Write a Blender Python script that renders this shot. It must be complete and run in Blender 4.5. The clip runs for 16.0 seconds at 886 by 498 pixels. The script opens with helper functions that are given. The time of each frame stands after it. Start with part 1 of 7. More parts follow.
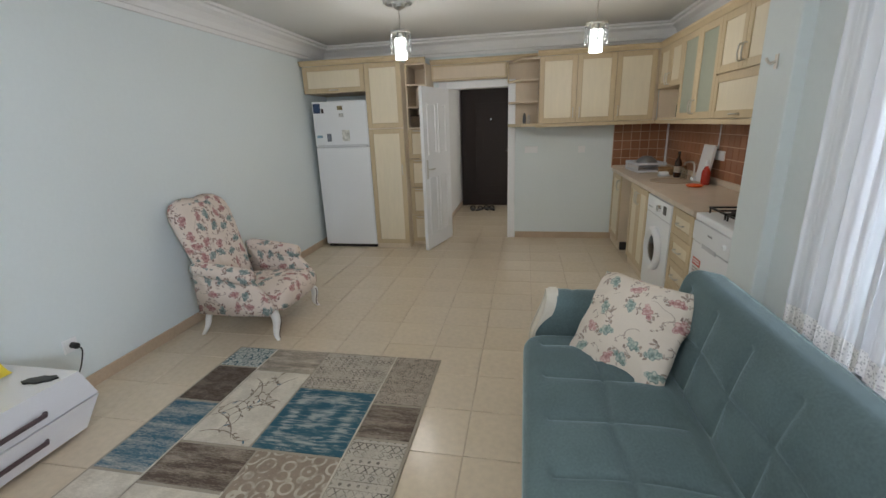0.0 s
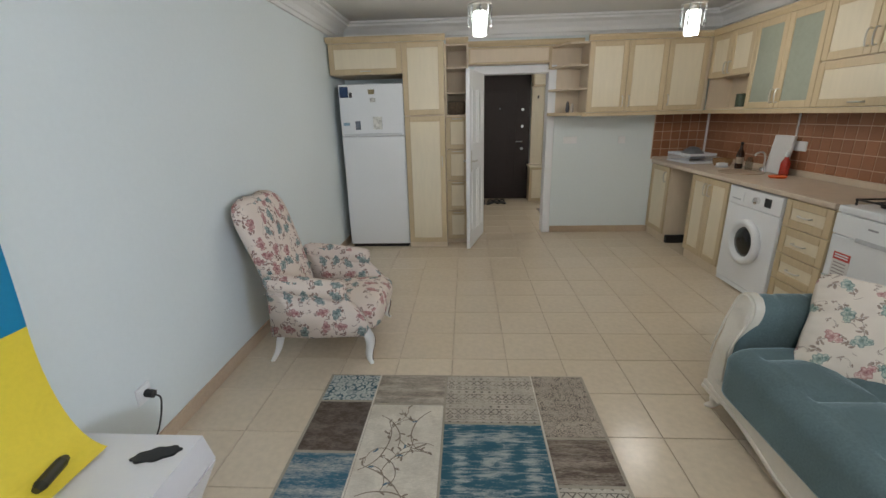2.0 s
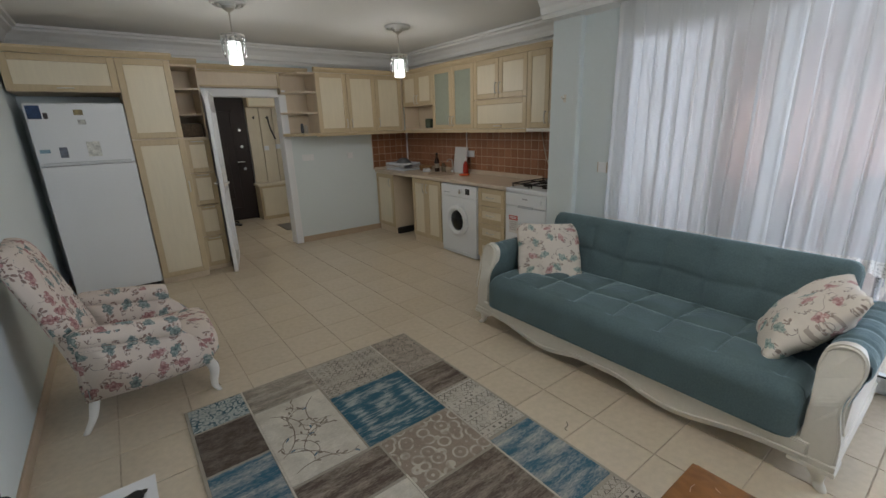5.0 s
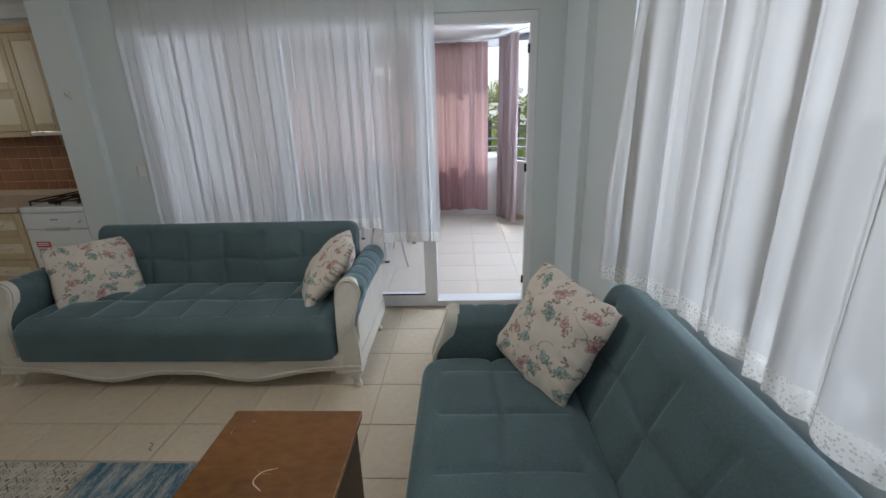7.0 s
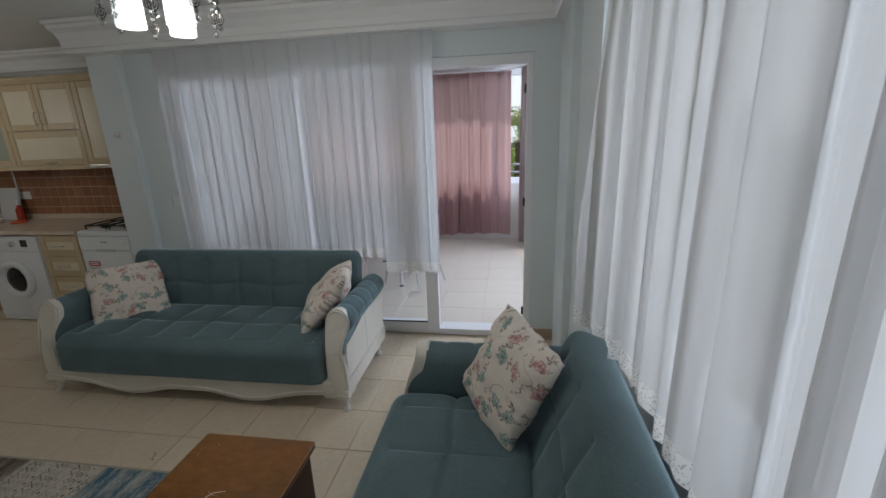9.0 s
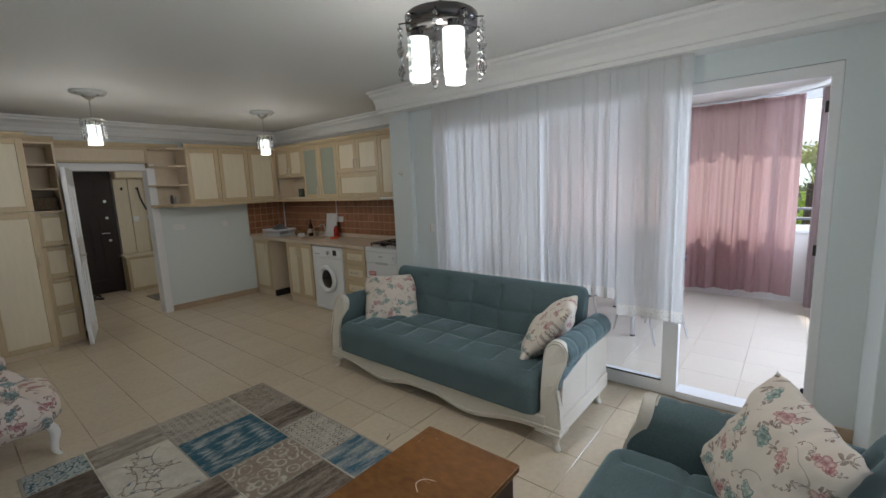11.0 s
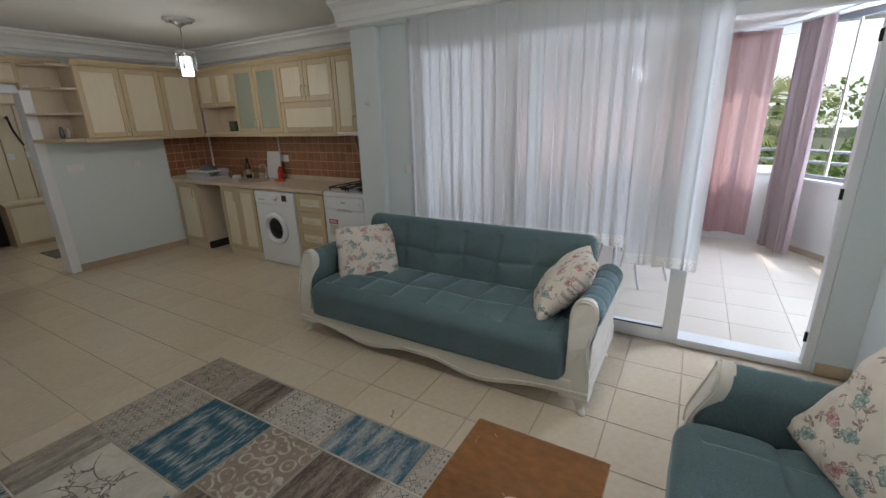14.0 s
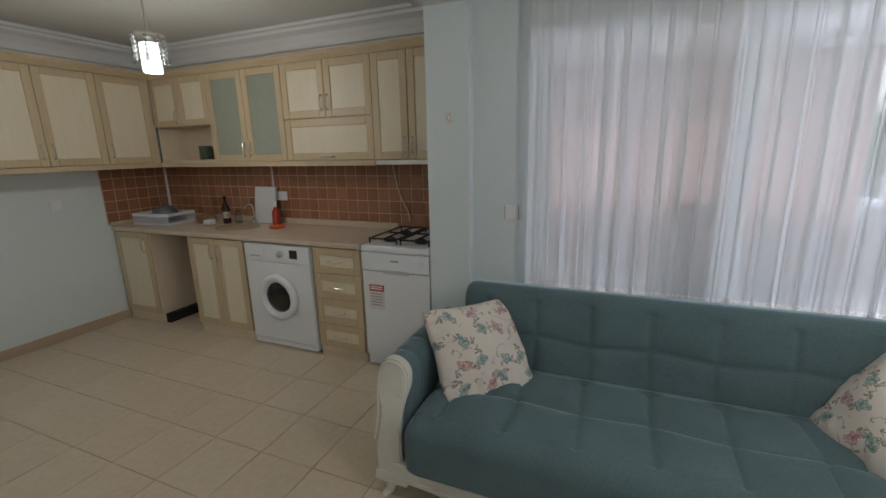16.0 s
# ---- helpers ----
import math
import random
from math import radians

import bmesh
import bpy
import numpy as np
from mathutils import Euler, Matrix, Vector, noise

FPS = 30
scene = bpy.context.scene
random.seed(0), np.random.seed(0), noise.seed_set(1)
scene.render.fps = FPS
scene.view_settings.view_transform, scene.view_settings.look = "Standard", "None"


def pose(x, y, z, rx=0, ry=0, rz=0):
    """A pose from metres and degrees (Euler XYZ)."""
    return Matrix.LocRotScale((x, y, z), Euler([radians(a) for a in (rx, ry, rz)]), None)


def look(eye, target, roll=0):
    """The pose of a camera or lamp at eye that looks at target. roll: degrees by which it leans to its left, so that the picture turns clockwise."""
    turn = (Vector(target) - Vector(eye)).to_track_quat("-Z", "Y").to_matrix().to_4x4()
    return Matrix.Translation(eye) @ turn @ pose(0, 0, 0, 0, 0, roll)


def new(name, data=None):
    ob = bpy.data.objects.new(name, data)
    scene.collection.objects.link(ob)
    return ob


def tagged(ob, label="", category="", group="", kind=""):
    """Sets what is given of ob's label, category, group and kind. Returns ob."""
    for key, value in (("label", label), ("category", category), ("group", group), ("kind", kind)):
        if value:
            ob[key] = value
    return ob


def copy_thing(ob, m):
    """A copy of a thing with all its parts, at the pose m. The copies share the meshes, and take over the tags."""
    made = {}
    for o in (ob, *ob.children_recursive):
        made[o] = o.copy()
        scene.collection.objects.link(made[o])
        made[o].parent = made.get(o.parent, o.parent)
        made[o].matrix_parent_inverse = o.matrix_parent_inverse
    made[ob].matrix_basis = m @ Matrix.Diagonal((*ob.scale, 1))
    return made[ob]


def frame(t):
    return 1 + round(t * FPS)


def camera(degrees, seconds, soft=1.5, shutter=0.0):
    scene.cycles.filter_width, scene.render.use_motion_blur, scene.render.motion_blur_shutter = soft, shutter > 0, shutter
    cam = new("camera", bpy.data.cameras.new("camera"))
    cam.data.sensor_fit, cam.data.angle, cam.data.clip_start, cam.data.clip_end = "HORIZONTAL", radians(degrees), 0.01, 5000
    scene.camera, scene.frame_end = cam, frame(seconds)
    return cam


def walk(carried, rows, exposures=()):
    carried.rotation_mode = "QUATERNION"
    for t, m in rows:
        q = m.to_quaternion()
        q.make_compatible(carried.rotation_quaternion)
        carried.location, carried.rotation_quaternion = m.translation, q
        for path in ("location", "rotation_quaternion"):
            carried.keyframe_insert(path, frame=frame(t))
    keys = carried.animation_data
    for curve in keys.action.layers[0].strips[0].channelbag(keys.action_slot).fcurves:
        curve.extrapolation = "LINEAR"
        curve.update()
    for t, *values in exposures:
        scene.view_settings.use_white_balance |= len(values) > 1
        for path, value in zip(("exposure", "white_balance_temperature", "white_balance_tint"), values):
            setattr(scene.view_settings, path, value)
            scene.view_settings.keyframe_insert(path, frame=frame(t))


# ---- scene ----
cam = camera(92.5, 16.0)
PATH = [
    (0, (0.15, 0.264, 1.478), (-0.22, 2.148, 0.916), -2.1),
    (0.5, (-0.203, 0.308, 1.475), (-0.733, 2.151, 0.905), -1.9),
    (1, (-0.476, 0.421, 1.445), (-1.039, 2.251, 0.866), -1.8),
    (1.5, (-0.719, 0.526, 1.449), (-1.199, 2.377, 0.86), -1.6),
    (2, (-1.013, 0.521, 1.458), (-1.126, 2.426, 0.857), -1.4),
    (2.5, (-1.145, 0.523, 1.444), (-0.816, 2.401, 0.839), -1.7),
    (3, (-1.376, 0.488, 1.400), (-0.870, 2.332, 0.814), -1.8),
    (5.5, (-1.871, -0.011, 1.532), (-0.451, 1.281, 0.969), -1.8),
    (6, (-1.866, -0.166, 1.516), (-0.184, 0.751, 0.941), -1.6),
    (6.5, (-1.858, -0.188, 1.484), (-0.007, 0.29, 0.896), -1.6),
    (7, (-1.873, -0.267, 1.498), (0.029, -0.179, 0.888), -1.7),
    (7.5, (-1.859, -0.47, 1.509), (0.032, -0.631, 0.877), -1.0),
    (8, (-1.854, -0.566, 1.592), (0.029, -0.748, 0.945), -1.3),
    (8.5, (-1.916, -0.536, 1.659), (-0.009, -0.616, 1.061), -1.8),
    (9, (-1.908, -0.63, 1.633), (-0.005, -0.326, 1.097), -2.1),
    (9.5, (-1.939, -0.684, 1.62), (-0.164, 0.167, 1.264), -2.4),
    (10, (-1.915, -0.634, 1.619), (-0.273, 0.493, 1.428), -2.2),
    (12.5, (-1.921, -0.658, 1.46), (-0.535, 0.682, 0.93), -2.3),
    (13, (-1.899, -0.399, 1.51), (-0.509, 0.923, 0.941), -2.4),
    (13.5, (-1.841, -0.082, 1.531), (-0.327, 1.09, 0.953), -1.5),
    (14, (-1.815, -0.016, 1.553), (-0.168, 0.956, 0.967), -1.5),
    (14.5, (-1.714, 0.202, 1.537), (-0.028, 1.104, 0.951), -1.3),
    (15, (-1.49, 0.627, 1.539), (0.217, 1.51, 0.988), -1.6),
    (15.5, (-1.229, 1.056, 1.515), (0.508, 1.913, 1.016), -1.6),
    (16, (-1.164, 1.545, 1.511), (0.633, 2.297, 1.055), -1.3),
]
walk(cam, [(t, look(eye, target, roll)) for t, eye, target, roll in PATH],
     [(0.0, -0.06), (0.5, 0.06), (1.0, 0.06), (2.0, 0.02), (3.0, 0.05), (5.5, -0.68), (6.5, -0.72), (7.0, -1.0), (7.5, -1.2), (8.0, -1.15), (8.5, -1.25), (9.0, -1.28), (9.5, -1.02), (10.0, -0.90),
      (12.5, -0.65), (13.5, -0.65), (14.5, -0.85), (15.0, -0.93), (15.5, -0.95), (16.0, -0.6)])

# ---- light ----
world = bpy.data.worlds.new("world")
scene.world = world
world.use_nodes = True
wn = world.node_tree.nodes
sky = wn.new("ShaderNodeTexSky")
sky.sky_type, sky.sun_disc = "NISHITA", False
sky.dust_density = 3.0
sky.sun_elevation, sky.sun_rotation = radians(58), radians(80)
wn["Background"].inputs["Strength"].default_value = 0.15
world.node_tree.links.new(sky.outputs[0], wn["Background"].inputs["Color"])

sun = new("sun", bpy.data.lights.new("sun", "SUN"))
sun.data.energy, sun.data.angle, sun.data.color = 5.0, radians(0.5), (1.0, 0.94, 0.86)
sun.matrix_world = look((20 * 0.52, 20 * 0.09, 20 * 0.85), (0, 0, 0))


def area_lamp(name, eye, target, sx, sy, power, color):
    ob = new(name, bpy.data.lights.new(name, "AREA"))
    ob.data.shape, ob.data.size, ob.data.size_y, ob.data.energy, ob.data.color = "RECTANGLE", sx, sy, power, color
    ob.matrix_world = look(eye, target)
    return ob


area_lamp("south_window_daylight", (-1.0, -1.45, 1.45), (-1.0, 0, 1.45), 2.3, 1.4, 50, (0.78, 0.86, 1.0))
area_lamp("balcony_daylight", (3.4, -2.1, 1.6), (2.0, 0.7, 1.0), 1.6, 1.3, 275, (0.69, 0.80, 1.0))
# fill lamp added in an invented side opening to brighten the hall
area_lamp("hall_fill_lamp", (1.30, 6.75, 1.75), (0, 6.75, 1.9), 0.8, 0.7, 13, (1.0, 0.96, 0.9))


# ---- materials ----
def mat(name, col, rough=0.5, metal=0.0, var=0.08, scale=3.0, fine=60.0, bump=0.0, bscale=None, spec=0.5, stretch=(1, 1, 1), coat=0.0):
    m = bpy.data.materials.new(name)
    m.use_nodes = True
    n, l = m.node_tree.nodes, m.node_tree.links
    p = n["Principled BSDF"]
    p.inputs["Roughness"].default_value, p.inputs["Metallic"].default_value = rough, metal
    p.inputs["Specular IOR Level"].default_value = spec
    p.inputs["Coat Weight"].default_value = coat
    tc, mp = n.new("ShaderNodeTexCoord"), n.new("ShaderNodeMapping")
    mp.inputs["Scale"].default_value = stretch
    l.new(tc.outputs["Object"], mp.inputs["Vector"])
    a, b = n.new("ShaderNodeTexNoise"), n.new("ShaderNodeTexNoise")
    a.inputs["Scale"].default_value, a.inputs["Detail"].default_value = scale, 4
    b.inputs["Scale"].default_value, b.inputs["Detail"].default_value = fine, 3
    for t in (a, b):
        l.new(mp.outputs[0], t.inputs["Vector"])
    add = n.new("ShaderNodeMath")
    add.operation = "ADD"
    l.new(a.outputs["Fac"], add.inputs[0]), l.new(b.outputs["Fac"], add.inputs[1])
    ramp = n.new("ShaderNodeMapRange")
    ramp.inputs["From Min"].default_value, ramp.inputs["From Max"].default_value = 0.6, 1.4
    ramp.inputs["To Min"].default_value, ramp.inputs["To Max"].default_value = 1 - var, 1 + var
    l.new(add.outputs[0], ramp.inputs["Value"])
    mul = n.new("ShaderNodeVectorMath")
    mul.operation = "SCALE"
    mul.inputs[0].default_value = col
    l.new(ramp.outputs[0], mul.inputs["Scale"])
    l.new(mul.outputs[0], p.inputs["Base Color"])
    if bump:
        bn, c = n.new("ShaderNodeBump"), n.new("ShaderNodeTexNoise")
        c.inputs["Scale"].default_value, c.inputs["Detail"].default_value = bscale or fine, 3
        l.new(mp.outputs[0], c.inputs["Vector"])
        bn.inputs["Strength"].default_value, bn.inputs["Distance"].default_value = bump, 0.004
        l.new(c.outputs["Fac"], bn.inputs["Height"]), l.new(bn.outputs[0], p.inputs["Normal"])
    return m


def graph(m):
    return m.node_tree.nodes, m.node_tree.links, m.node_tree.nodes["Principled BSDF"]


def ramp_node(n, stops, mode="LINEAR"):
    r = n.new("ShaderNodeValToRGB")
    r.color_ramp.interpolation = mode
    while len(r.color_ramp.elements) < len(stops):
        r.color_ramp.elements.new(0.5)
    for e, (pos, c) in zip(r.color_ramp.elements, stops):
        e.position, e.color = pos, (*c, 1)
    return r


def mix_node(n, l, fac, a, b):
    x = n.new("ShaderNodeMix")
    x.data_type = "RGBA"
    for sock, v in ((x.inputs[0], fac), (x.inputs[6], a), (x.inputs[7], b)):
        if isinstance(v, (tuple, float, int)):
            sock.default_value = (*v, 1) if isinstance(v, tuple) else v
        else:
            l.new(v, sock)
    return x.outputs[2]


def floral(name, ground, pinks, teals, leafs, size, radius, flat=False):
    """Cream cloth strewn with sprays: a few petalled blossoms in one colour, leaves and a thin curved twig."""
    m = mat(name, ground, 0.85, var=0.05, scale=6, fine=300, bump=0.25, bscale=700, spec=0.2)
    n, l, p = graph(m)
    col = p.inputs["Base Color"].links[0].from_socket

    def calc(op, a, b=None, c=None):
        q = n.new("ShaderNodeMath")
        q.operation = op
        for sock, v in zip(q.inputs, (a, b, c)):
            if isinstance(v, (int, float)):
                sock.default_value = v
            elif v is not None:
                l.new(v, sock)
        return q.outputs[0]

    tc, sep, com = n.new("ShaderNodeTexCoord"), n.new("ShaderNodeSeparateXYZ"), n.new("ShaderNodeCombineXYZ")
    l.new(tc.outputs["Object"], sep.inputs[0])
    if flat:
        l.new(sep.outputs[0], com.inputs[0]), l.new(sep.outputs[1], com.inputs[1])
    else:
        # laid on like cut cloth: each side takes the pattern along its own plane
        ns = n.new("ShaderNodeSeparateXYZ")
        l.new(tc.outputs["Normal"], ns.inputs[0])
        ax, ay, az = (calc("ABSOLUTE", o) for o in ns.outputs)
        side = calc("MULTIPLY", calc("GREATER_THAN", ax, ay), calc("GREATER_THAN", ax, az))
        flatw = calc("MULTIPLY", calc("GREATER_THAN", az, ay), calc("GREATER_THAN", az, ax))
        l.new(calc("ADD", sep.outputs[0], calc("MULTIPLY", side, calc("SUBTRACT", calc("ADD", sep.outputs[1], 0.77), sep.outputs[0]))), com.inputs[0])
        l.new(calc("ADD", sep.outputs[2], calc("MULTIPLY", flatw, calc("SUBTRACT", calc("ADD", sep.outputs[1], 0.4), sep.outputs[2]))), com.inputs[1])
    nz = n.new("ShaderNodeTexNoise")
    nz.inputs["Scale"].default_value, nz.inputs["Detail"].default_value = 45, 2
    l.new(com.outputs[0], nz.inputs["Vector"])
    wob = n.new("ShaderNodeVectorMath")
    wob.operation = "MULTIPLY_ADD"
    wob.inputs[1].default_value = (0.013, 0.013, 0.0)
    l.new(nz.outputs["Color"], wob.inputs[0]), l.new(com.outputs[0], wob.inputs[2])
    # thin curling stems
    fld = n.new("ShaderNodeTexNoise")
    fld.noise_dimensions = "2D"
    fld.inputs["Scale"].default_value, fld.inputs["Detail"].default_value = size * 0.9, 1.0
    l.new(com.outputs[0], fld.inputs["Vector"])
    gate = n.new("ShaderNodeTexNoise")
    gate.noise_dimensions = "2D"
    gate.inputs["Scale"].default_value, gate.inputs["Detail"].default_value = size * 1.6, 0.0
    l.new(com.outputs[0], gate.inputs["Vector"])
    stem = calc("MULTIPLY", calc("LESS_THAN", calc("ABSOLUTE", calc("SUBTRACT", fld.outputs["Fac"], 0.5)), 0.010), calc("GREATER_THAN", gate.outputs["Fac"], 0.62))
    col = mix_node(n, l, calc("MULTIPLY", stem, 0.6), col, leafs[1])
    for k, (scl, rad, share, blossom) in enumerate(((1.45, 0.55, 0.55, False), (1.0, 1.0, 0.84, True))):
        mp = n.new("ShaderNodeMapping")
        mp.inputs["Location"].default_value = (0.37 * k, 0.61 * k, 0)
        l.new(wob.outputs[0], mp.inputs["Vector"])
        v = n.new("ShaderNodeTexVoronoi")
        v.voronoi_dimensions = "2D"
        v.inputs["Scale"].default_value, v.inputs["Randomness"].default_value = size * scl, 0.62
        l.new(mp.outputs[0], v.inputs["Vector"])
        d = n.new("ShaderNodeVectorMath")
        d.operation = "SUBTRACT"
        l.new(mp.outputs[0], d.inputs[0]), l.new(v.outputs["Position"], d.inputs[1])
        ds, cs = n.new("ShaderNodeSeparateXYZ"), n.new("ShaderNodeSeparateColor")
        l.new(d.outputs[0], ds.inputs[0]), l.new(v.outputs["Color"], cs.inputs[0])
        here = calc("LESS_THAN", cs.outputs[1], share)
        R = radius * rad
        # each spray is turned by its own angle
        ang = calc("MULTIPLY", cs.outputs[0], 6.28)
        ca, sa = calc("COSINE", ang), calc("SINE", ang)
        px = calc("ADD", calc("MULTIPLY", ds.outputs[0], ca), calc("MULTIPLY", ds.outputs[1], sa))
        py = calc("SUBTRACT", calc("MULTIPLY", ds.outputs[1], ca), calc("MULTIPLY", ds.outputs[0], sa))

        def polar(ox, oy):
            x, y = calc("SUBTRACT", px, ox * R), calc("SUBTRACT", py, oy * R)
            return calc("SQRT", calc("ADD", calc("MULTIPLY", x, x), calc("MULTIPLY", y, y))), calc("ARCTAN2", y, x), x, y

        green = ramp_node(n, [(0.3, leafs[0]), (0.5, leafs[1]), (0.75, leafs[2])])
        l.new(nz.outputs["Fac"], green.inputs[0])
        tw = calc("MULTIPLY", calc("LESS_THAN", calc("ABSOLUTE", calc("SUBTRACT", py, calc("MULTIPLY", calc("MULTIPLY", px, px), 0.45 / R))), 0.05 * R), calc("LESS_THAN", calc("ABSOLUTE", px), 1.55 * R))
        col = mix_node(n, l, calc("MULTIPLY", calc("MULTIPLY", tw, here), 0.8), col, leafs[0])
        # leaves: narrow ovals along the twig
        for ox, oy, turn in ((1.25, 0.35, 0.9), (0.95, 0.95, 2.2), (1.45, 1.05, 1.5), (-1.2, 0.2, -0.6), (-1.15, 0.85, 0.5)):
            r, th, x, y = polar(ox, oy)
            ct, st = math.cos(turn), math.sin(turn)
            along = calc("ADD", calc("MULTIPLY", x, ct), calc("MULTIPLY", y, st))
            across = calc("SUBTRACT", calc("MULTIPLY", y, ct), calc("MULTIPLY", x, st))
            q = calc("ADD", calc("MULTIPLY", calc("MULTIPLY", along, along), 1.0 / (0.36 * R) ** 2), calc("MULTIPLY", calc("MULTIPLY", across, across), 1.0 / (0.16 * R) ** 2))
            leaf = calc("MULTIPLY", calc("LESS_THAN", q, 1.0), here)
            col = mix_node(n, l, calc("MULTIPLY", leaf, 0.85), col, green.outputs[0])
        if not blossom:
            continue
        which = calc("GREATER_THAN", cs.outputs[2], 0.5)
        for ox, oy, br in ((0.0, 0.0, 0.80), (-0.62, 0.42, 0.46), (0.45, -0.60, 0.42)):
            r, th, x, y = polar(ox, oy)
            lim = calc("MULTIPLY_ADD", calc("ABSOLUTE", calc("COSINE", calc("MULTIPLY", th, 2.5))), 0.30 * br * R, 0.70 * br * R)
            on = calc("MULTIPLY", calc("LESS_THAN", r, lim), here)
            rel = calc("DIVIDE", r, lim)
            # petals: rings and rays of lighter and darker tone, dark heart
            rays = calc("MULTIPLY", calc("COSINE", calc("MULTIPLY", th, 5.0)), 0.16)
            tone = calc("ADD", calc("ADD", calc("MULTIPLY", calc("SUBTRACT", nz.outputs["Fac"], 0.5), 1.7), rays), calc("MULTIPLY_ADD", calc("SINE", calc("MULTIPLY", rel, 8.0)), -0.26, 0.52))
            tints = []
            for tones in (pinks, teals):
                tint = ramp_node(n, [(0.0, tones[0]), (0.5, tones[1]), (1.0, tones[2])])
                l.new(tone, tint.inputs[0])
                tints.append(tint.outputs[0])
            col = mix_node(n, l, calc("MULTIPLY", on, 0.86), col, mix_node(n, l, which, tints[0], tints[1]))
    l.new(col, p.inputs["Base Color"])
    return m


def sheer(name, col, clear, trans, fold=0.0):
    """Thin woven cloth: part open, part glowing with the light behind it."""
    m = bpy.data.materials.new(name)
    m.use_nodes = True
    n, l = m.node_tree.nodes, m.node_tree.links
    n.remove(n["Principled BSDF"])
    t, d, w = n.new("ShaderNodeBsdfTranslucent"), n.new("ShaderNodeBsdfDiffuse"), n.new("ShaderNodeBsdfTransparent")
    nz, tc, mp = n.new("ShaderNodeTexNoise"), n.new("ShaderNodeTexCoord"), n.new("ShaderNodeMapping")
    mp.inputs["Scale"].default_value = (1, 1, 0.06)
    nz.inputs["Scale"].default_value, nz.inputs["Detail"].default_value = 30, 3
    l.new(tc.outputs["Object"], mp.inputs["Vector"]), l.new(mp.outputs[0], nz.inputs["Vector"])
    c = mix_node(n, l, nz.outputs["Fac"], tuple(0.92 * v for v in col), col)
    l.new(c, t.inputs["Color"]), l.new(c, d.inputs["Color"])
    a, b = n.new("ShaderNodeMixShader"), n.new("ShaderNodeMixShader")
    a.inputs[0].default_value = trans
    l.new(d.outputs[0], a.inputs[1]), l.new(t.outputs[0], a.inputs[2])
    k = n.new("ShaderNodeMapRange")
    k.inputs["To Min"].default_value, k.inputs["To Max"].default_value = clear * 0.9, clear * 1.1
    l.new(nz.outputs["Fac"], k.inputs["Value"]), l.new(k.outputs[0], b.inputs[0])
    l.new(a.outputs[0], b.inputs[1]), l.new(w.outputs[0], b.inputs[2])
    l.new(b.outputs[0], n["Material Output"].inputs["Surface"])
    return m


def clear_glass(name, tint=(0.97, 0.98, 0.98), gloss=0.025):
    m = bpy.data.materials.new(name)
    m.use_nodes = True
    n, l = m.node_tree.nodes, m.node_tree.links
    n.remove(n["Principled BSDF"])
    t, g, x = n.new("ShaderNodeBsdfTransparent"), n.new("ShaderNodeBsdfGlossy"), n.new("ShaderNodeMixShader")
    t.inputs["Color"].default_value, g.inputs["Roughness"].default_value = (*tint, 1), 0.02
    x.inputs[0].default_value = gloss
    l.new(t.outputs[0], x.inputs[1]), l.new(g.outputs[0], x.inputs[2]), l.new(x.outputs[0], n["Material Output"].inputs["Surface"])
    return m


def glow(name, col, strength):
    m = bpy.data.materials.new(name)
    m.use_nodes = True
    n = m.node_tree.nodes
    p = n["Principled BSDF"]
    p.inputs["Base Color"].default_value = (0.9, 0.9, 0.9, 1)
    p.inputs["Emission Color"].default_value, p.inputs["Emission Strength"].default_value = (*col, 1), strength
    return m


def piece_mat(name, c1, c2, rough, scale, bump=0.1, spec=0.5, var=0.06):
    """Colour varies from piece to piece and with stains inside each."""
    m = mat(name, (1, 1, 1), rough, var=var, scale=scale, fine=scale * 14, bump=bump, bscale=scale * 20, spec=spec)
    n, l, p = graph(m)
    src = p.inputs["Base Color"].links[0].from_node
    info = n.new("ShaderNodeObjectInfo")
    r = ramp_node(n, [(0.0, c1), (1.0, c2)])
    l.new(info.outputs["Random"], r.inputs[0]), l.new(r.outputs[0], src.inputs[0])
    return m


M_WALL = mat("wall_paint_mint", (0.71, 0.77, 0.775), 0.6, var=0.02, scale=1.2, fine=40, bump=0.08, bscale=180)
M_WHITE = mat("white_plaster", (0.80, 0.80, 0.79), 0.65, var=0.02, scale=1.5, fine=50, bump=0.05, bscale=150)
M_CEIL = mat("ceiling_paint", (0.74, 0.74, 0.72), 0.7, var=0.02, scale=1.0, fine=40, bump=0.05, bscale=150)
M_GROUT = mat("tile_grout", (0.53, 0.44, 0.335), 0.8, var=0.15, scale=6, fine=90)
M_TILE = piece_mat("cream_floor_tile", (0.645, 0.545, 0.41), (0.668, 0.570, 0.438), 0.22, 2.2, bump=0.0, var=0.10)
M_BASE = mat("skirting_tile_tan", (0.50, 0.38, 0.27), 0.35, var=0.1, scale=5, fine=60)
M_PVC = mat("white_pvc", (0.82, 0.83, 0.84), 0.3, var=0.015)
M_MAPLE = mat("maple_frame_veneer", (0.56, 0.445, 0.28), 0.4, var=0.10, scale=4, fine=50, stretch=(1, 1, 0.12), bump=0.03)
M_PANEL = mat("pale_maple_panel", (0.74, 0.66, 0.505), 0.42, var=0.05, scale=4, fine=40, stretch=(1, 1, 0.15), bump=0.02)
M_CARC = mat("pale_cabinet_carcass", (0.68, 0.57, 0.43), 0.5, var=0.05, scale=5, fine=40, stretch=(1, 1, 0.2))
M_DARK = mat("dark_gap", (0.02, 0.018, 0.016), 0.8, var=0.2)
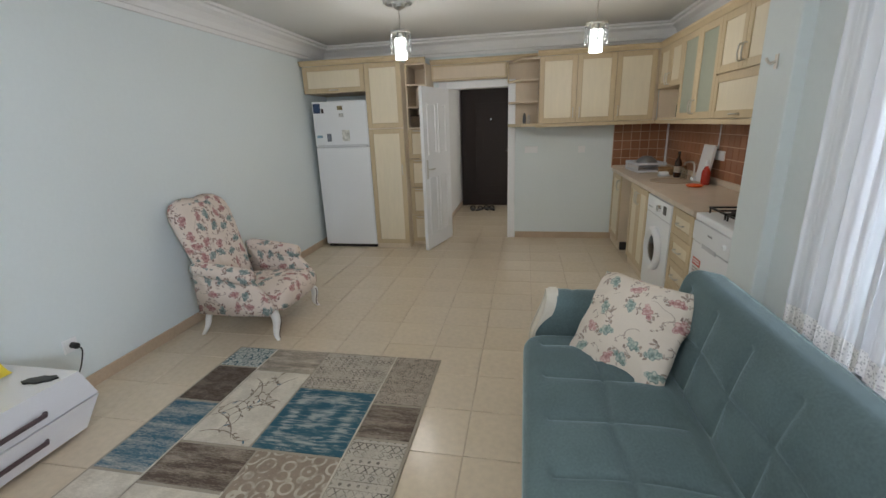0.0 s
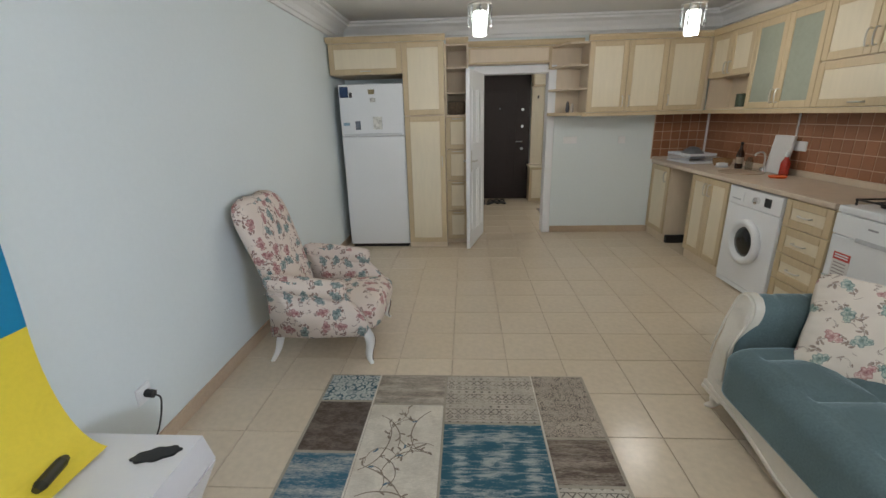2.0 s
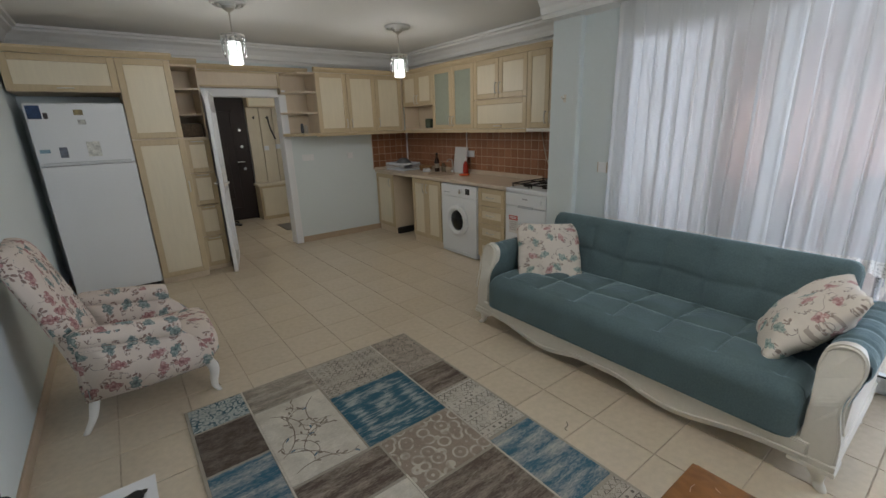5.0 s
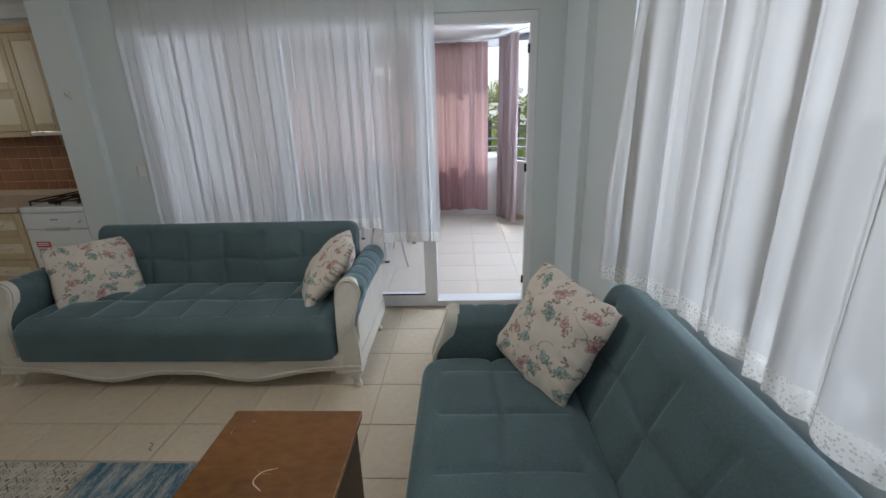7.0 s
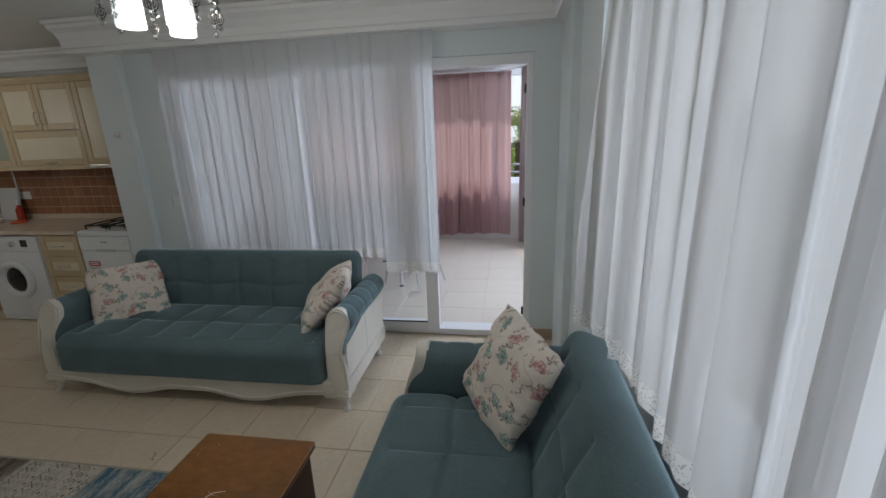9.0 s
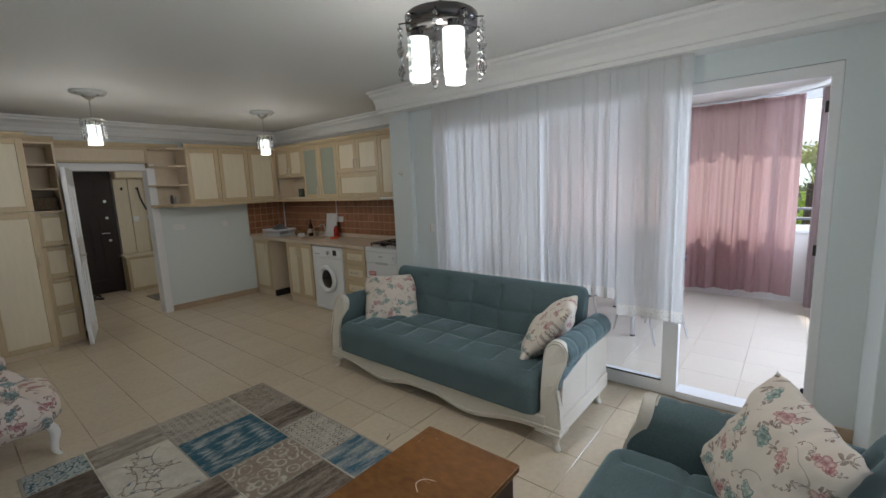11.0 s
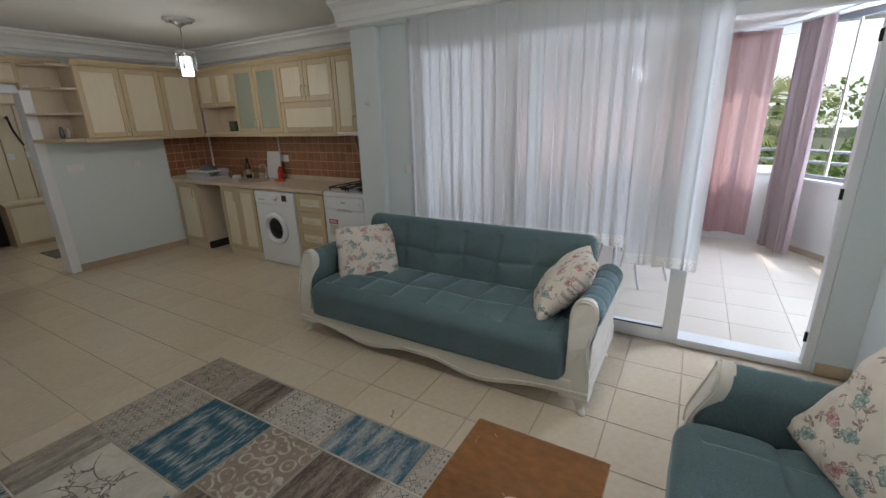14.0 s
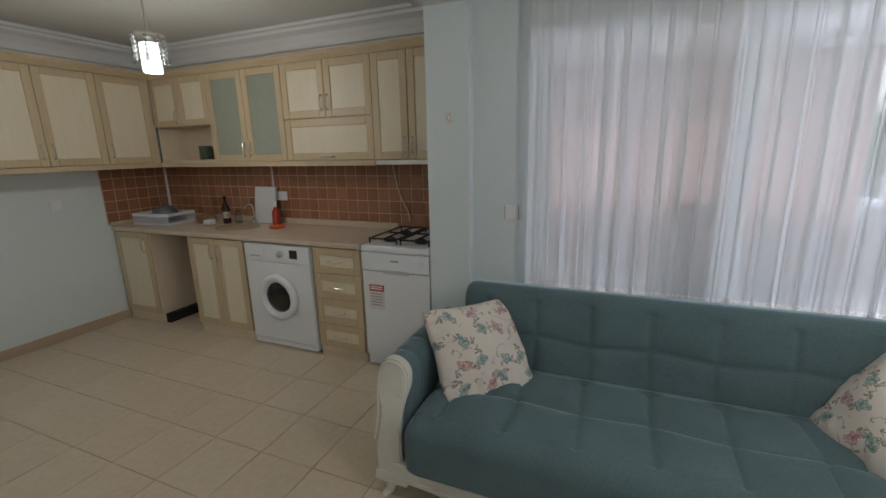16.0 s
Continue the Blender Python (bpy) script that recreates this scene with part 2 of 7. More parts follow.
M_STEEL = mat("brushed_steel", (0.62, 0.60, 0.56), 0.3, 1.0, var=0.06, fine=200)
M_CHROME = mat("chrome", (0.8, 0.8, 0.8), 0.12, 1.0, var=0.03)
M_ENAMEL = mat("white_enamel", (0.80, 0.82, 0.84), 0.28, var=0.02, scale=2)
M_COUNTER = mat("beige_laminate_worktop", (0.60, 0.50, 0.39), 0.3, var=0.12, scale=9, fine=160)
M_TEAL = mat("teal_velour", (0.116, 0.169, 0.182), 0.9, var=0.20, scale=4.5, fine=120, bump=0.25, bscale=500, spec=0.15)
n_, l_, p_ = graph(M_TEAL)
p_.inputs["Sheen Weight"].default_value, p_.inputs["Sheen Roughness"].default_value = 1.0, 0.30
p_.inputs["Sheen Tint"].default_value = (0.62, 0.80, 0.86, 1)
M_CREAM = mat("cream_lacquered_wood", (0.72, 0.68, 0.60), 0.4, var=0.05, scale=6, fine=60, bump=0.04)
M_LEGWHITE = mat("white_lacquer", (0.80, 0.79, 0.76), 0.35, var=0.03)
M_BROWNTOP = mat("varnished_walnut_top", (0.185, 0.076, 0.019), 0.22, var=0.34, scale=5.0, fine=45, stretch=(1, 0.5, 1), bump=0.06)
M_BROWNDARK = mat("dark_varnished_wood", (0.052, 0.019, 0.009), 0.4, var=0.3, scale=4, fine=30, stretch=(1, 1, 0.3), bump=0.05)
M_DOORDARK = mat("dark_steel_door", (0.017, 0.008, 0.007), 0.5, var=0.25, scale=6, fine=60, stretch=(1, 1, 0.15))
M_BLACK = mat("black_plastic", (0.015, 0.015, 0.015), 0.4, var=0.2)
M_GLASS = clear_glass("window_glass")
M_SHEER = sheer("white_sheer", (0.86, 0.865, 0.87), 0.31, 0.35)
M_SHEER2 = sheer("white_voile", (0.70, 0.69, 0.675), 0.07, 0.40)
M_LACE = sheer("cream_lace", (0.80, 0.78, 0.74), 0.22, 0.45)
n_, l_ = M_LACE.node_tree.nodes, M_LACE.node_tree.links
holes, open_, tc_ = n_.new("ShaderNodeTexVoronoi"), n_.new("ShaderNodeMapRange"), n_.new("ShaderNodeTexCoord")
holes.inputs["Scale"].default_value = 100
l_.new(tc_.outputs["Object"], holes.inputs["Vector"]), l_.new(holes.outputs["Distance"], open_.inputs["Value"])
for key_, val_ in (("From Min", 0.30), ("From Max", 0.42), ("To Min", 0.42), ("To Max", 0.05)):
    open_.inputs[key_].default_value = val_
last_ = n_["Material Output"].inputs["Surface"].links[0].from_node
l_.new(open_.outputs[0], last_.inputs[0])
M_MAUVE = sheer("mauve_drape_cloth", (0.46, 0.36, 0.36), 0.0, 0.25)
M_PINK = sheer("dusty_pink_curtain", (0.61, 0.42, 0.425), 0.0, 0.74)
M_FLORAL = floral("floral_upholstery", (0.72, 0.625, 0.55), ((0.20, 0.065, 0.07), (0.40, 0.17, 0.17), (0.62, 0.42, 0.38)), ((0.055, 0.10, 0.105), (0.14, 0.22, 0.22), (0.42, 0.46, 0.42)),
                  ((0.12, 0.07, 0.06), (0.24, 0.14, 0.12), (0.36, 0.25, 0.21)), 9.5, 0.036)
M_FLORALP = floral("floral_pillow_cotton", (0.75, 0.68, 0.60), ((0.30, 0.10, 0.11), (0.54, 0.28, 0.27), (0.73, 0.56, 0.51)), ((0.08, 0.15, 0.15), (0.25, 0.36, 0.33), (0.58, 0.60, 0.53)),
                   ((0.17, 0.12, 0.10), (0.31, 0.23, 0.19), (0.47, 0.38, 0.32)), 9.4, 0.030, True)


# ---- mesh helpers ----
def box(bm, x0, x1, y0, y1, z0, z1):
    vs = [bm.verts.new((x, y, z)) for z in (z0, z1) for y in (y0, y1) for x in (x0, x1)]
    for f in ((0, 2, 3, 1), (4, 5, 7, 6), (0, 1, 5, 4), (2, 6, 7, 3), (0, 4, 6, 2), (1, 3, 7, 5)):
        bm.faces.new([vs[i] for i in f])


def boxes(*bs, bevel=0.0, seg=2):
    bm = bmesh.new()
    for b in bs:
        box(bm, *b)
    if bevel:
        bmesh.ops.bevel(bm, geom=bm.edges[:], offset=bevel, segments=seg, affect="EDGES", profile=0.6)
    return bm


def part(name, bm, material, parent=None, label="", smooth=False):
    me = bpy.data.meshes.new(name)
    bm.normal_update()
    bm.to_mesh(me)
    bm.free()
    me.materials.append(material)
    if smooth:
        me.shade_smooth()
    ob = new(name, me)
    if parent:
        ob.parent = parent
    if label:
        ob["label"] = label
    return ob


def thing(name, label, category, m=None, group="", kind=""):
    ob = new(name)
    ob.empty_display_size = 0.1
    if m is not None:
        ob.matrix_world = m
    return tagged(ob, label, category, group, kind)


def sheet(fn, nu, nv, closed=False):
    """A surface from fn(u, v), u and v from 0 to 1."""
    bm = bmesh.new()
    g = [[bm.verts.new(fn(i / nu, j / nv)) for j in range(nv + 1)] for i in range(nu + (0 if closed else 1))]
    k = len(g)
    for i in range(nu):
        for j in range(nv):
            bm.faces.new((g[i][j], g[(i + 1) % k][j], g[(i + 1) % k][j + 1], g[i][j + 1]))
    return bm


def prism(outline, axis, a, b, bevel=0.0):
    """A flat outline drawn out along an axis from a to b. The outline's two numbers are the other two axes in order."""
    bm = bmesh.new()
    def at(p, w):
        q = list(p)
        q.insert("xyz".index(axis), w)
        return q
    lo, hi = [bm.verts.new(at(p, a)) for p in outline], [bm.verts.new(at(p, b)) for p in outline]
    k = len(outline)
    for i in range(k):
        bm.faces.new((lo[i], lo[(i + 1) % k], hi[(i + 1) % k], hi[i]))
    bm.faces.new(lo), bm.faces.new(hi)
    bmesh.ops.recalc_face_normals(bm, faces=bm.faces[:])
    if bevel:
        rim = [e for e in bm.edges if len({round(v.co["xyz".index(axis)], 5) for v in e.verts}) == 1]
        bmesh.ops.bevel(bm, geom=rim, offset=bevel, segments=2, affect="EDGES")
    return bm


def tube(points, radius, sides=8, taper=None):
    """A round bar along points; radius may be one number a point."""
    bm = bmesh.new()
    pts = [Vector(p) for p in points]
    rings = []
    up = Vector((0.13, 0.29, 0.95))
    for i, p in enumerate(pts):
        d = (pts[min(i + 1, len(pts) - 1)] - pts[max(i - 1, 0)]).normalized()
        s = d.cross(up if abs(d.dot(up)) < 0.98 else Vector((1, 0, 0))).normalized()
        t = d.cross(s)
        r = radius[i] if isinstance(radius, (list, tuple)) else radius
        rings.append([bm.verts.new(p + r * (math.cos(a) * s + math.sin(a) * t)) for a in [2 * math.pi * k / sides for k in range(sides)]])
    for a, b in zip(rings, rings[1:]):
        for k in range(sides):
            bm.faces.new((a[k], a[(k + 1) % sides], b[(k + 1) % sides], b[k]))
    bm.faces.new(rings[0][::-1]), bm.faces.new(rings[-1])
    bmesh.ops.recalc_face_normals(bm, faces=bm.faces[:])
    return bm


def lathe(profile, sides=24, cx=0.0, cy=0.0):
    """Turned round the upright line through (cx, cy); profile of (radius, z)."""
    bm = bmesh.new()
    rings = [[bm.verts.new((cx + r * math.cos(a), cy + r * math.sin(a), z)) for a in [2 * math.pi * k / sides for k in range(sides)]] for r, z in profile]
    for a, b in zip(rings, rings[1:]):
        for k in range(sides):
            bm.faces.new((a[k], a[(k + 1) % sides], b[(k + 1) % sides], b[k]))
    bm.faces.new(rings[0][::-1]), bm.faces.new(rings[-1])
    bmesh.ops.recalc_face_normals(bm, faces=bm.faces[:])
    return bm


def smoothed(points, steps=6):
    """A soft line through points (Catmull-Rom)."""
    p = [Vector(q) for q in points]
    p = [2 * p[0] - p[1]] + p + [2 * p[-1] - p[-2]]
    out = []
    for i in range(1, len(p) - 2):
        for k in range(steps):
            t = k / steps
            out.append(0.5 * ((2 * p[i]) + (p[i + 1] - p[i - 1]) * t + (2 * p[i - 1] - 5 * p[i] + 4 * p[i + 1] - p[i + 2]) * t * t + (3 * p[i] - p[i - 1] - 3 * p[i + 1] + p[i + 2]) * t ** 3))
    return [tuple(q) for q in out + [p[-2]]]


def structure(name, bm, material, label, category, smooth=False):
    return tagged(part(name, bm, material, None, "", smooth), label, category, "", "structure")


# ---- the shell ----
WX, FY, KX, SX, SY, CZ = -2.45, 5.85, 1.82, 1.27, -1.18, 2.48   # west wall, far wall, kitchen wall, window wall, south wall, ceiling
DX0, DX1, DTOP = -0.83, -0.06, 1.90                             # doorway to the hall
OY0, OY1, OTOP = -0.80, 2.00, 2.13                              # balcony front: door and fixed panes

structure("wall_west", boxes((WX - 0.2, WX, SY - 0.3, FY + 0.2, -0.1, CZ)), M_WALL, "pale mint painted plaster wall with skirting", "wall")
structure("wall_north", boxes((WX, DX0 - 0.06, FY, FY + 0.15, 0, CZ), (DX1 + 0.06, KX + 0.2, FY, FY + 0.15, 0, CZ), (DX0 - 0.06, DX1 + 0.06, FY, FY + 0.15, DTOP + 0.06, CZ)), M_WALL, "pale mint painted wall with a doorway", "wall")
structure("wall_kitchen", boxes((KX, KX + 0.2, 2.63, FY, 0, CZ), (SX + 0.02, KX, 2.43, 2.63, 0, CZ)), M_WALL, "pale mint painted kitchen wall behind tiles", "wall")
structure("pillar", boxes((1.215, 1.42, 2.36, 2.63, 0, CZ), bevel=0.008), M_WALL, "pale mint plastered pillar beside the stove", "pillar")
structure("wall_east", boxes((SX, SX + 0.18, OY1, 2.36, 0, CZ), (SX, SX + 0.18, SY - 0.05, OY0, 0, CZ), (SX, SX + 0.18, OY0, OY1, OTOP, CZ)), M_WALL, "pale mint wall round the balcony front", "wall")
structure("pillar_south", boxes((0.76, SX, -1.05, -0.98, 0, CZ), bevel=0.006), M_WALL, "shallow pale mint plastered corner pillar", "pillar")
structure("wall_south", boxes((WX, -2.2, SY - 0.2, SY, 0, CZ), (0.2, SX, SY - 0.2, -1.03, 0, CZ), (-2.2, 0.2, SY - 0.2, SY, 0, 0.72), (-2.2, 0.2, SY - 0.2, SY, 2.2, CZ)), M_WALL, "pale mint wall round the wide south window", "wall")
structure("ceiling", boxes((WX - 0.2, KX + 0.2, SY - 0.3, FY + 0.15, CZ, CZ + 0.15)), M_CEIL, "off-white painted plaster ceiling", "ceiling")
structure("beam", boxes((1.08, SX + 0.1, -1.05, 2.62, 2.29, CZ), (-2.45, 1.08, SY, -0.93, 2.29, CZ)), M_WHITE, "white plastered beam above the curtains", "beam")
structure("floor", boxes((WX - 0.2, 4.75, -2.6, 9.2, -0.25, -0.006)), M_GROUT, "cream ceramic tiled floor with darker joints", "floor")

# hall beyond the doorway
# the east opening and closed bay beyond are unseen, added round the fill lamp
structure("wall_hall", boxes((-1.15, -1.0, FY + 0.15, 8.3, 0, CZ), (-1.0, 1.2, 8.25, 8.4, 0, CZ), (1.1, 1.25, FY + 0.15, 6.3, 0, CZ), (1.1, 1.25, 7.2, 8.25, 0, CZ), (1.1, 1.25, 6.3, 7.2, 2.05, CZ), (2.0, 2.1, 6.02, 7.5, -0.1, CZ), (1.25, 2.0, 6.02, 6.12, -0.1, CZ), (1.25, 2.0, 7.4, 7.5, -0.1, CZ)), M_WHITE, "white painted hall walls with an added unseen side bay", "wall")
structure("ceiling_hall", boxes((-1.15, 2.1, FY + 0.15, 8.4, CZ, CZ + 0.1)), M_CEIL, "white hall ceiling", "ceiling")


# plaster cornice, drawn out along a wall
CORNICE = [(0.0, -0.20), (0.02, -0.20), (0.025, -0.17), (0.04, -0.165), (0.045, -0.12), (0.075, -0.075), (0.12, -0.05), (0.125, -0.03), (0.155, -0.025), (0.16, -0.004), (0.0, -0.004)]


def cornice_x(name, x, side, y0, y1, z=CZ, k=1.0):
    return structure(name, prism([(x + side * k * a, z + k * b) for a, b in CORNICE], "y", y0, y1), M_WHITE, "white moulded plaster cornice under the ceiling", "cornice")


def cornice_y(name, y, side, x0, x1, z=CZ, k=1.0):
    return structure(name, prism([(y + side * k * a, z + k * b) for a, b in CORNICE], "x", x0, x1), M_WHITE, "white moulded plaster cornice under the ceiling", "cornice")


cornice_x("cornice_west", WX, 1, SY, FY)
cornice_y("cornice_north", FY, -1, WX, KX)
cornice_x("cornice_kitchen", KX, -1, 2.63, FY)
cornice_x("cornice_beam", 1.08, -1, -0.93, 2.62)
cornice_y("cornice_south", -0.93, 1, WX, 1.08)

for nm, b in (("baseboard_west", (WX, WX + 0.012, SY, FY, 0, 0.08)), ("baseboard_north", (DX1 + 0.1, 1.26, FY - 0.012, FY, 0, 0.08)),
              ("baseboard_pillar", (SX - 0.012, SX, -0.98, OY0 - 0.01, 0, 0.08)), ("baseboard_hall", (-1.0, -0.988, FY + 0.15, 8.2, 0, 0.08))):
    structure(nm, boxes(b, bevel=0.003), M_BASE, "tan ceramic skirting tiles along the wall", "skirting")

# door to the hall: frame, leaf standing open into the room
door = thing("door_1", "white moulded interior door standing open into the room", "door", kind="structure")
fr = part("door_frame", boxes((DX0 - 0.09, DX0, FY - 0.02, FY + 0.17, 0, DTOP + 0.08), (DX1, DX1 + 0.09, FY - 0.02, FY + 0.17, 0, DTOP + 0.08), (DX0, DX1, FY - 0.02, FY + 0.17, DTOP, DTOP + 0.08), bevel=0.006), M_PVC, door)
leaf = part("door_leaf", boxes((0, 0.73, -0.02, 0.02, 0.012, 1.90), bevel=0.003), M_PVC, door, "white moulded panel door leaf")
leaf.matrix_basis = pose(DX0 + 0.01, FY - 0.03, 0, 0, 0, -104)
for s in (-1, 1):
    for x0, x1, z0, z1 in ((0.12, 0.34, 1.15, 1.72), (0.41, 0.63, 1.15, 1.72), (0.12, 0.34, 0.18, 0.88), (0.41, 0.63, 0.18, 0.88)):
        ring = bmesh.new()
        y = 0.02 * s
        for a in ((x0, x1, z0, z0 + 0.015), (x0, x1, z1 - 0.015, z1), (x0, x0 + 0.015, z0, z1), (x1 - 0.015, x1, z0, z1)):
            box(ring, a[0], a[1], min(y, y + 0.008 * s), max(y, y + 0.008 * s), a[2], a[3])
        part("panel_moulding", ring, M_PVC, leaf)
    part("door_handle", tube([(0.67, s * 0.02, 0.98), (0.67, s * 0.06, 0.98), (0.60, s * 0.065, 0.98), (0.55, s * 0.06, 0.98)], 0.009), M_STEEL, leaf, "steel lever handle")
    part("handle_plate", boxes((0.65, 0.69, min(0.021 * s, 0.026 * s), max(0.021 * s, 0.026 * s), 0.87, 1.09), bevel=0.002), M_STEEL, leaf)

# balcony front: white frame with a fixed pane behind the curtain and a doorway that stands open
win = thing("window_1", "white plastic balcony front with glass panes and an open doorway", "window", kind="structure")
FX0, FX1 = SX + 0.01, SX + 0.08
for b in ((OY0, OY0 + 0.05, 0.0, OTOP), (-0.07, 0.03, 0.0, OTOP), (0.97, 1.05, 0.0, OTOP), (OY1 - 0.06, OY1, 0.0, OTOP)):
    part("frame_post", boxes((FX0, FX1, b[0], b[1], b[2], b[3]), bevel=0.006), M_PVC, win)
part("frame_head", boxes((FX0 - 0.003, FX1 + 0.003, OY0 + 0.002, OY1 - 0.002, OTOP - 0.07, OTOP - 0.002), bevel=0.004), M_PVC, win)
part("threshold", boxes((FX0 - 0.01, FX1 + 0.06, OY0 + 0.05, -0.07, 0, 0.05), bevel=0.004), M_PVC, win)
part("frame_rail", boxes((FX0, FX1, 0.03, 0.97, 0, 0.10), (FX0, FX1, 1.05, OY1 - 0.06, 0, 0.10), bevel=0.004), M_PVC, win)
for y0, y1 in ((0.03, 0.97), (1.05, OY1 - 0.06)):
    g = part("pane", boxes((FX0 + 0.03, FX0 + 0.036, y0, y1, 0.10, OTOP - 0.07)), M_GLASS, win)
    g.visible_shadow = False
    part("gasket", boxes((FX0 - 0.001, FX0 + 0.01, y0 + 0.001, y1 - 0.001, 0.098, 0.106)), M_BLACK, win)
part("latch_knob", tube([(FX0, -0.03, 1.07), (FX0 - 0.03, -0.03, 1.07)], 0.014, 10), M_CHROME, win)
for z in (0.22, 1.1, 1.9):
    part("hinge", tube([(FX0 + 0.02, OY0 + 0.055, z - 0.03), (FX0 + 0.02, OY0 + 0.055, z + 0.03)], 0.011), M_DARK, win)
win2 = thing("window_2", "wide white framed south window behind the sheer curtain", "window", kind="structure")
for b in ((-2.2, -2.14, 0.72, 2.2), (-1.05, -0.97, 0.72, 2.2), (0.14, 0.2, 0.72, 2.2)):
    part("frame_post", boxes((b[0], b[1], SY - 0.12, SY - 0.06, b[2], b[3]), bevel=0.005), M_PVC, win2)
part("window_sill", boxes((-2.2, 0.2, SY - 0.2, SY + 0.02, 0.72, 0.75), bevel=0.004), M_PVC, win2)


# ---- large furniture ----
def soft_grid(w, h, seams_u, seams_v, depth, width=0.05):
    """Depth of the stitched seams at (u, v) in metres."""
    def f(u, v):
        d = 0.0
        for s in seams_u:
            d = max(d, math.exp(-((u - s + 0.006 * math.sin(v * 9 + s * 5)) / width) ** 2))
        for s in seams_v:
            d = max(d, math.exp(-((v - s + 0.009 * math.sin(u * 11.6)) / width) ** 2))
        return depth * d
    return f


def upholstered(name, w, d, h, parent, material, su, sv, bulge, rim, seam=0.014, label="", nu=150, nv=72, corner=0.0):
    """A padded slab: x 0..w, y 0..d, z 0..h, with round edges and stitched top."""
    f = soft_grid(w, d, su, sv, 0.9 * seam, 0.009)
    g = soft_grid(w, d, su, sv, 0.9 * seam, 0.045)
    def surf(u, v):
        x, y, z = flat(u, v)
        if corner:
            ex = min(x, w - x)
            cut = corner * (1 - math.sqrt(max(0.0, 1 - (1 - min(1, ex / corner)) ** 2)))
            y *= 1 - cut / d
        return (x, y, z)
    def flat(u, v):
        # v runs over the front edge, the top and the back edge
        x = w * u
        ex = min(x, w - x)
        drop = rim * (1 - math.sqrt(max(0.0, 1 - (1 - min(1, ex / rim)) ** 2)))
        if v < 0.18:
            a = v / 0.18
            return (x, 0.0 + drop * 0.6, (h - rim) * a)
        if v < 0.34:
            a = (v - 0.18) / 0.16 * math.pi / 2
            return (x, rim * (1 - math.cos(a)) + drop * 0.6, h - rim + rim * math.sin(a) - drop * math.sin(a))
        if v < 0.86:
            y = rim + (d - 2 * rim) * (v - 0.34) / 0.52
            return (x, y, h + bulge * math.sin(math.pi * min(1, max(0, (y) / d))) * min(1, ex / 0.1) - drop - f(x, y) - g(x, y))
        if v < 0.94:
            a = (v - 0.86) / 0.08 * math.pi / 2
            return (x, d - rim + rim * math.sin(a), h - rim + rim * math.cos(a) - drop)
        return (x, d, (h - rim - drop) * (1 - (v - 0.94) / 0.06))
    bm = sheet(surf, nu, nv)
    vs = list(bm.verts)
    at = lambda a, b: vs[a * (nv + 1) + b]
    caps = [[at(a, 0) for a in range(nu + 1)] + [at(a, nv) for a in range(nu, -1, -1)], [at(0, b) for b in range(nv + 1)], [at(nu, b) for b in range(nv + 1)]]
    for ring in caps:
        bm.faces.new(ring)
    bmesh.ops.recalc_face_normals(bm, faces=bm.faces[:])
    ob = part(name, bm, material, parent, label, True)
    for f_ in ob.data.polygons:
        if len(f_.vertices) > 8:
            f_.use_smooth = False
    return ob


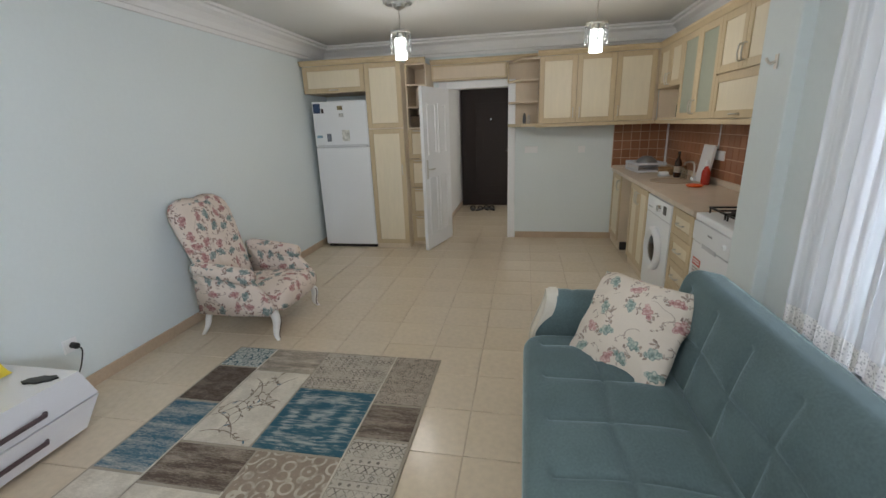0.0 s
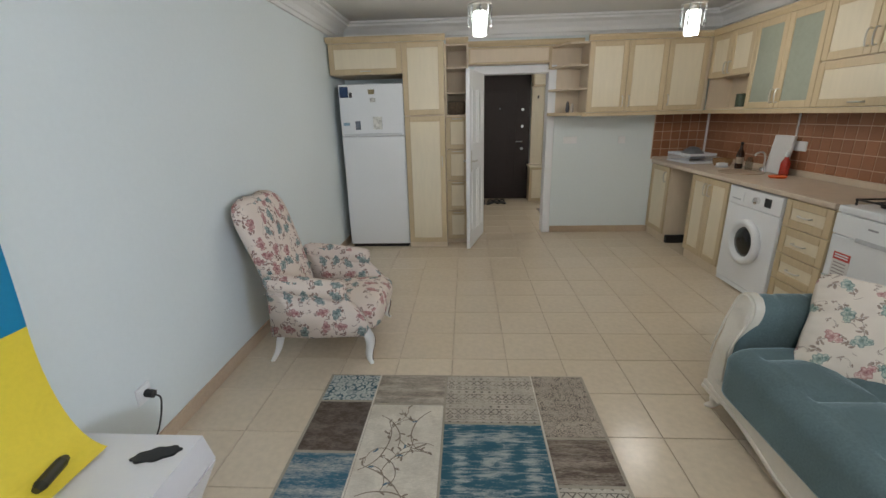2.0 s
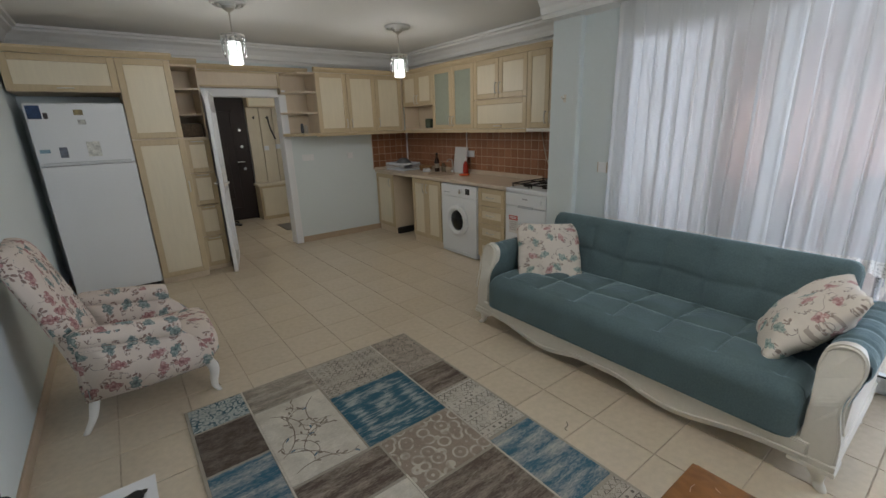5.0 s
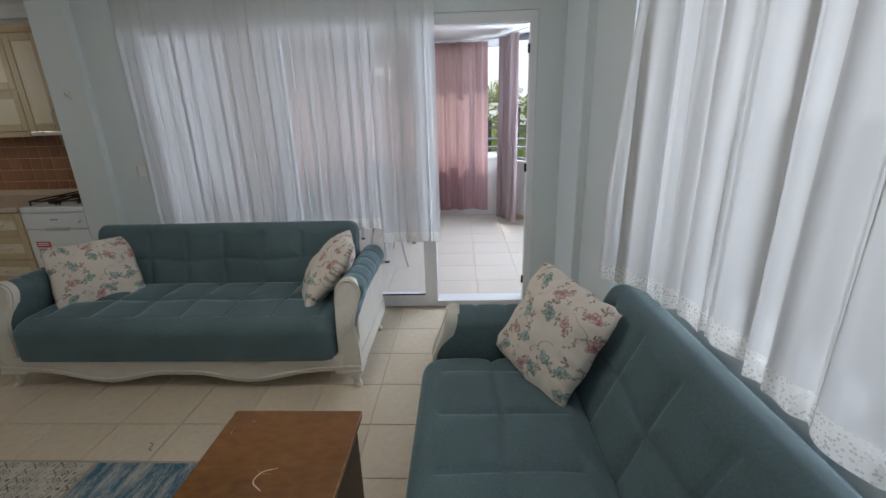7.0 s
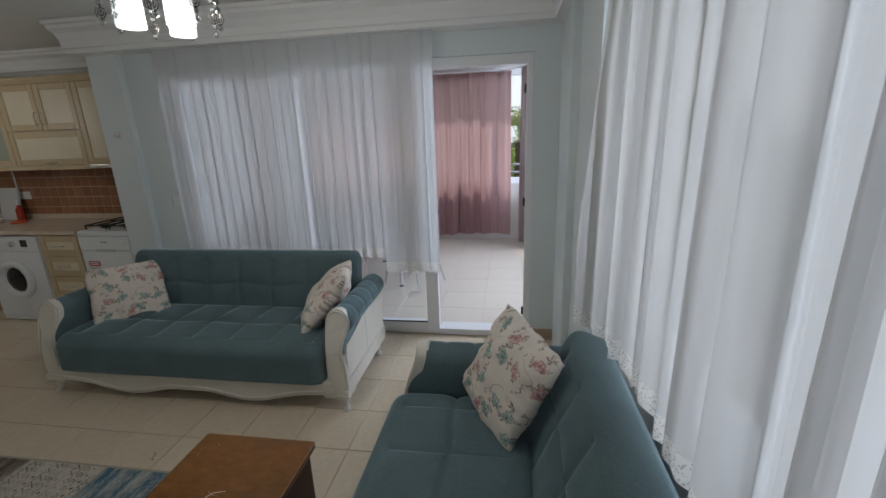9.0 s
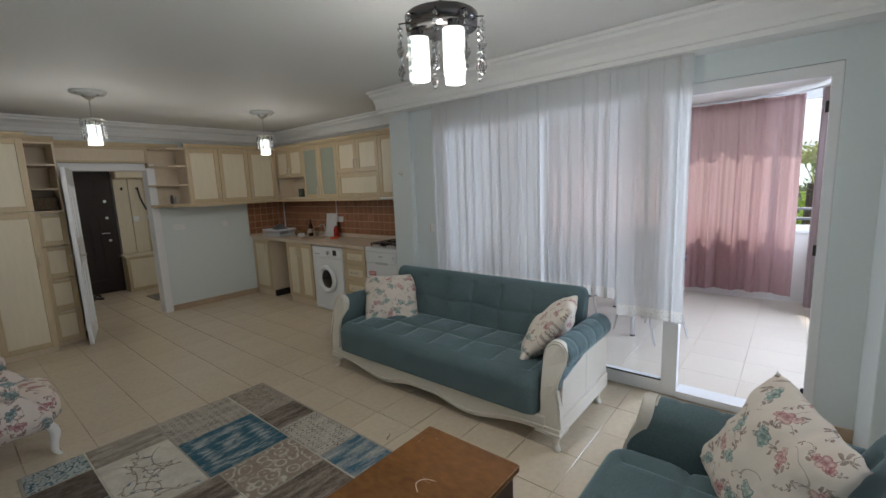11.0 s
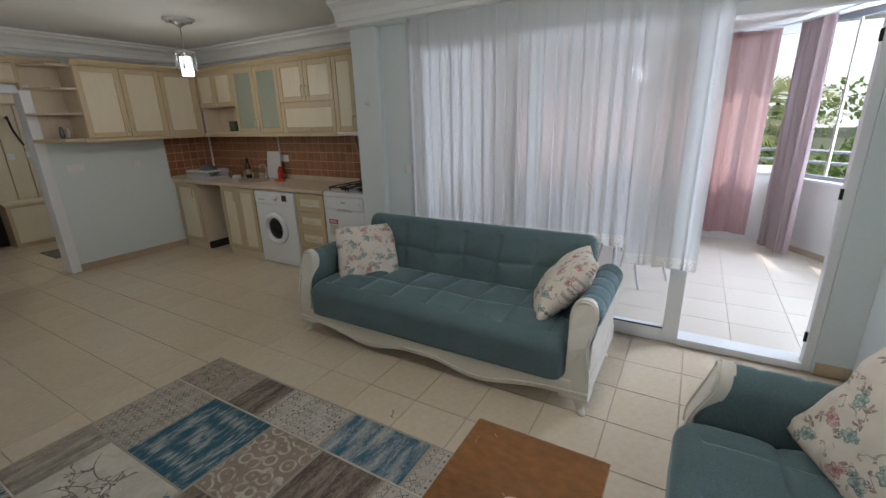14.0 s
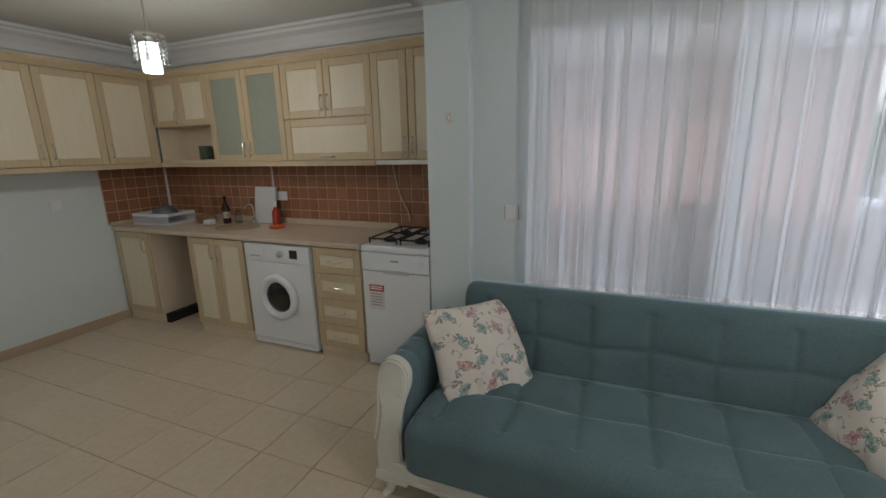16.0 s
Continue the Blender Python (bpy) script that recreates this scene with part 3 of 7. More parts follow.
def sofa(m, label, tilt):
    """Front along x, facing -y; middle of the front edge at the origin."""
    s = thing("sofa", label, "sofa", m, "velour sofas")

    def sweep(z):
        # the arm fronts lean back from the seat up to the scroll
        t = min(1.0, max(0.0, (z - 0.35) / 0.26))
        return -0.008 + 0.078 * t * t * (3 - 2 * t)

    # wavy cream apron
    top, low = 0.205, []
    for i in range(61):
        x = -0.98 + 1.96 * i / 60
        u = abs(x)
        z = 0.118 - 0.075 * math.exp(-((u - 0.42) / 0.27) ** 2) - 0.018 * math.exp(-(u / 0.1) ** 2)
        low.append((x, z))
    out = low + [(0.98, top), (-0.98, top)]
    part("apron", prism([(x, z) for x, z in out], "y", -0.026, 0.05, 0.006), M_CREAM, s, "cream lacquered apron with a wavy lower edge")
    part("apron_bead", tube([(x, -0.029, z + 0.03) for x, z in low], 0.006, 6), M_CREAM, s)
    part("base_box", boxes((-0.98, 0.98, 0.05, 0.74, 0.10, 0.20)), M_CREAM, s)
    # seat and back
    st = upholstered("seat", 1.86, 0.66, 0.238, s, M_TEAL, [0.27 * k + 0.14 for k in range(7)], [0.32], 0.016, 0.085, 0.015, "teal velour seat with stitched squares")
    st.matrix_basis = pose(-0.93, -0.05, 0.20)
    bk = upholstered("backrest", 1.83, 0.54, 0.15, s, M_TEAL, [0.265 * k + 0.13 for k in range(7)], [0.29], 0.014, 0.06, 0.010, "teal velour backrest with stitched squares", corner=0.06)
    bk.matrix_basis = pose(-0.905, 0.70, 0.265, tilt)
    # arms
    prof = smoothed([(0.0, 0.0), (0.004, 0.06), (0.010, 0.14), (0.010, 0.22), (0.012, 0.29), (0.006, 0.36), (-0.002, 0.44), (0.012, 0.50), (0.055, 0.535), (0.11, 0.538), (0.15, 0.505),
                     (0.165, 0.45), (0.152, 0.39), (0.125, 0.335), (0.122, 0.28), (0.135, 0.21), (0.148, 0.15), (0.148, 0.07), (0.145, 0.0)], 4)
    for sd in (-1, 1):
        front = prism([(sd * (0.938 + 0.88 * x), 0.10 + z) for x, z in prof], "y", -0.015, 0.04, 0.008)
        for v in front.verts:
            v.co.y += sweep(v.co.z) + 0.012
        part("arm_front", front, M_CREAM, s, "cream scrolled wooden arm front")
        rim = [(sd * (0.938 + 0.88 * x), sweep(0.10 + z) - 0.006, 0.10 + z) for x, z in smoothed([(0.150, 0.20), (0.132, 0.28), (0.134, 0.335), (0.150, 0.39), (0.156, 0.45), (0.144, 0.50), (0.106, 0.527), (0.058, 0.525), (0.020, 0.495), (0.008, 0.44)], 4)]
        part("scroll_bead", tube(rim, 0.0045, 6), M_CREAM, s)
        x0, x1 = min(sd * 1.035, sd * 1.064), max(sd * 1.035, sd * 1.064)
        lean = [(sweep(z) + 0.045, z) for z in (0.20, 0.30, 0.36, 0.42, 0.48)]
        part("arm_side", prism(lean + [(0.398, 0.48), (0.398, 0.20)], "x", x0, x1, 0.003), M_CREAM, s, "cream wooden arm side panel")
        part("arm_side", boxes((x0, x1, 0.402, 0.78, 0.20, 0.48), bevel=0.003), M_CREAM, s, "cream wooden arm side panel")
        part("side_plinth", boxes((min(sd * 1.035, sd * 1.072), max(sd * 1.035, sd * 1.072), 0.0, 0.785, 0.10, 0.198), bevel=0.005), M_CREAM, s)
        body = [(sd * 0.94, 0.30)] + [(sd * (1.018 - 0.081 * math.cos(math.radians(t))), 0.55 + 0.081 * math.sin(math.radians(t))) for t in range(0, 231, 15)] + [(sd * 1.037, 0.44), (sd * 1.037, 0.30)]

        def arm_pt(u, v, body=body):
            i = u * (len(body) - 1)
            k = min(int(i), len(body) - 2)
            a, b = body[k], body[k + 1]
            t = i - k
            cx, cz = sd * 1.005, 0.5
            x, z = a[0] + (b[0] - a[0]) * t, a[1] + (b[1] - a[1]) * t
            y0 = sweep(z) + 0.012
            y = y0 + (0.78 - y0) * v
            pinch = 0.006 * max(math.exp(-((y - q) / 0.012) ** 2) for q in (0.20, 0.34, 0.48, 0.62))
            e = min(v, 1 - v) * 0.70
            end = 0.012 * (1 - min(1, e / 0.02)) + pinch
            return (x + (cx - x) * end * 8, y, z + (cz - z) * end * 8)
        bm = sheet(arm_pt, 44, 56)
        bmesh.ops.holes_fill(bm, edges=[e for e in bm.edges if e.is_boundary])
        bmesh.ops.recalc_face_normals(bm, faces=bm.faces[:])
        part("arm_pad", bm, M_TEAL, s, "rolled teal velour arm pad", True)
        part("plinth_block", boxes((min(sd * 0.92, sd * 1.078), max(sd * 0.92, sd * 1.078), -0.024, 0.10, 0.098, 0.118), (min(sd * 0.88, sd * 1.074), max(sd * 0.88, sd * 1.074), -0.020, 0.09, 0.118, 0.145), bevel=0.005), M_CREAM, s)
        for y in (0.03, 0.70):
            cl = smoothed([(1.0, y + 0.025, 0.105), (1.01, y + 0.012, 0.085), (1.023, y - 0.004, 0.055), (1.027, y - 0.004, 0.03), (1.038, y - 0.014, 0.012), (1.048, y - 0.022, 0.0)], 4)
            rad = [0.052, 0.052, 0.050, 0.048, 0.045, 0.041, 0.036, 0.031, 0.027, 0.024, 0.022, 0.021, 0.021, 0.021, 0.022, 0.023, 0.023, 0.023, 0.022, 0.020, 0.017]
            foot = bmesh.new()
            rings = [[foot.verts.new((sd * p[0] + r * math.cos(a), p[1] + r * math.sin(a), p[2])) for a in [math.pi * q / 7 for q in range(14)]] for p, r in zip(cl, rad)]
            for ra, rb in zip(rings, rings[1:]):
                for q in range(14):
                    foot.faces.new((ra[q], ra[(q + 1) % 14], rb[(q + 1) % 14], rb[q]))
            foot.faces.new(rings[0]), foot.faces.new(rings[-1])
            bmesh.ops.recalc_face_normals(foot, faces=foot.faces[:])
            part("foot", foot, M_CREAM, s, "", True)
    return s


sofa(pose(0.212, 1.385, 0, 0, 0, -90), "teal velour sofa with cream carved wooden frame before the curtain", 77)
sofa(pose(-1.07, -0.13, 0, 0, 0, 180), "teal velour sofa with cream carved frame under the south window", 67)


def pillow(m, size, thick, seed, label):
    def surf(u, v):
        a, b = 2 * u - 1, 2 * abs(2 * v - 1) - 1
        top = 1 if v < 0.5 else -1
        e = max(0.0, (1 - a * a) * (1 - b * b))
        pinch = 1 - 0.07 * (1 - abs(b) ** 2.2) - 0.10 * max(0.0, abs(b) - 0.80) / 0.2 * min(1.0, 4 * (1 - abs(b)) + 0.55) + 0.035 * noise.noise((b * 3, seed, 1))
        pinch2 = 1 - 0.07 * (1 - abs(a) ** 2.2) - 0.10 * max(0.0, abs(a) - 0.80) / 0.2 * min(1.0, 4 * (1 - abs(a)) + 0.55) + 0.035 * noise.noise((a * 3, seed, 5))
        rim = max(abs(a), abs(b))
        # creases run in from the seams and corners
        crease = 0.013 * noise.noise((a * 2.6 + seed, b * 2.6, top * 2.0)) + 0.011 * rim * abs(noise.noise((a * 5 + b * 3, b * 5 - a * 3, top + seed)))
        pucker = 0.007 * math.sin(26 * (a if abs(b) > abs(a) else b) + seed) * max(0.0, rim - 0.55) * (1 - rim) * 6
        return (0.5 * size * a * pinch, 0.5 * size * b * pinch2, top * (0.5 * thick * e ** 0.52 - (crease - pucker) * min(1.0, 6 * e)) + 0.022 * noise.noise((a * 1.5, b * 1.5, seed + 3)))
    bm = sheet(surf, 44, 88)
    bmesh.ops.remove_doubles(bm, verts=bm.verts[:], dist=0.0008)
    bmesh.ops.recalc_face_normals(bm, faces=bm.faces[:])
    ob = part("pillow", bm, M_FLORALP, None, "", True)
    ob.matrix_world = m
    return tagged(ob, label, "pillow", "floral pillows")


def resting(c, face, up, bias=0.0):
    """Pose of a pillow at c whose broad side looks along face; up is the way its upper edge points."""
    z = Vector(face).normalized()
    y = (Vector(up) - Vector(up).dot(z) * z).normalized()
    x = y.cross(z)
    m = Matrix((x, y, z)).transposed().to_4x4()
    return Matrix.Translation(c) @ m


pillow(resting((0.63, 2.12, 0.57), (-0.52, -0.55, 0.65), (0.45, 0.45, 0.70)), 0.485, 0.19, 1.3, "cream cotton floral pillow leaning on the sofa back")
pillow(resting((0.615, 0.575, 0.585), (-0.20, 0.74, 0.65), (0.295, -0.822, 1.11)), 0.515, 0.20, 6.7, "cream cotton floral pillow propped against the sofa arm")
pillow(resting((-0.305, -0.63, 0.63), (-0.47, 0.745, 0.475), (0.083, -0.405, 0.718)), 0.475, 0.17, 3.9, "cream cotton floral pillow standing on its corner")


def curtain(name, label, p0, p1, top, low, amp, waves, material, seed, nu=260, lace=0.0, swing=None, bow=None):
    """Hangs between plan points p0 and p1, in uneven upright folds. low: a function of u."""
    c = thing(name, label, "curtain")
    d = Vector((p1[0] - p0[0], p1[1] - p0[1]))
    L = d.length
    d /= L
    nrm = Vector((-d.y, d.x))
    def fold(u, v):
        ph = 2 * math.pi * waves * u + 3.4 * noise.noise((u * 9, seed, 0.3)) + 1.5 * noise.noise((u * 31, seed, 2.3)) + 0.5 * noise.noise((u * 12, seed + v, 4))
        a = amp * (0.55 + 0.45 * v) * (0.75 + 0.75 * noise.noise((u * 17, seed + 9, 0)))
        return a * (math.sin(ph) + 0.3 * math.sin(2.3 * ph + 1) + 0.25 * math.sin(4.7 * ph))
    def at(u, v, z):
        s = L * u + (swing(u, v) if swing else 0.0)
        o = fold(u, v) + (bow(u, v) if bow else 0.0)
        return (p0[0] + d.x * s + nrm.x * o, p0[1] + d.y * s + nrm.y * o, z)
    part("cloth", sheet(lambda u, v: at(u, v, top + (low(u) + lace - top) * v), nu, 14), material, c, "", True)
    part("heading_tape", sheet(lambda u, v: at(u, 0, top + 0.022 - 0.05 * v), nu, 2), material, c, "gathered heading tape", True)
    if lace:
        part("lace_hem", sheet(lambda u, v: at(u, 1, low(u) + lace * (1 - v) - (0.012 * abs(math.sin(u * L * 42)) if v == 1 else 0)), nu * 2, 2), M_LACE, c, "lace border with a scalloped edge", True)
    return c


curtain("sheer_curtain", "white sheer curtain with lace hem before the balcony front", (1.17, 2.03), (1.17, -0.10), 2.285,
        lambda u: 0.70 - (0.11 if u > 0.80 else 0.0), 0.0115, 26, M_SHEER, 1.7, 520, 0.07, lambda u, v: 0.02 * math.sin(2 * math.pi * 24 * u + 0.6) + 0.012 * math.sin(2 * math.pi * 41 * u))
curtain("sheer_curtain", "white voile curtain with lace hem over the south window", (0.16, -0.955), (-2.35, -0.955), 2.285,
        lambda u: 0.715 + 0.085 * min(1.0, max(0.0, (u - 0.04) / 0.2)), 0.042, 17, M_SHEER2, 5.2, 520, 0.07, lambda u, v: 0.035 * math.sin(2 * math.pi * 17 * u + 1.5) + 0.02 * math.sin(2 * math.pi * 29 * u), lambda u, v: 0.11 * max(min(1.0, u / 0.14), 1.0 - v))


# ---- kitchen ----
def bow_handle(parent, p, along, out, size=0.10):
    """A small steel bow between two feet."""
    p, a, o = Vector(p), Vector(along), Vector(out)
    pts = smoothed([p - a * size / 2, p - a * size / 2 + o * 0.022, p + o * 0.03, p + a * size / 2 + o * 0.022, p + a * size / 2], 3)
    part("handle", tube(pts, 0.0055, 6), M_STEEL, parent, "brushed steel bow handle")


def cab_door(parent, name, x0, x1, z0, z1, panel, handle=None, rim=0.055, label=""):
    """Framed door on the plane y = 0, facing -y; x0..x1, z0..z1."""
    g = 0.002
    x0, x1, z0, z1 = x0 + g, x1 - g, z0 + g, z1 - g
    rim = min(rim, 0.3 * (x1 - x0), 0.3 * (z1 - z0))
    d = part(name, boxes((x0, x0 + rim, -0.02, 0, z0, z1), (x1 - rim, x1, -0.02, 0, z0, z1), (x0 + rim, x1 - rim, -0.0195, 0, z0, z0 + rim), (x0 + rim, x1 - rim, -0.0195, 0, z1 - rim, z1), bevel=0.003, seg=1), M_MAPLE, parent, label)
    part("panel", boxes((x0 + rim - 0.002, x1 - rim + 0.002, -0.012, -0.004, z0 + rim - 0.002, z1 - rim + 0.002)), panel, d)
    if handle:
        hx, hz, up = handle
        bow_handle(d, (hx, -0.02, hz), (0, 0, 1) if up else (1, 0, 0), (0, -1, 0))
    return d


def cabinet(name, label, m, w, h, d, doors, category="cabinet", group="", shell=None):
    """Facing -y, front left lower corner at the origin. doors: (kind, x0, x1, z0, z1, panel, handle)."""
    c = thing(name, label, category, m, group)
    t = 0.018
    part("body", boxes(*(shell or [(0, w, 0.002, d, 0, h)]), bevel=0.0015, seg=1), M_CARC, c)
    for k, x0, x1, z0, z1, pn, hd in doors:
        cab_door(c, k, x0, x1, z0, z1, pn, hd)
    return c


M_FROST = mat("frosted_glass", (0.32, 0.35, 0.285), 0.3, var=0.08, scale=3, fine=30)
M_BSTILE = piece_mat("terracotta_wall_tile", (0.27, 0.115, 0.055), (0.36, 0.165, 0.085), 0.3, 8, bump=0.1, var=0.12)
M_BSGROUT = mat("pinkish_grout", (0.62, 0.46, 0.34), 0.8, var=0.1)

GR = "kitchen wall cabinets"
UF, UB, UH = 1.57, 1.45, 2.17
dz = UH - UB
# over the corner niche
n1 = cabinet("wall_cabinet", "small maple wall cabinet with two doors above an open niche", pose(UF, 5.50, UB, 0, 0, -90), 0.70, dz, 0.245,
             [("door", 0.0, 0.35, 0.31, dz, M_PANEL, (0.315, 0.39, True)), ("door", 0.35, 0.70, 0.31, dz, M_PANEL, (0.385, 0.39, True))], group=GR,
             shell=[(0, 0.70, 0.002, 0.245, 0.31, dz), (0, 0.012, 0.002, 0.245, 0, 0.31), (0.688, 0.70, 0.002, 0.245, 0, 0.31), (0.012, 0.688, 0.002, 0.245, 0, 0.02), (0.012, 0.688, 0.235, 0.245, 0.02, 0.31)])
cabinet("wall_cabinet", "maple wall cabinet with two frosted glass doors", pose(UF, 4.80, UB, 0, 0, -90), 0.80, dz, 0.245,
        [("glass_door", 0.0, 0.40, 0.0, dz, M_FROST, (0.37, 0.10, True)), ("glass_door", 0.40, 0.80, 0.0, dz, M_FROST, (0.43, 0.10, True))], group=GR)
cabinet("wall_cabinet", "maple wall cabinet with two doors above a flap", pose(UF, 4.00, UB, 0, 0, -90), 0.80, dz, 0.245,
        [("door", 0.0, 0.40, 0.315, dz, M_PANEL, (0.372, 0.42, True)), ("door", 0.40, 0.80, 0.315, dz, M_PANEL, (0.428, 0.42, True)), ("flap", 0.0, 0.80, 0.0, 0.31, M_PANEL, (0.40, 0.03, False))], group=GR)
cabinet("wall_cabinet", "maple wall cabinet with two doors above the cooker hood", pose(UF, 3.20, UB, 0, 0, -90), 0.56, dz, 0.245,
        [("door", 0.0, 0.28, 0.0, dz, M_PANEL, (0.25, 0.10, True)), ("door", 0.28, 0.56, 0.0, dz, M_PANEL, (0.31, 0.10, True))], group=GR)
for x in (0.30, 0.71, 1.12):
    cabinet("wall_cabinet", "maple wall cabinet with one pale panelled door", pose(x, 5.52, UB, 0, 0, 0), 0.41 if x < 1 else 0.45, dz, 0.325,
            [("door", 0.0, 0.41, 0.0, dz, M_PANEL, ((0.375 if x < 0.5 else 0.035), 0.11, True))], group=GR)
hood = thing("cooker_hood", "slim steel cooker hood under the wall cabinet", "cooker hood", pose(UF, 3.20, UB, 0, 0, -90))
part("hood_body", boxes((0.01, 0.55, -0.03, 0.24, -0.035, -0.002), bevel=0.004), M_STEEL, hood)
trimw = thing("cabinet_cornice", "maple cornice board along the cabinet tops", "cornice", group="cabinet mouldings")
CAP = [(0.0, 0.0), (-0.02, 0.0), (-0.045, 0.035), (-0.045, 0.055), (0.0, 0.055)]
part("board", prism([(UF + a, UH + b) for a, b in CAP], "y", 2.64, 5.50), M_MAPLE, trimw)
part("board", prism([(5.50 + a, UH + b) for a, b in CAP], "x", 0.28, UF), M_MAPLE, trimw)
part("board", prism([(5.70 + a, UH + b) for a, b in CAP], "x", -0.99, 0.28), M_MAPLE, trimw)
part("board", prism([(5.22 + a, UH + 0.01 + b) for a, b in CAP], "x", WX + 0.01, -1.22), M_MAPLE, trimw)
part("board", prism([(5.40 + a, UH + b) for a, b in CAP], "x", -1.22, -0.985), M_MAPLE, trimw)
val = thing("cabinet_valance", "maple light strip below the wall cabinets", "valance", group="cabinet mouldings")
part("board", boxes((UF - 0.025, UF - 0.003, 3.20, 5.50, UB - 0.04, UB - 0.002), bevel=0.003), M_MAPLE, val)
part("board", boxes((0.26, UF - 0.025, 5.49, 5.515, UB - 0.04, UB - 0.002), bevel=0.003), M_MAPLE, val)
part("board", boxes((0.30, UF, 5.52, 5.84, UB - 0.03, UB - 0.002)), M_CARC, val)

# open end shelf beside the doorway, its free end running back to the wall
es = thing("corner_shelf", "open maple end shelf with angled boards", "shelf")
for z in (UB - 0.03, 1.69, 1.93, UH - 0.02):
    part("shelf_board", prism([(0.298, 5.52), (0.298, 5.84), (-0.06, 5.84), (-0.06, 5.78), (0.10, 5.53)], "z", z, z + (0.035 if z < 1.5 else 0.02), 0.002), M_MAPLE if z < 1.5 else M_CARC, es)
part("back_board", boxes((-0.05, 0.298, 5.838, 5.848, UB, UH)), M_CARC, es)
part("side_board", boxes((-0.065, -0.05, 5.74, 5.848, 1.93, UH)), M_MAPLE, es)

# fridge wall
FRT = 5.24
cabinet("fridge_cabinet", "maple cabinet above the fridge with one flap door", pose(WX + 0.02, FRT, 1.88, 0, 0, 0), 0.76, 0.30, 0.59, [("flap", 0.0, 0.76, 0.0, 0.30, M_PANEL, (0.38, 0.03, False))])
cabinet("tall_cabinet", "tall maple larder cabinet with two doors", pose(-1.67, FRT, 0, 0, 0, 0), 0.43, 2.18, 0.59,
        [("door", 0.0, 0.43, 0.06, 1.455, M_PANEL, (0.395, 0.98, True)), ("door", 0.0, 0.43, 1.465, 2.18, M_PANEL, None)], group="")
su = thing("shelf_unit", "narrow maple unit with open shelves over four drawers", "shelf unit", pose(-1.238, 5.40, 0, 0, 0, 0))
part("body", boxes((0, 0.016, 0, 0.43, 0, UH), (0.234, 0.25, 0, 0.43, 0, UH), (0.016, 0.234, 0.42, 0.43, 0, UH), (0.016, 0.234, 0, 0.42, UH - 0.018, UH), (0.016, 0.234, 0, 0.42, 1.44, 1.46), (0.016, 0.234, 0.01, 0.42, 0.0, 0.05)), M_CARC, su)
for z in (1.68, 1.93):
    part("shelf_board", boxes((0.016, 0.234, 0.005, 0.42, z, z + 0.016)), M_CARC, su)
for k in range(4):
    z0 = 0.05 + 0.348 * k
    cab_door(su, "drawer", 0.0, 0.25, z0, z0 + 0.345, M_PANEL, (0.125, z0 + 0.325, False), 0.05)
od = thing("wall_cabinet", "shallow maple box panel above the doorway", "cabinet", pose(-0.985, 5.72, 1.99, 0, 0, 0))
part("body", boxes((0, 0.915, 0.02, 0.125, 0, 0.18)), M_CARC, od)
cab_door(od, "front_panel", 0, 0.915, 0, 0.18, M_CARC, None, 0.022)

fridge = thing("fridge", "white two-door fridge freezer with a few magnets", "fridge", pose(-2.365, 5.24, 0, 0, 0, 0))
part("body", boxes((0, 0.69, 0.05, 0.58, 0.03, 1.785), bevel=0.008), M_ENAMEL, fridge)
part("freezer_door", boxes((0, 0.69, 0, 0.048, 1.268, 1.79), bevel=0.012), M_ENAMEL, fridge)
part("fridge_door", boxes((0, 0.69, 0, 0.048, 0.04, 1.258), bevel=0.012), M_ENAMEL, fridge)
part("door_grip", boxes((0.03, 0.66, -0.006, 0.02, 1.262, 1.29), bevel=0.004), mat("grey_grip", (0.62, 0.64, 0.66), 0.3), fridge)
part("plinth", boxes((0.02, 0.67, 0.03, 0.5, 0, 0.035)), M_DARK, fridge)
MG = [("photo_magnet", 0.015, 0.105, 1.66, 1.77, (0.02, 0.05, 0.13)), ("magnet", 0.115, 0.145, 1.66, 1.71, (0.06, 0.05, 0.05)), ("magnet", 0.32, 0.385, 1.69, 1.735, (0.25, 0.20, 0.10)),
      ("magnet", 0.335, 0.39, 1.61, 1.65, (0.5, 0.5, 0.48)), ("magnet", 0.03, 0.10, 1.375, 1.405, (0.25, 0.4, 0.5)), ("magnet", 0.16, 0.215, 1.33, 1.42, (0.16, 0.18, 0.22)), ("paper_note", 0.355, 0.45, 1.33, 1.46, (0.66, 0.66, 0.62))]
for nm, x0, x1, z0, z1, c in MG:
    o = part(nm, boxes((-2.365 + x0, -2.365 + x1, 5.234, 5.239, z0, z1), bevel=0.0015, seg=1), mat(nm + "_print", c, 0.4, var=0.5, scale=25, fine=80))
    tagged(o, {"photo_magnet": "dark blue picture magnet on the freezer door", "magnet": "small souvenir magnet on the freezer door", "paper_note": "pale paper note stuck on the freezer door"}[nm], nm.split("_")[-1], "fridge magnets")

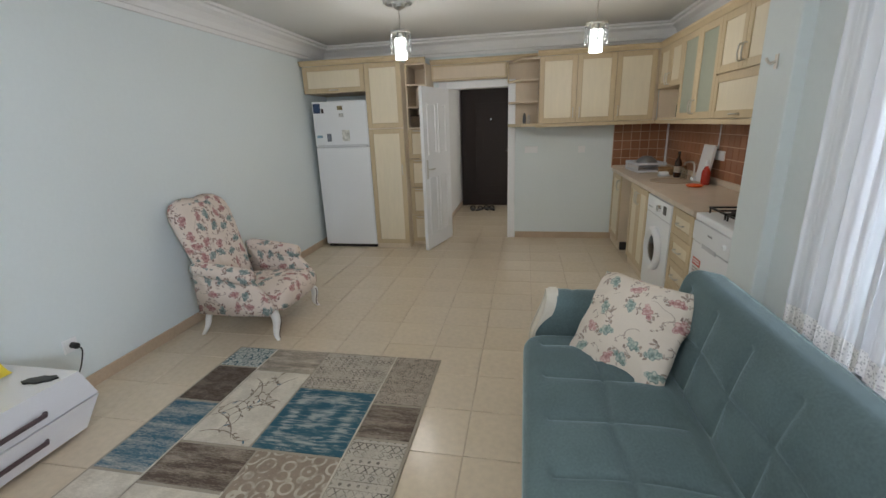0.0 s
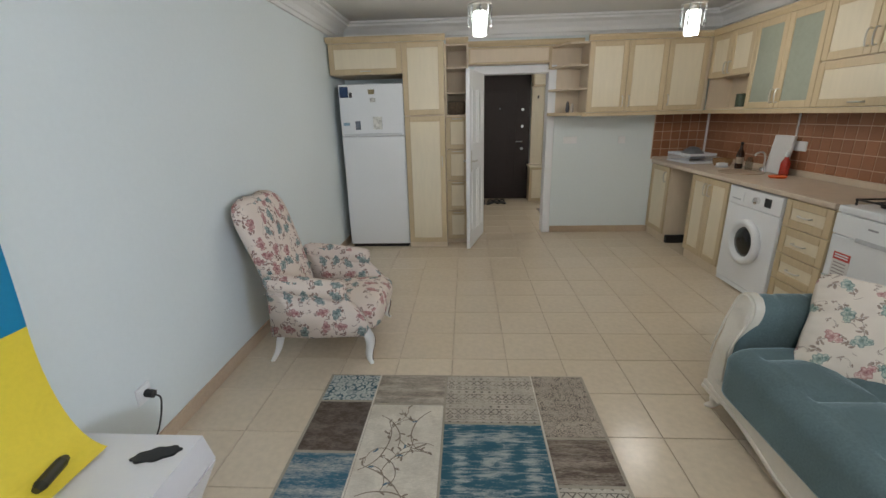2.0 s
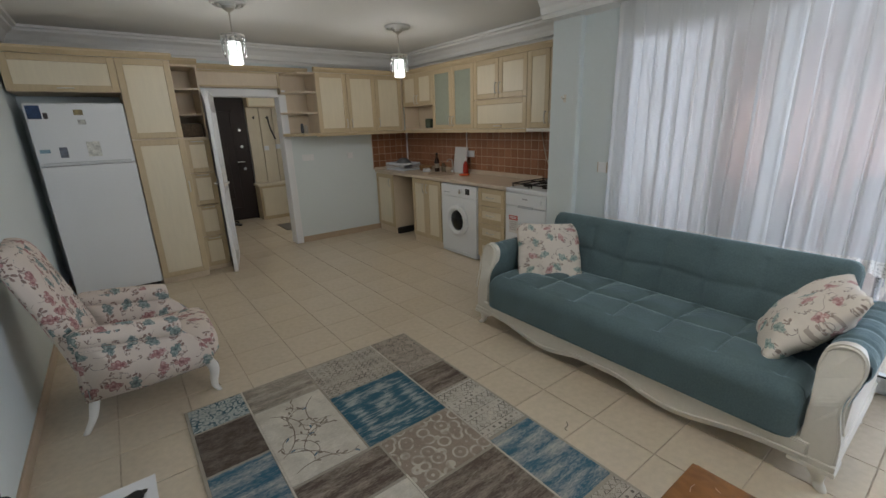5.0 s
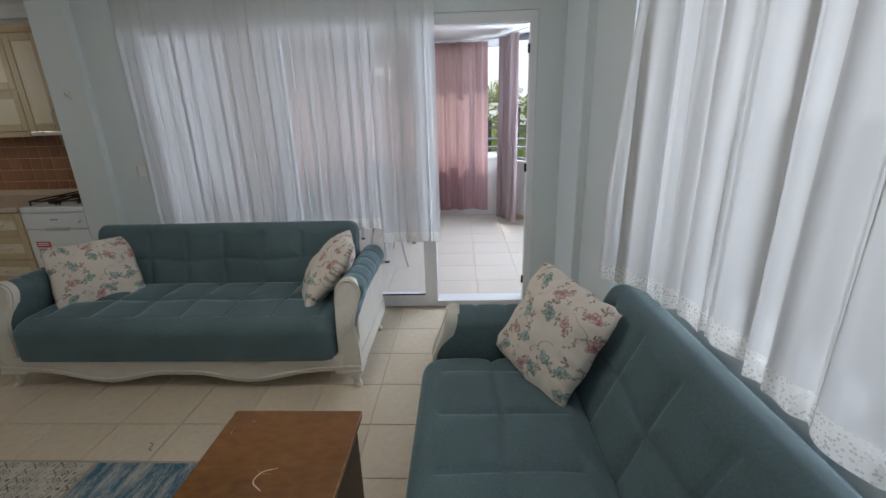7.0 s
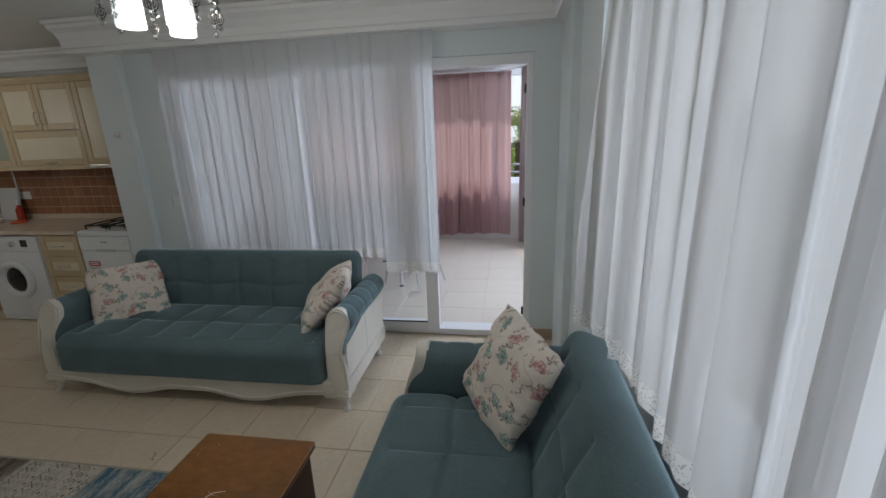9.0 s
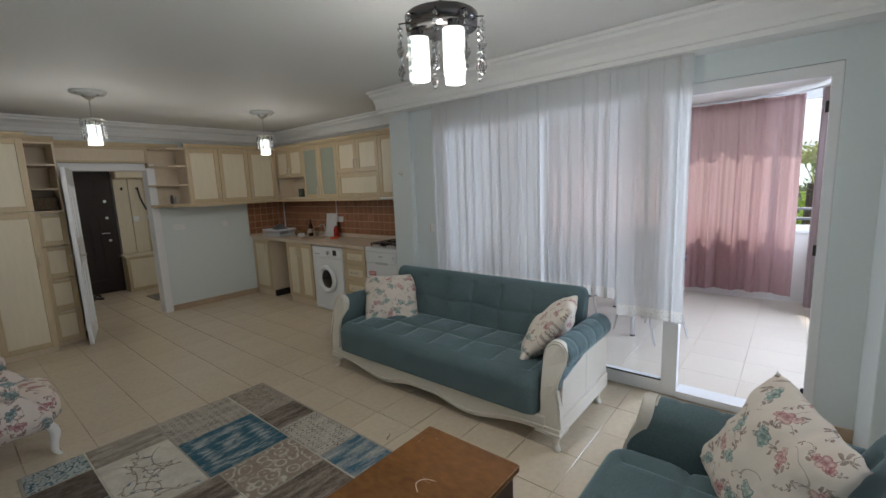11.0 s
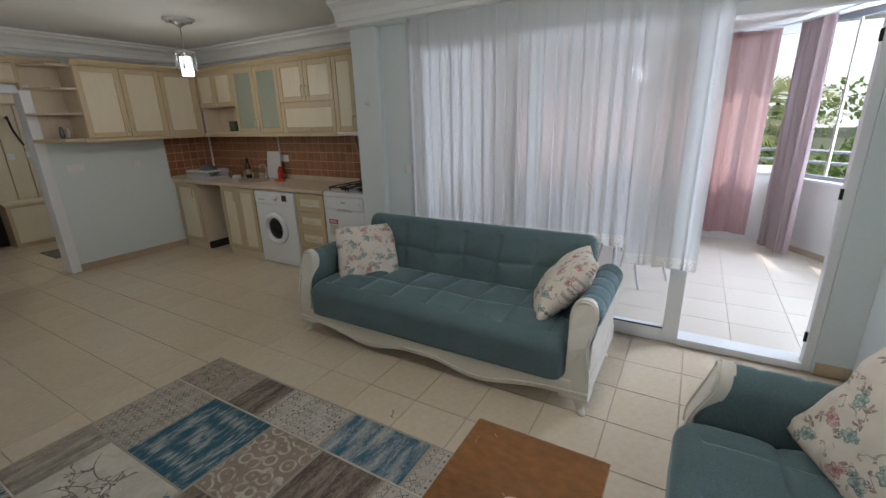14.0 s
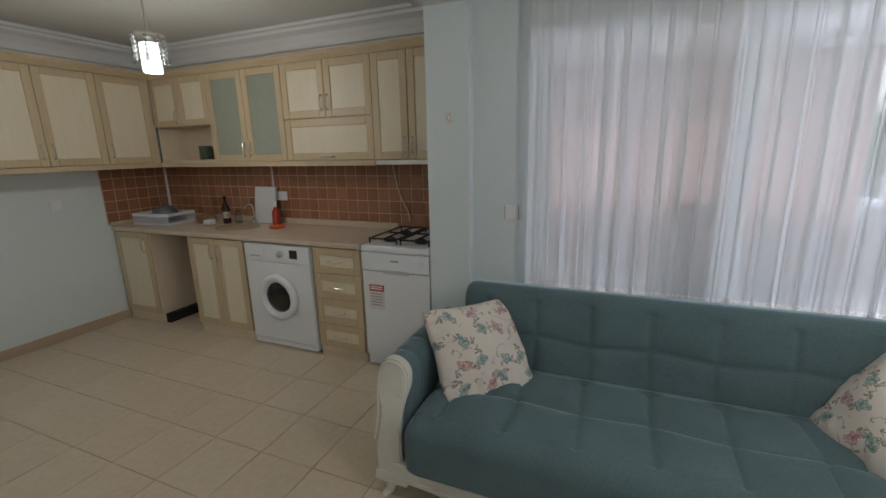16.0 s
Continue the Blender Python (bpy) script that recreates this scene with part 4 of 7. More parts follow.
# base units
GB = "kitchen base cabinets"
BF, BT = 1.245, 0.852
cabinet("base_cabinet", "maple base cabinet with one door beside the gap", pose(BF, 5.83, 0, 0, 0, -90), 0.46, BT, 0.56, [("door", 0.0, 0.46, 0.09, BT, M_PANEL, (0.40, 0.74, True))], group=GB)
cabinet("base_cabinet", "maple sink base cabinet with two doors", pose(BF, 4.87, 0, 0, 0, -90), 0.62, BT, 0.56,
        [("door", 0.0, 0.31, 0.09, BT, M_PANEL, (0.275, 0.74, True)), ("door", 0.31, 0.62, 0.09, BT, M_PANEL, (0.345, 0.74, True))], group=GB)
cabinet("drawer_cabinet", "maple drawer cabinet with four drawers", pose(BF, 3.575, 0, 0, 0, -90), 0.405, BT, 0.56,
        [("drawer", 0.0, 0.405, 0.08 + 0.193 * k, 0.08 + 0.193 * (k + 1), M_PANEL, (0.2, 0.08 + 0.193 * k + 0.096, False)) for k in range(4)], group=GB)
gap = thing("gap_plinth", "dark plinth board along the open gap", "plinth")
part("board", boxes((BF + 0.02, 1.78, 5.315, 5.366, 0.0, 0.085)), M_DARK, gap)

wt = thing("worktop", "beige speckled laminate worktop with upstand", "worktop")
part("slab", boxes((1.215, KX - 0.012, 3.165, FY - 0.012, 0.857, 0.895), bevel=0.008), M_COUNTER, wt)
part("upstand", boxes((KX - 0.03, KX - 0.010, 3.165, FY - 0.03, 0.896, 0.945), (1.215, KX - 0.03, FY - 0.03, FY - 0.011, 0.896, 0.93), bevel=0.004), M_COUNTER, wt)
part("sink_bowl", lathe([(0.01, 0.8965), (0.13, 0.8968), (0.155, 0.898), (0.17, 0.904), (0.178, 0.904), (0.182, 0.896)], 32, 1.50, 4.58), mat("sink_composite", (0.40, 0.31, 0.22), 0.35, var=0.1, fine=150), wt, "round beige inset sink")
tap = thing("tap", "chrome swan-neck tap at the sink", "tap")
part("spout", tube(smoothed([(1.69, 4.58, 0.895), (1.69, 4.58, 1.02), (1.67, 4.585, 1.07), (1.62, 4.59, 1.065), (1.605, 4.59, 1.04)], 5), 0.008), M_STEEL, tap, "", True)
part("tap_base", lathe([(0.028, 0.896), (0.026, 0.93), (0.012, 0.945)], 14, 1.69, 4.58), M_CHROME, tap)

# washing machine
wm = thing("washing_machine", "white front-loading washing machine under the worktop", "washing machine", pose(BF - 0.02, 4.235, 0, 0, 0, -90))
part("casing", boxes((0, 0.635, 0.012, 0.56, 0.015, 0.845), bevel=0.012), M_ENAMEL, wm)
part("front_panel", boxes((0.005, 0.63, 0.0, 0.02, 0.06, 0.70), bevel=0.006), M_ENAMEL, wm)
part("control_panel", boxes((0.005, 0.63, 0.0, 0.02, 0.705, 0.84), bevel=0.005), M_ENAMEL, wm)
part("kick_panel", boxes((0.01, 0.625, 0.004, 0.02, 0.018, 0.055)), M_ENAMEL, wm)


def disc_y(prof, cx, cz, sides=36):
    """Turned round an axis along y; profile of (radius, y)."""
    bm = lathe(prof, sides)
    bmesh.ops.transform(bm, matrix=Matrix.Translation((cx, 0, cz)) @ Matrix.Rotation(radians(90), 4, "X") @ Matrix.Diagonal((1, 1, -1, 1)), verts=bm.verts[:])
    bmesh.ops.recalc_face_normals(bm, faces=bm.faces[:])
    return bm


dr = part("porthole", disc_y([(0.182, 0.0), (0.18, -0.03), (0.160, -0.044), (0.134, -0.040), (0.122, -0.012)], 0.315, 0.43), M_ENAMEL, wm, "white round door ring", True)
part("porthole_glass", disc_y([(0.124, -0.010), (0.10, -0.024), (0.05, -0.033), (0.005, -0.035)], 0.315, 0.43), mat("dark_glass", (0.008, 0.009, 0.010), 0.12, var=0.3, scale=14), dr, "dark convex glass", True)
part("dial", disc_y([(0.028, 0.0), (0.026, -0.025), (0.01, -0.028)], 0.37, 0.775, 20), M_CHROME, wm)
part("display", boxes((0.45, 0.52, -0.003, 0.002, 0.745, 0.81)), M_BLACK, wm)
part("detergent_drawer", boxes((0.03, 0.20, -0.003, 0.01, 0.73, 0.82), bevel=0.002), M_ENAMEL, wm)
part("label_bar", boxes((0.06, 0.17, -0.0045, -0.003, 0.742, 0.752)), mat("grey_print", (0.4, 0.42, 0.45), 0.5), wm)

# dishwasher with the hob on top
dw = thing("dishwasher", "white slim dishwasher with a red and white label", "dishwasher", pose(BF - 0.02, 3.155, 0, 0, 0, -90))
part("casing", boxes((0, 0.515, 0.02, 0.56, 0.015, 0.845), bevel=0.008), M_ENAMEL, dw)
part("door", boxes((0.003, 0.512, 0.0, 0.022, 0.09, 0.715), bevel=0.006), M_ENAMEL, dw)
part("control_panel", boxes((0.003, 0.512, -0.004, 0.022, 0.722, 0.845), bevel=0.006), M_ENAMEL, dw)
part("door_grip", boxes((0.17, 0.36, -0.008, 0.0, 0.705, 0.73), bevel=0.003), mat("grip_grey", (0.55, 0.57, 0.6), 0.4), dw)
part("kick_panel", boxes((0.01, 0.505, 0.01, 0.03, 0.017, 0.085)), M_ENAMEL, dw)
part("knob", disc_y([(0.018, -0.004), (0.016, -0.018), (0.006, -0.02)], 0.455, 0.785, 16), M_ENAMEL, dw)
part("badge", boxes((0.23, 0.29, -0.006, -0.004, 0.79, 0.80)), mat("badge_grey", (0.3, 0.3, 0.32), 0.4), dw)
lb = part("energy_label", boxes((0.05, 0.17, -0.0015, 0.0, 0.44, 0.62)), mat("label_white", (0.72, 0.70, 0.68), 0.5), dw, "white sticker with a red head")
part("label_head", boxes((0.052, 0.168, -0.003, -0.0015, 0.572, 0.617)), mat("label_red", (0.55, 0.06, 0.05), 0.5), lb)
for z in (0.585, 0.60):
    part("text_bar", boxes((0.062, 0.155, -0.004, -0.003, z, z + 0.008)), M_ENAMEL, lb)
for z in (0.47, 0.49, 0.51, 0.53, 0.55):
    part("text_bar", boxes((0.062, 0.15, -0.003, -0.0015, z, z + 0.006)), mat("label_print", (0.35, 0.3, 0.3), 0.6), lb)
hob = thing("gas_hob", "white gas hob with black cast pan supports", "hob", pose(BF - 0.02, 3.155, 0.848, 0, 0, -90))
part("hob_plate", boxes((0.0, 0.515, 0.0, 0.565, 0, 0.045), bevel=0.012), M_ENAMEL, hob)
for cx in (0.14, 0.38):
    for cy in (0.17, 0.42):
        part("burner", lathe([(0.045, 0.046), (0.045, 0.058), (0.03, 0.062), (0.028, 0.07), (0.005, 0.071)], 20, cx, cy), M_BLACK, hob)
for cx in (0.14, 0.38):
    gr = bmesh.new()
    for a in ((cx - 0.11, cx + 0.11, 0.06, 0.07), (cx - 0.11, cx + 0.11, 0.53, 0.54), (cx - 0.11, cx + 0.11, 0.295, 0.305)):
        box(gr, a[0], a[1], a[2], a[3], 0.075, 0.085)
    for a in ((cx - 0.11, cx - 0.10), (cx + 0.10, cx + 0.11), (cx - 0.005, cx + 0.005)):
        box(gr, a[0], a[1], 0.06, 0.54, 0.075, 0.085)
    for fx in (cx - 0.108, cx + 0.10):
        for fy in (0.062, 0.53):
            box(gr, fx, fx + 0.008, fy, fy + 0.008, 0.045, 0.075)
    part("pan_support", gr, M_BLACK, hob, "black cast pan support")

# things on the worktop
rk = thing("dish_rack", "pale plastic dish rack with a grey bowl", "dish rack", pose(1.50, 5.50, 0.896, 0, 0, -84))
M_PLAST = mat("pale_blue_plastic", (0.66, 0.69, 0.73), 0.4, var=0.05)
part("tray", boxes((-0.21, 0.21, -0.15, 0.15, 0, 0.02), bevel=0.006), M_PLAST, rk)
for sx0, sx1, sy0, sy1 in ((-0.21, 0.21, -0.15, -0.142), (-0.21, 0.21, 0.142, 0.15), (-0.21, -0.202, -0.142, 0.142), (0.202, 0.21, -0.142, 0.142)):
    part("rim", boxes((sx0, sx1, sy0, sy1, 0.080, 0.105), bevel=0.002), M_PLAST, rk)
for i in range(15):
    for y in (-0.147, 0.145):
        part("slat", boxes((-0.205 + 0.0285 * i, -0.195 + 0.0285 * i, y - 0.002, y + 0.002, 0.02, 0.081)), M_PLAST, rk)
bw = tagged(part("bowl", lathe([(0.12, 0.0), (0.125, 0.01), (0.10, 0.06), (0.05, 0.10), (0.005, 0.11)], 28), mat("grey_steel_bowl", (0.22, 0.24, 0.27), 0.35, 0.5, var=0.1), None, "", True), "upturned grey bowl draining in the rack", "bowl")
bw.matrix_world = pose(1.51, 5.50, 0.955, 8, 0, 0)
bsk = thing("basket", "small woven brown basket on the worktop", "basket", pose(1.62, 5.10, 0.896))
part("basket_body", lathe([(0.07, 0.0), (0.085, 0.03), (0.09, 0.07), (0.085, 0.075), (0.078, 0.07), (0.07, 0.03), (0.01, 0.01)], 26), mat("wicker", (0.28, 0.16, 0.07), 0.7, var=0.4, scale=40, fine=120, bump=0.6, bscale=120), bsk)
sp = thing("soap_dish", "white soap bar on a dish", "soap dish", pose(1.55, 4.98, 0.896))
part("dish", lathe([(0.05, 0.0), (0.06, 0.012), (0.055, 0.016), (0.01, 0.008)], 22), M_PLAST, sp)
part("soap", boxes((-0.045, 0.045, -0.028, 0.028, 0.012, 0.045), bevel=0.012), M_ENAMEL, sp)
bt = thing("bottle", "dark brown glass bottle with a pale label", "bottle", pose(1.64, 4.86, 0.896))
part("glass", lathe([(0.03, 0), (0.034, 0.01), (0.034, 0.13), (0.026, 0.165), (0.013, 0.19), (0.012, 0.235)], 18), mat("brown_glass", (0.03, 0.012, 0.006), 0.08), bt, "", True)
part("paper_label", lathe([(0.0345, 0.05), (0.0345, 0.11)], 18), mat("bottle_label", (0.4, 0.33, 0.25), 0.6, var=0.4, scale=40), bt)
part("cap", lathe([(0.014, 0.235), (0.014, 0.25), (0.004, 0.252)], 12), M_BLACK, bt)
jr = thing("glass_jar", "small clear glass jar beside the bottle", "jar", pose(1.66, 4.74, 0.896))
part("jar_body", lathe([(0.03, 0), (0.032, 0.08), (0.02, 0.11), (0.02, 0.12)], 16), clear_glass("jar_glass", (0.75, 0.75, 0.7), 0.12), jr)
cb = tagged(part("cutting_board", boxes((-0.012, 0.012, -0.12, 0.12, 0, 0.33), bevel=0.008), mat("white_board", (0.66, 0.66, 0.66), 0.5, var=0.06)), "white plastic cutting board leaning on the tiles", "cutting board")
cb.matrix_world = pose(1.72, 4.48, 0.897, 0, 8, 0)
rb = thing("soap_bottle", "red dish soap bottle with a pale cap", "bottle", pose(1.70, 4.33, 0.896))
part("bottle_body", lathe([(0.032, 0), (0.036, 0.02), (0.034, 0.11), (0.02, 0.14), (0.012, 0.16)], 18), mat("red_plastic", (0.42, 0.035, 0.02), 0.25), rb, "", True)
part("cap", lathe([(0.014, 0.16), (0.014, 0.185), (0.006, 0.21)], 12), M_ENAMEL, rb)
og = tagged(part("sponge_dish", lathe([(0.055, 0.0), (0.068, 0.012), (0.064, 0.018), (0.01, 0.01)], 24), mat("orange_plastic", (0.75, 0.12, 0.02), 0.4)), "orange plastic dish on the worktop", "dish")
og.matrix_world = pose(1.58, 4.22, 0.896)
tn = thing("tin", "dark tin with a green label in the cabinet niche", "tin", pose(1.68, 5.05, 1.472))
part("tin_body", lathe([(0.058, 0), (0.058, 0.115), (0.054, 0.12), (0.01, 0.121)], 20), mat("tin_print", (0.05, 0.07, 0.04), 0.4, var=0.6, scale=30), tn)
for x, h, c in ((0.14, 0.12, (0.06, 0.06, 0.07)), (0.19, 0.10, (0.5, 0.45, 0.4))):
    v = tagged(part("vase" if h > 0.11 else "small_bottle", lathe([(0.016, 0), (0.022, 0.03), (0.018, h - 0.03), (0.01, h)], 14), mat("ornament", c, 0.3)), "small dark ornament on the end shelf" if h > 0.11 else "small pale bottle on the end shelf", "ornament")
    v.matrix_world = pose(x, 5.68, UB + 0.006)
bg = thing("basket", "dark striped basket on the open shelf", "basket", pose(-1.12, 5.57, 1.462))
part("basket_body", boxes((-0.10, 0.10, -0.12, 0.12, 0, 0.14), bevel=0.02), mat("striped_bag", (0.10, 0.07, 0.045), 0.8, var=0.6, scale=18, fine=60, stretch=(3, 1, 1)), bg)
# conduits and sockets on the splashback
tr = thing("cable_conduit", "white cable duct up the tiled corner", "conduit")
part("duct", boxes((KX - 0.028, KX - 0.010, FY - 0.028, FY - 0.010, 0.935, UB - 0.04)), M_PVC, tr)
part("duct", boxes((KX - 0.018, KX - 0.009, 4.42, 4.432, 1.19, UB - 0.03)), M_PVC, tr)
cbl = thing("gas_hose", "pale gas hose hanging beside the hob", "hose")
part("hose", tube(smoothed([(KX - 0.018, 3.20, 1.41), (KX - 0.02, 3.17, 1.28), (KX - 0.02, 3.13, 1.15), (KX - 0.03, 3.07, 1.04), (KX - 0.03, 3.06, 0.97)], 6), 0.006), mat("hose_pale", (0.6, 0.5, 0.38), 0.5), cbl)


def wall_plate(m, label, two=1, category="socket"):
    s = thing("wall_socket" if category == "socket" else "light_switch", label, category, m)
    part("plate", boxes((-0.04 * two, 0.04 * two, -0.01, 0, -0.04, 0.04), bevel=0.003), M_PVC, s)
    for k in range(two):
        cx = (k - (two - 1) / 2) * 0.078
        part("insert", boxes((cx - 0.026, cx + 0.026, -0.013, -0.01, -0.028, 0.028), bevel=0.002), M_PVC, s)
    return s


wall_plate(pose(KX - 0.010, 4.36, 1.14, 0, 0, -90), "white double socket on the splashback", 2)
wall_plate(pose(0.23, FY - 0.001, 1.14, 0, 0, 0), "white double switch on the mint wall", 2, "switch")
wall_plate(pose(0.84, FY - 0.001, 1.13, 0, 0, 0), "white single socket on the mint wall")
sw = wall_plate(pose(SX - 0.001, 2.12, 1.145, 0, 0, -90), "white switch with beige rims beside the sheer curtain", 1, "switch")
for x in (-0.043, 0.037):
    part("rim", boxes((x, x + 0.006, -0.012, -0.001, -0.041, 0.041), bevel=0.001, seg=1), M_BASE, sw)
hk = thing("wall_hook", "cream plastic hook on the pillar", "hook", pose(1.214, 2.48, 1.69, 0, 0, -90))
part("hook_plate", boxes((-0.012, 0.012, -0.006, 0, -0.03, 0.03), bevel=0.002), M_CREAM, hk)
part("hook_arm", tube(smoothed([(0, -0.004, 0.0), (0, -0.03, -0.005), (0, -0.045, 0.015)], 4), 0.006), M_CREAM, hk)
ws = wall_plate(pose(WX + 0.001, 2.045, 0.316, 0, 0, 90), "white wall socket with a black plug by the floor")
plug = thing("power_cord", "black plug and cord hanging to the television cabinet", "cord")
part("plug", tube([(WX + 0.013, 2.05, 0.316), (WX + 0.05, 2.05, 0.312)], 0.018, 10), M_BLACK, plug)
part("cord", tube(smoothed([(WX + 0.05, 2.05, 0.312), (WX + 0.075, 2.05, 0.28), (WX + 0.07, 2.0, 0.16), (WX + 0.05, 1.9, 0.05), (WX + 0.05, 1.82, 0.02)], 6), 0.004, 6), M_BLACK, plug)

# ---- hall ----
ed = thing("door_2", "dark brown panelled steel entrance door", "door", kind="structure")
EX0, EX1, EY = -0.90, 0.02, 8.12
dl = part("door_leaf", boxes((EX0, EX1, EY, EY + 0.06, 0.01, 2.05), bevel=0.004), M_DOORDARK, ed)
part("door_frame", boxes((EX0 - 0.08, EX0, EY + 0.02, EY + 0.1, 0, 2.12), (EX1, EX1 + 0.05, EY + 0.02, EY + 0.1, 0, 2.12), (EX0, EX1, EY + 0.02, EY + 0.1, 2.05, 2.12)), M_DOORDARK, ed)
for x0, x1, z0, z1 in ((EX0 + 0.16, EX1 - 0.16, 1.55, 1.85), (EX0 + 0.16, EX1 - 0.16, 0.2, 1.45), (EX0 + 0.28, EX1 - 0.28, 0.35, 1.30)):
    r = bmesh.new()
    for a in ((x0, x1, z0, z0 + 0.03), (x0, x1, z1 - 0.03, z1), (x0, x0 + 0.03, z0, z1), (x1 - 0.03, x1, z0, z1)):
        box(r, a[0], a[1], EY - 0.012, EY - 0.001, a[2], a[3])
    part("panel_moulding", r, M_DOORDARK, dl)
part("lock_handle", tube([(EX1 - 0.08, EY, 1.0), (EX1 - 0.08, EY - 0.05, 1.0), (EX1 - 0.19, EY - 0.055, 1.0)], 0.011), M_CHROME, dl, "chrome lever handle")
for z in (0.88, 1.25, 1.52):
    part("lock_rosette", tube([(EX1 - 0.08, EY, z), (EX1 - 0.08, EY - 0.018, z)], 0.024, 14), M_CHROME, dl)
part("peephole", tube([((EX0 + EX1) / 2, EY, 1.55), ((EX0 + EX1) / 2, EY - 0.012, 1.55)], 0.014, 12), M_CHROME, dl)
cr = thing("coat_rack", "pale maple hall wardrobe with bench and coat hooks", "hall wardrobe")
part("back_panel", boxes((0.10, 0.30, 8.18, 8.24, 0.0, 2.2), (0.31, 0.52, 8.18, 8.24, 0.0, 2.2), (0.53, 0.78, 8.18, 8.24, 0, 2.2), bevel=0.003), M_PANEL, cr)
part("top_box", boxes((0.08, 0.78, 7.92, 8.17, 1.88, 2.25), bevel=0.004), M_MAPLE, cr)
part("top_flap", boxes((0.10, 0.76, 7.905, 7.918, 1.90, 2.23), bevel=0.003), M_PANEL, cr)
part("bench", boxes((0.06, 0.78, 7.86, 8.17, 0.0, 0.58), bevel=0.004), M_MAPLE, cr)
part("bench_top", boxes((0.04, 0.80, 7.84, 8.17, 0.58, 0.61), bevel=0.004), M_PANEL, cr)
part("bench_flap", boxes((0.10, 0.74, 7.845, 7.858, 0.06, 0.54), bevel=0.003), M_PANEL, cr)
for x in (0.2, 0.42, 0.62):
    part("coat_hook", tube(smoothed([(x, 8.18, 1.72), (x, 8.12, 1.70), (x, 8.10, 1.74)], 4), 0.009), M_BLACK, cr)
st_ = thing("shoehorn", "dark shoehorn strap hanging on a coat hook", "strap")
part("strap", tube(smoothed([(0.42, 8.10, 1.73), (0.45, 8.12, 1.55), (0.52, 8.14, 1.35)], 5), 0.014), M_BLACK, st_)
for x, z in ((0.36, 1.2), (0.56, 1.22)):
    wall_plate(pose(x, 8.179, z), "white switch on the wardrobe panel", 1, "switch")
for i, (x, y, a) in enumerate(((-0.74, 7.72, 10), (-0.62, 7.70, -25), (-0.50, 7.76, 15), (-0.40, 7.74, 20))):
    sh = thing("slipper", "black strapped slipper on the hall floor", "slipper", pose(x, y, 0.001, 0, 0, a), "slippers by the door")
    part("sole", prism([(0.045 * math.cos(t) * (1 + 0.15 * math.sin(t)), 0.12 * math.sin(t)) for t in [k * math.pi / 9 for k in range(18)]], "z", 0, 0.022, 0.004), M_BLACK, sh)
    part("strap", tube([(0.045 * math.cos(t), 0.03, 0.02 + 0.04 * math.sin(t)) for t in [k * math.pi / 8 for k in range(9)]], 0.012, 6), M_BLACK, sh)
dm = tagged(part("door_mat", boxes((0.10, 0.55, 6.75, 7.25, 0.0, 0.01), bevel=0.003), mat("grey_mat", (0.16, 0.14, 0.12), 0.95, var=0.3, scale=8, fine=90, bump=0.5)), "grey woven mat on the hall tiles", "mat")


# ---- living room ----
def ring_se(a, b, n=0.6, k=24):
    out = []
    for i in range(k):
        t = 2 * math.pi * i / k
        c, s = math.cos(t), math.sin(t)
        out.append((a * math.copysign(abs(c) ** n, c), b * math.copysign(abs(s) ** n, s)))
    return out


def loft(rings):
    """Skin over rings of points, closed at both ends."""
    bm = bmesh.new()
    rs = [[bm.verts.new(p) for p in r] for r in rings]
    k = len(rs[0])
    for a, b in zip(rs, rs[1:]):
        for i in range(k):
            bm.faces.new((a[i], a[(i + 1) % k], b[(i + 1) % k], b[i]))
    bm.faces.new(rs[0][::-1]), bm.faces.new(rs[-1])
    bmesh.ops.recalc_face_normals(bm, faces=bm.faces[:])
    return bm


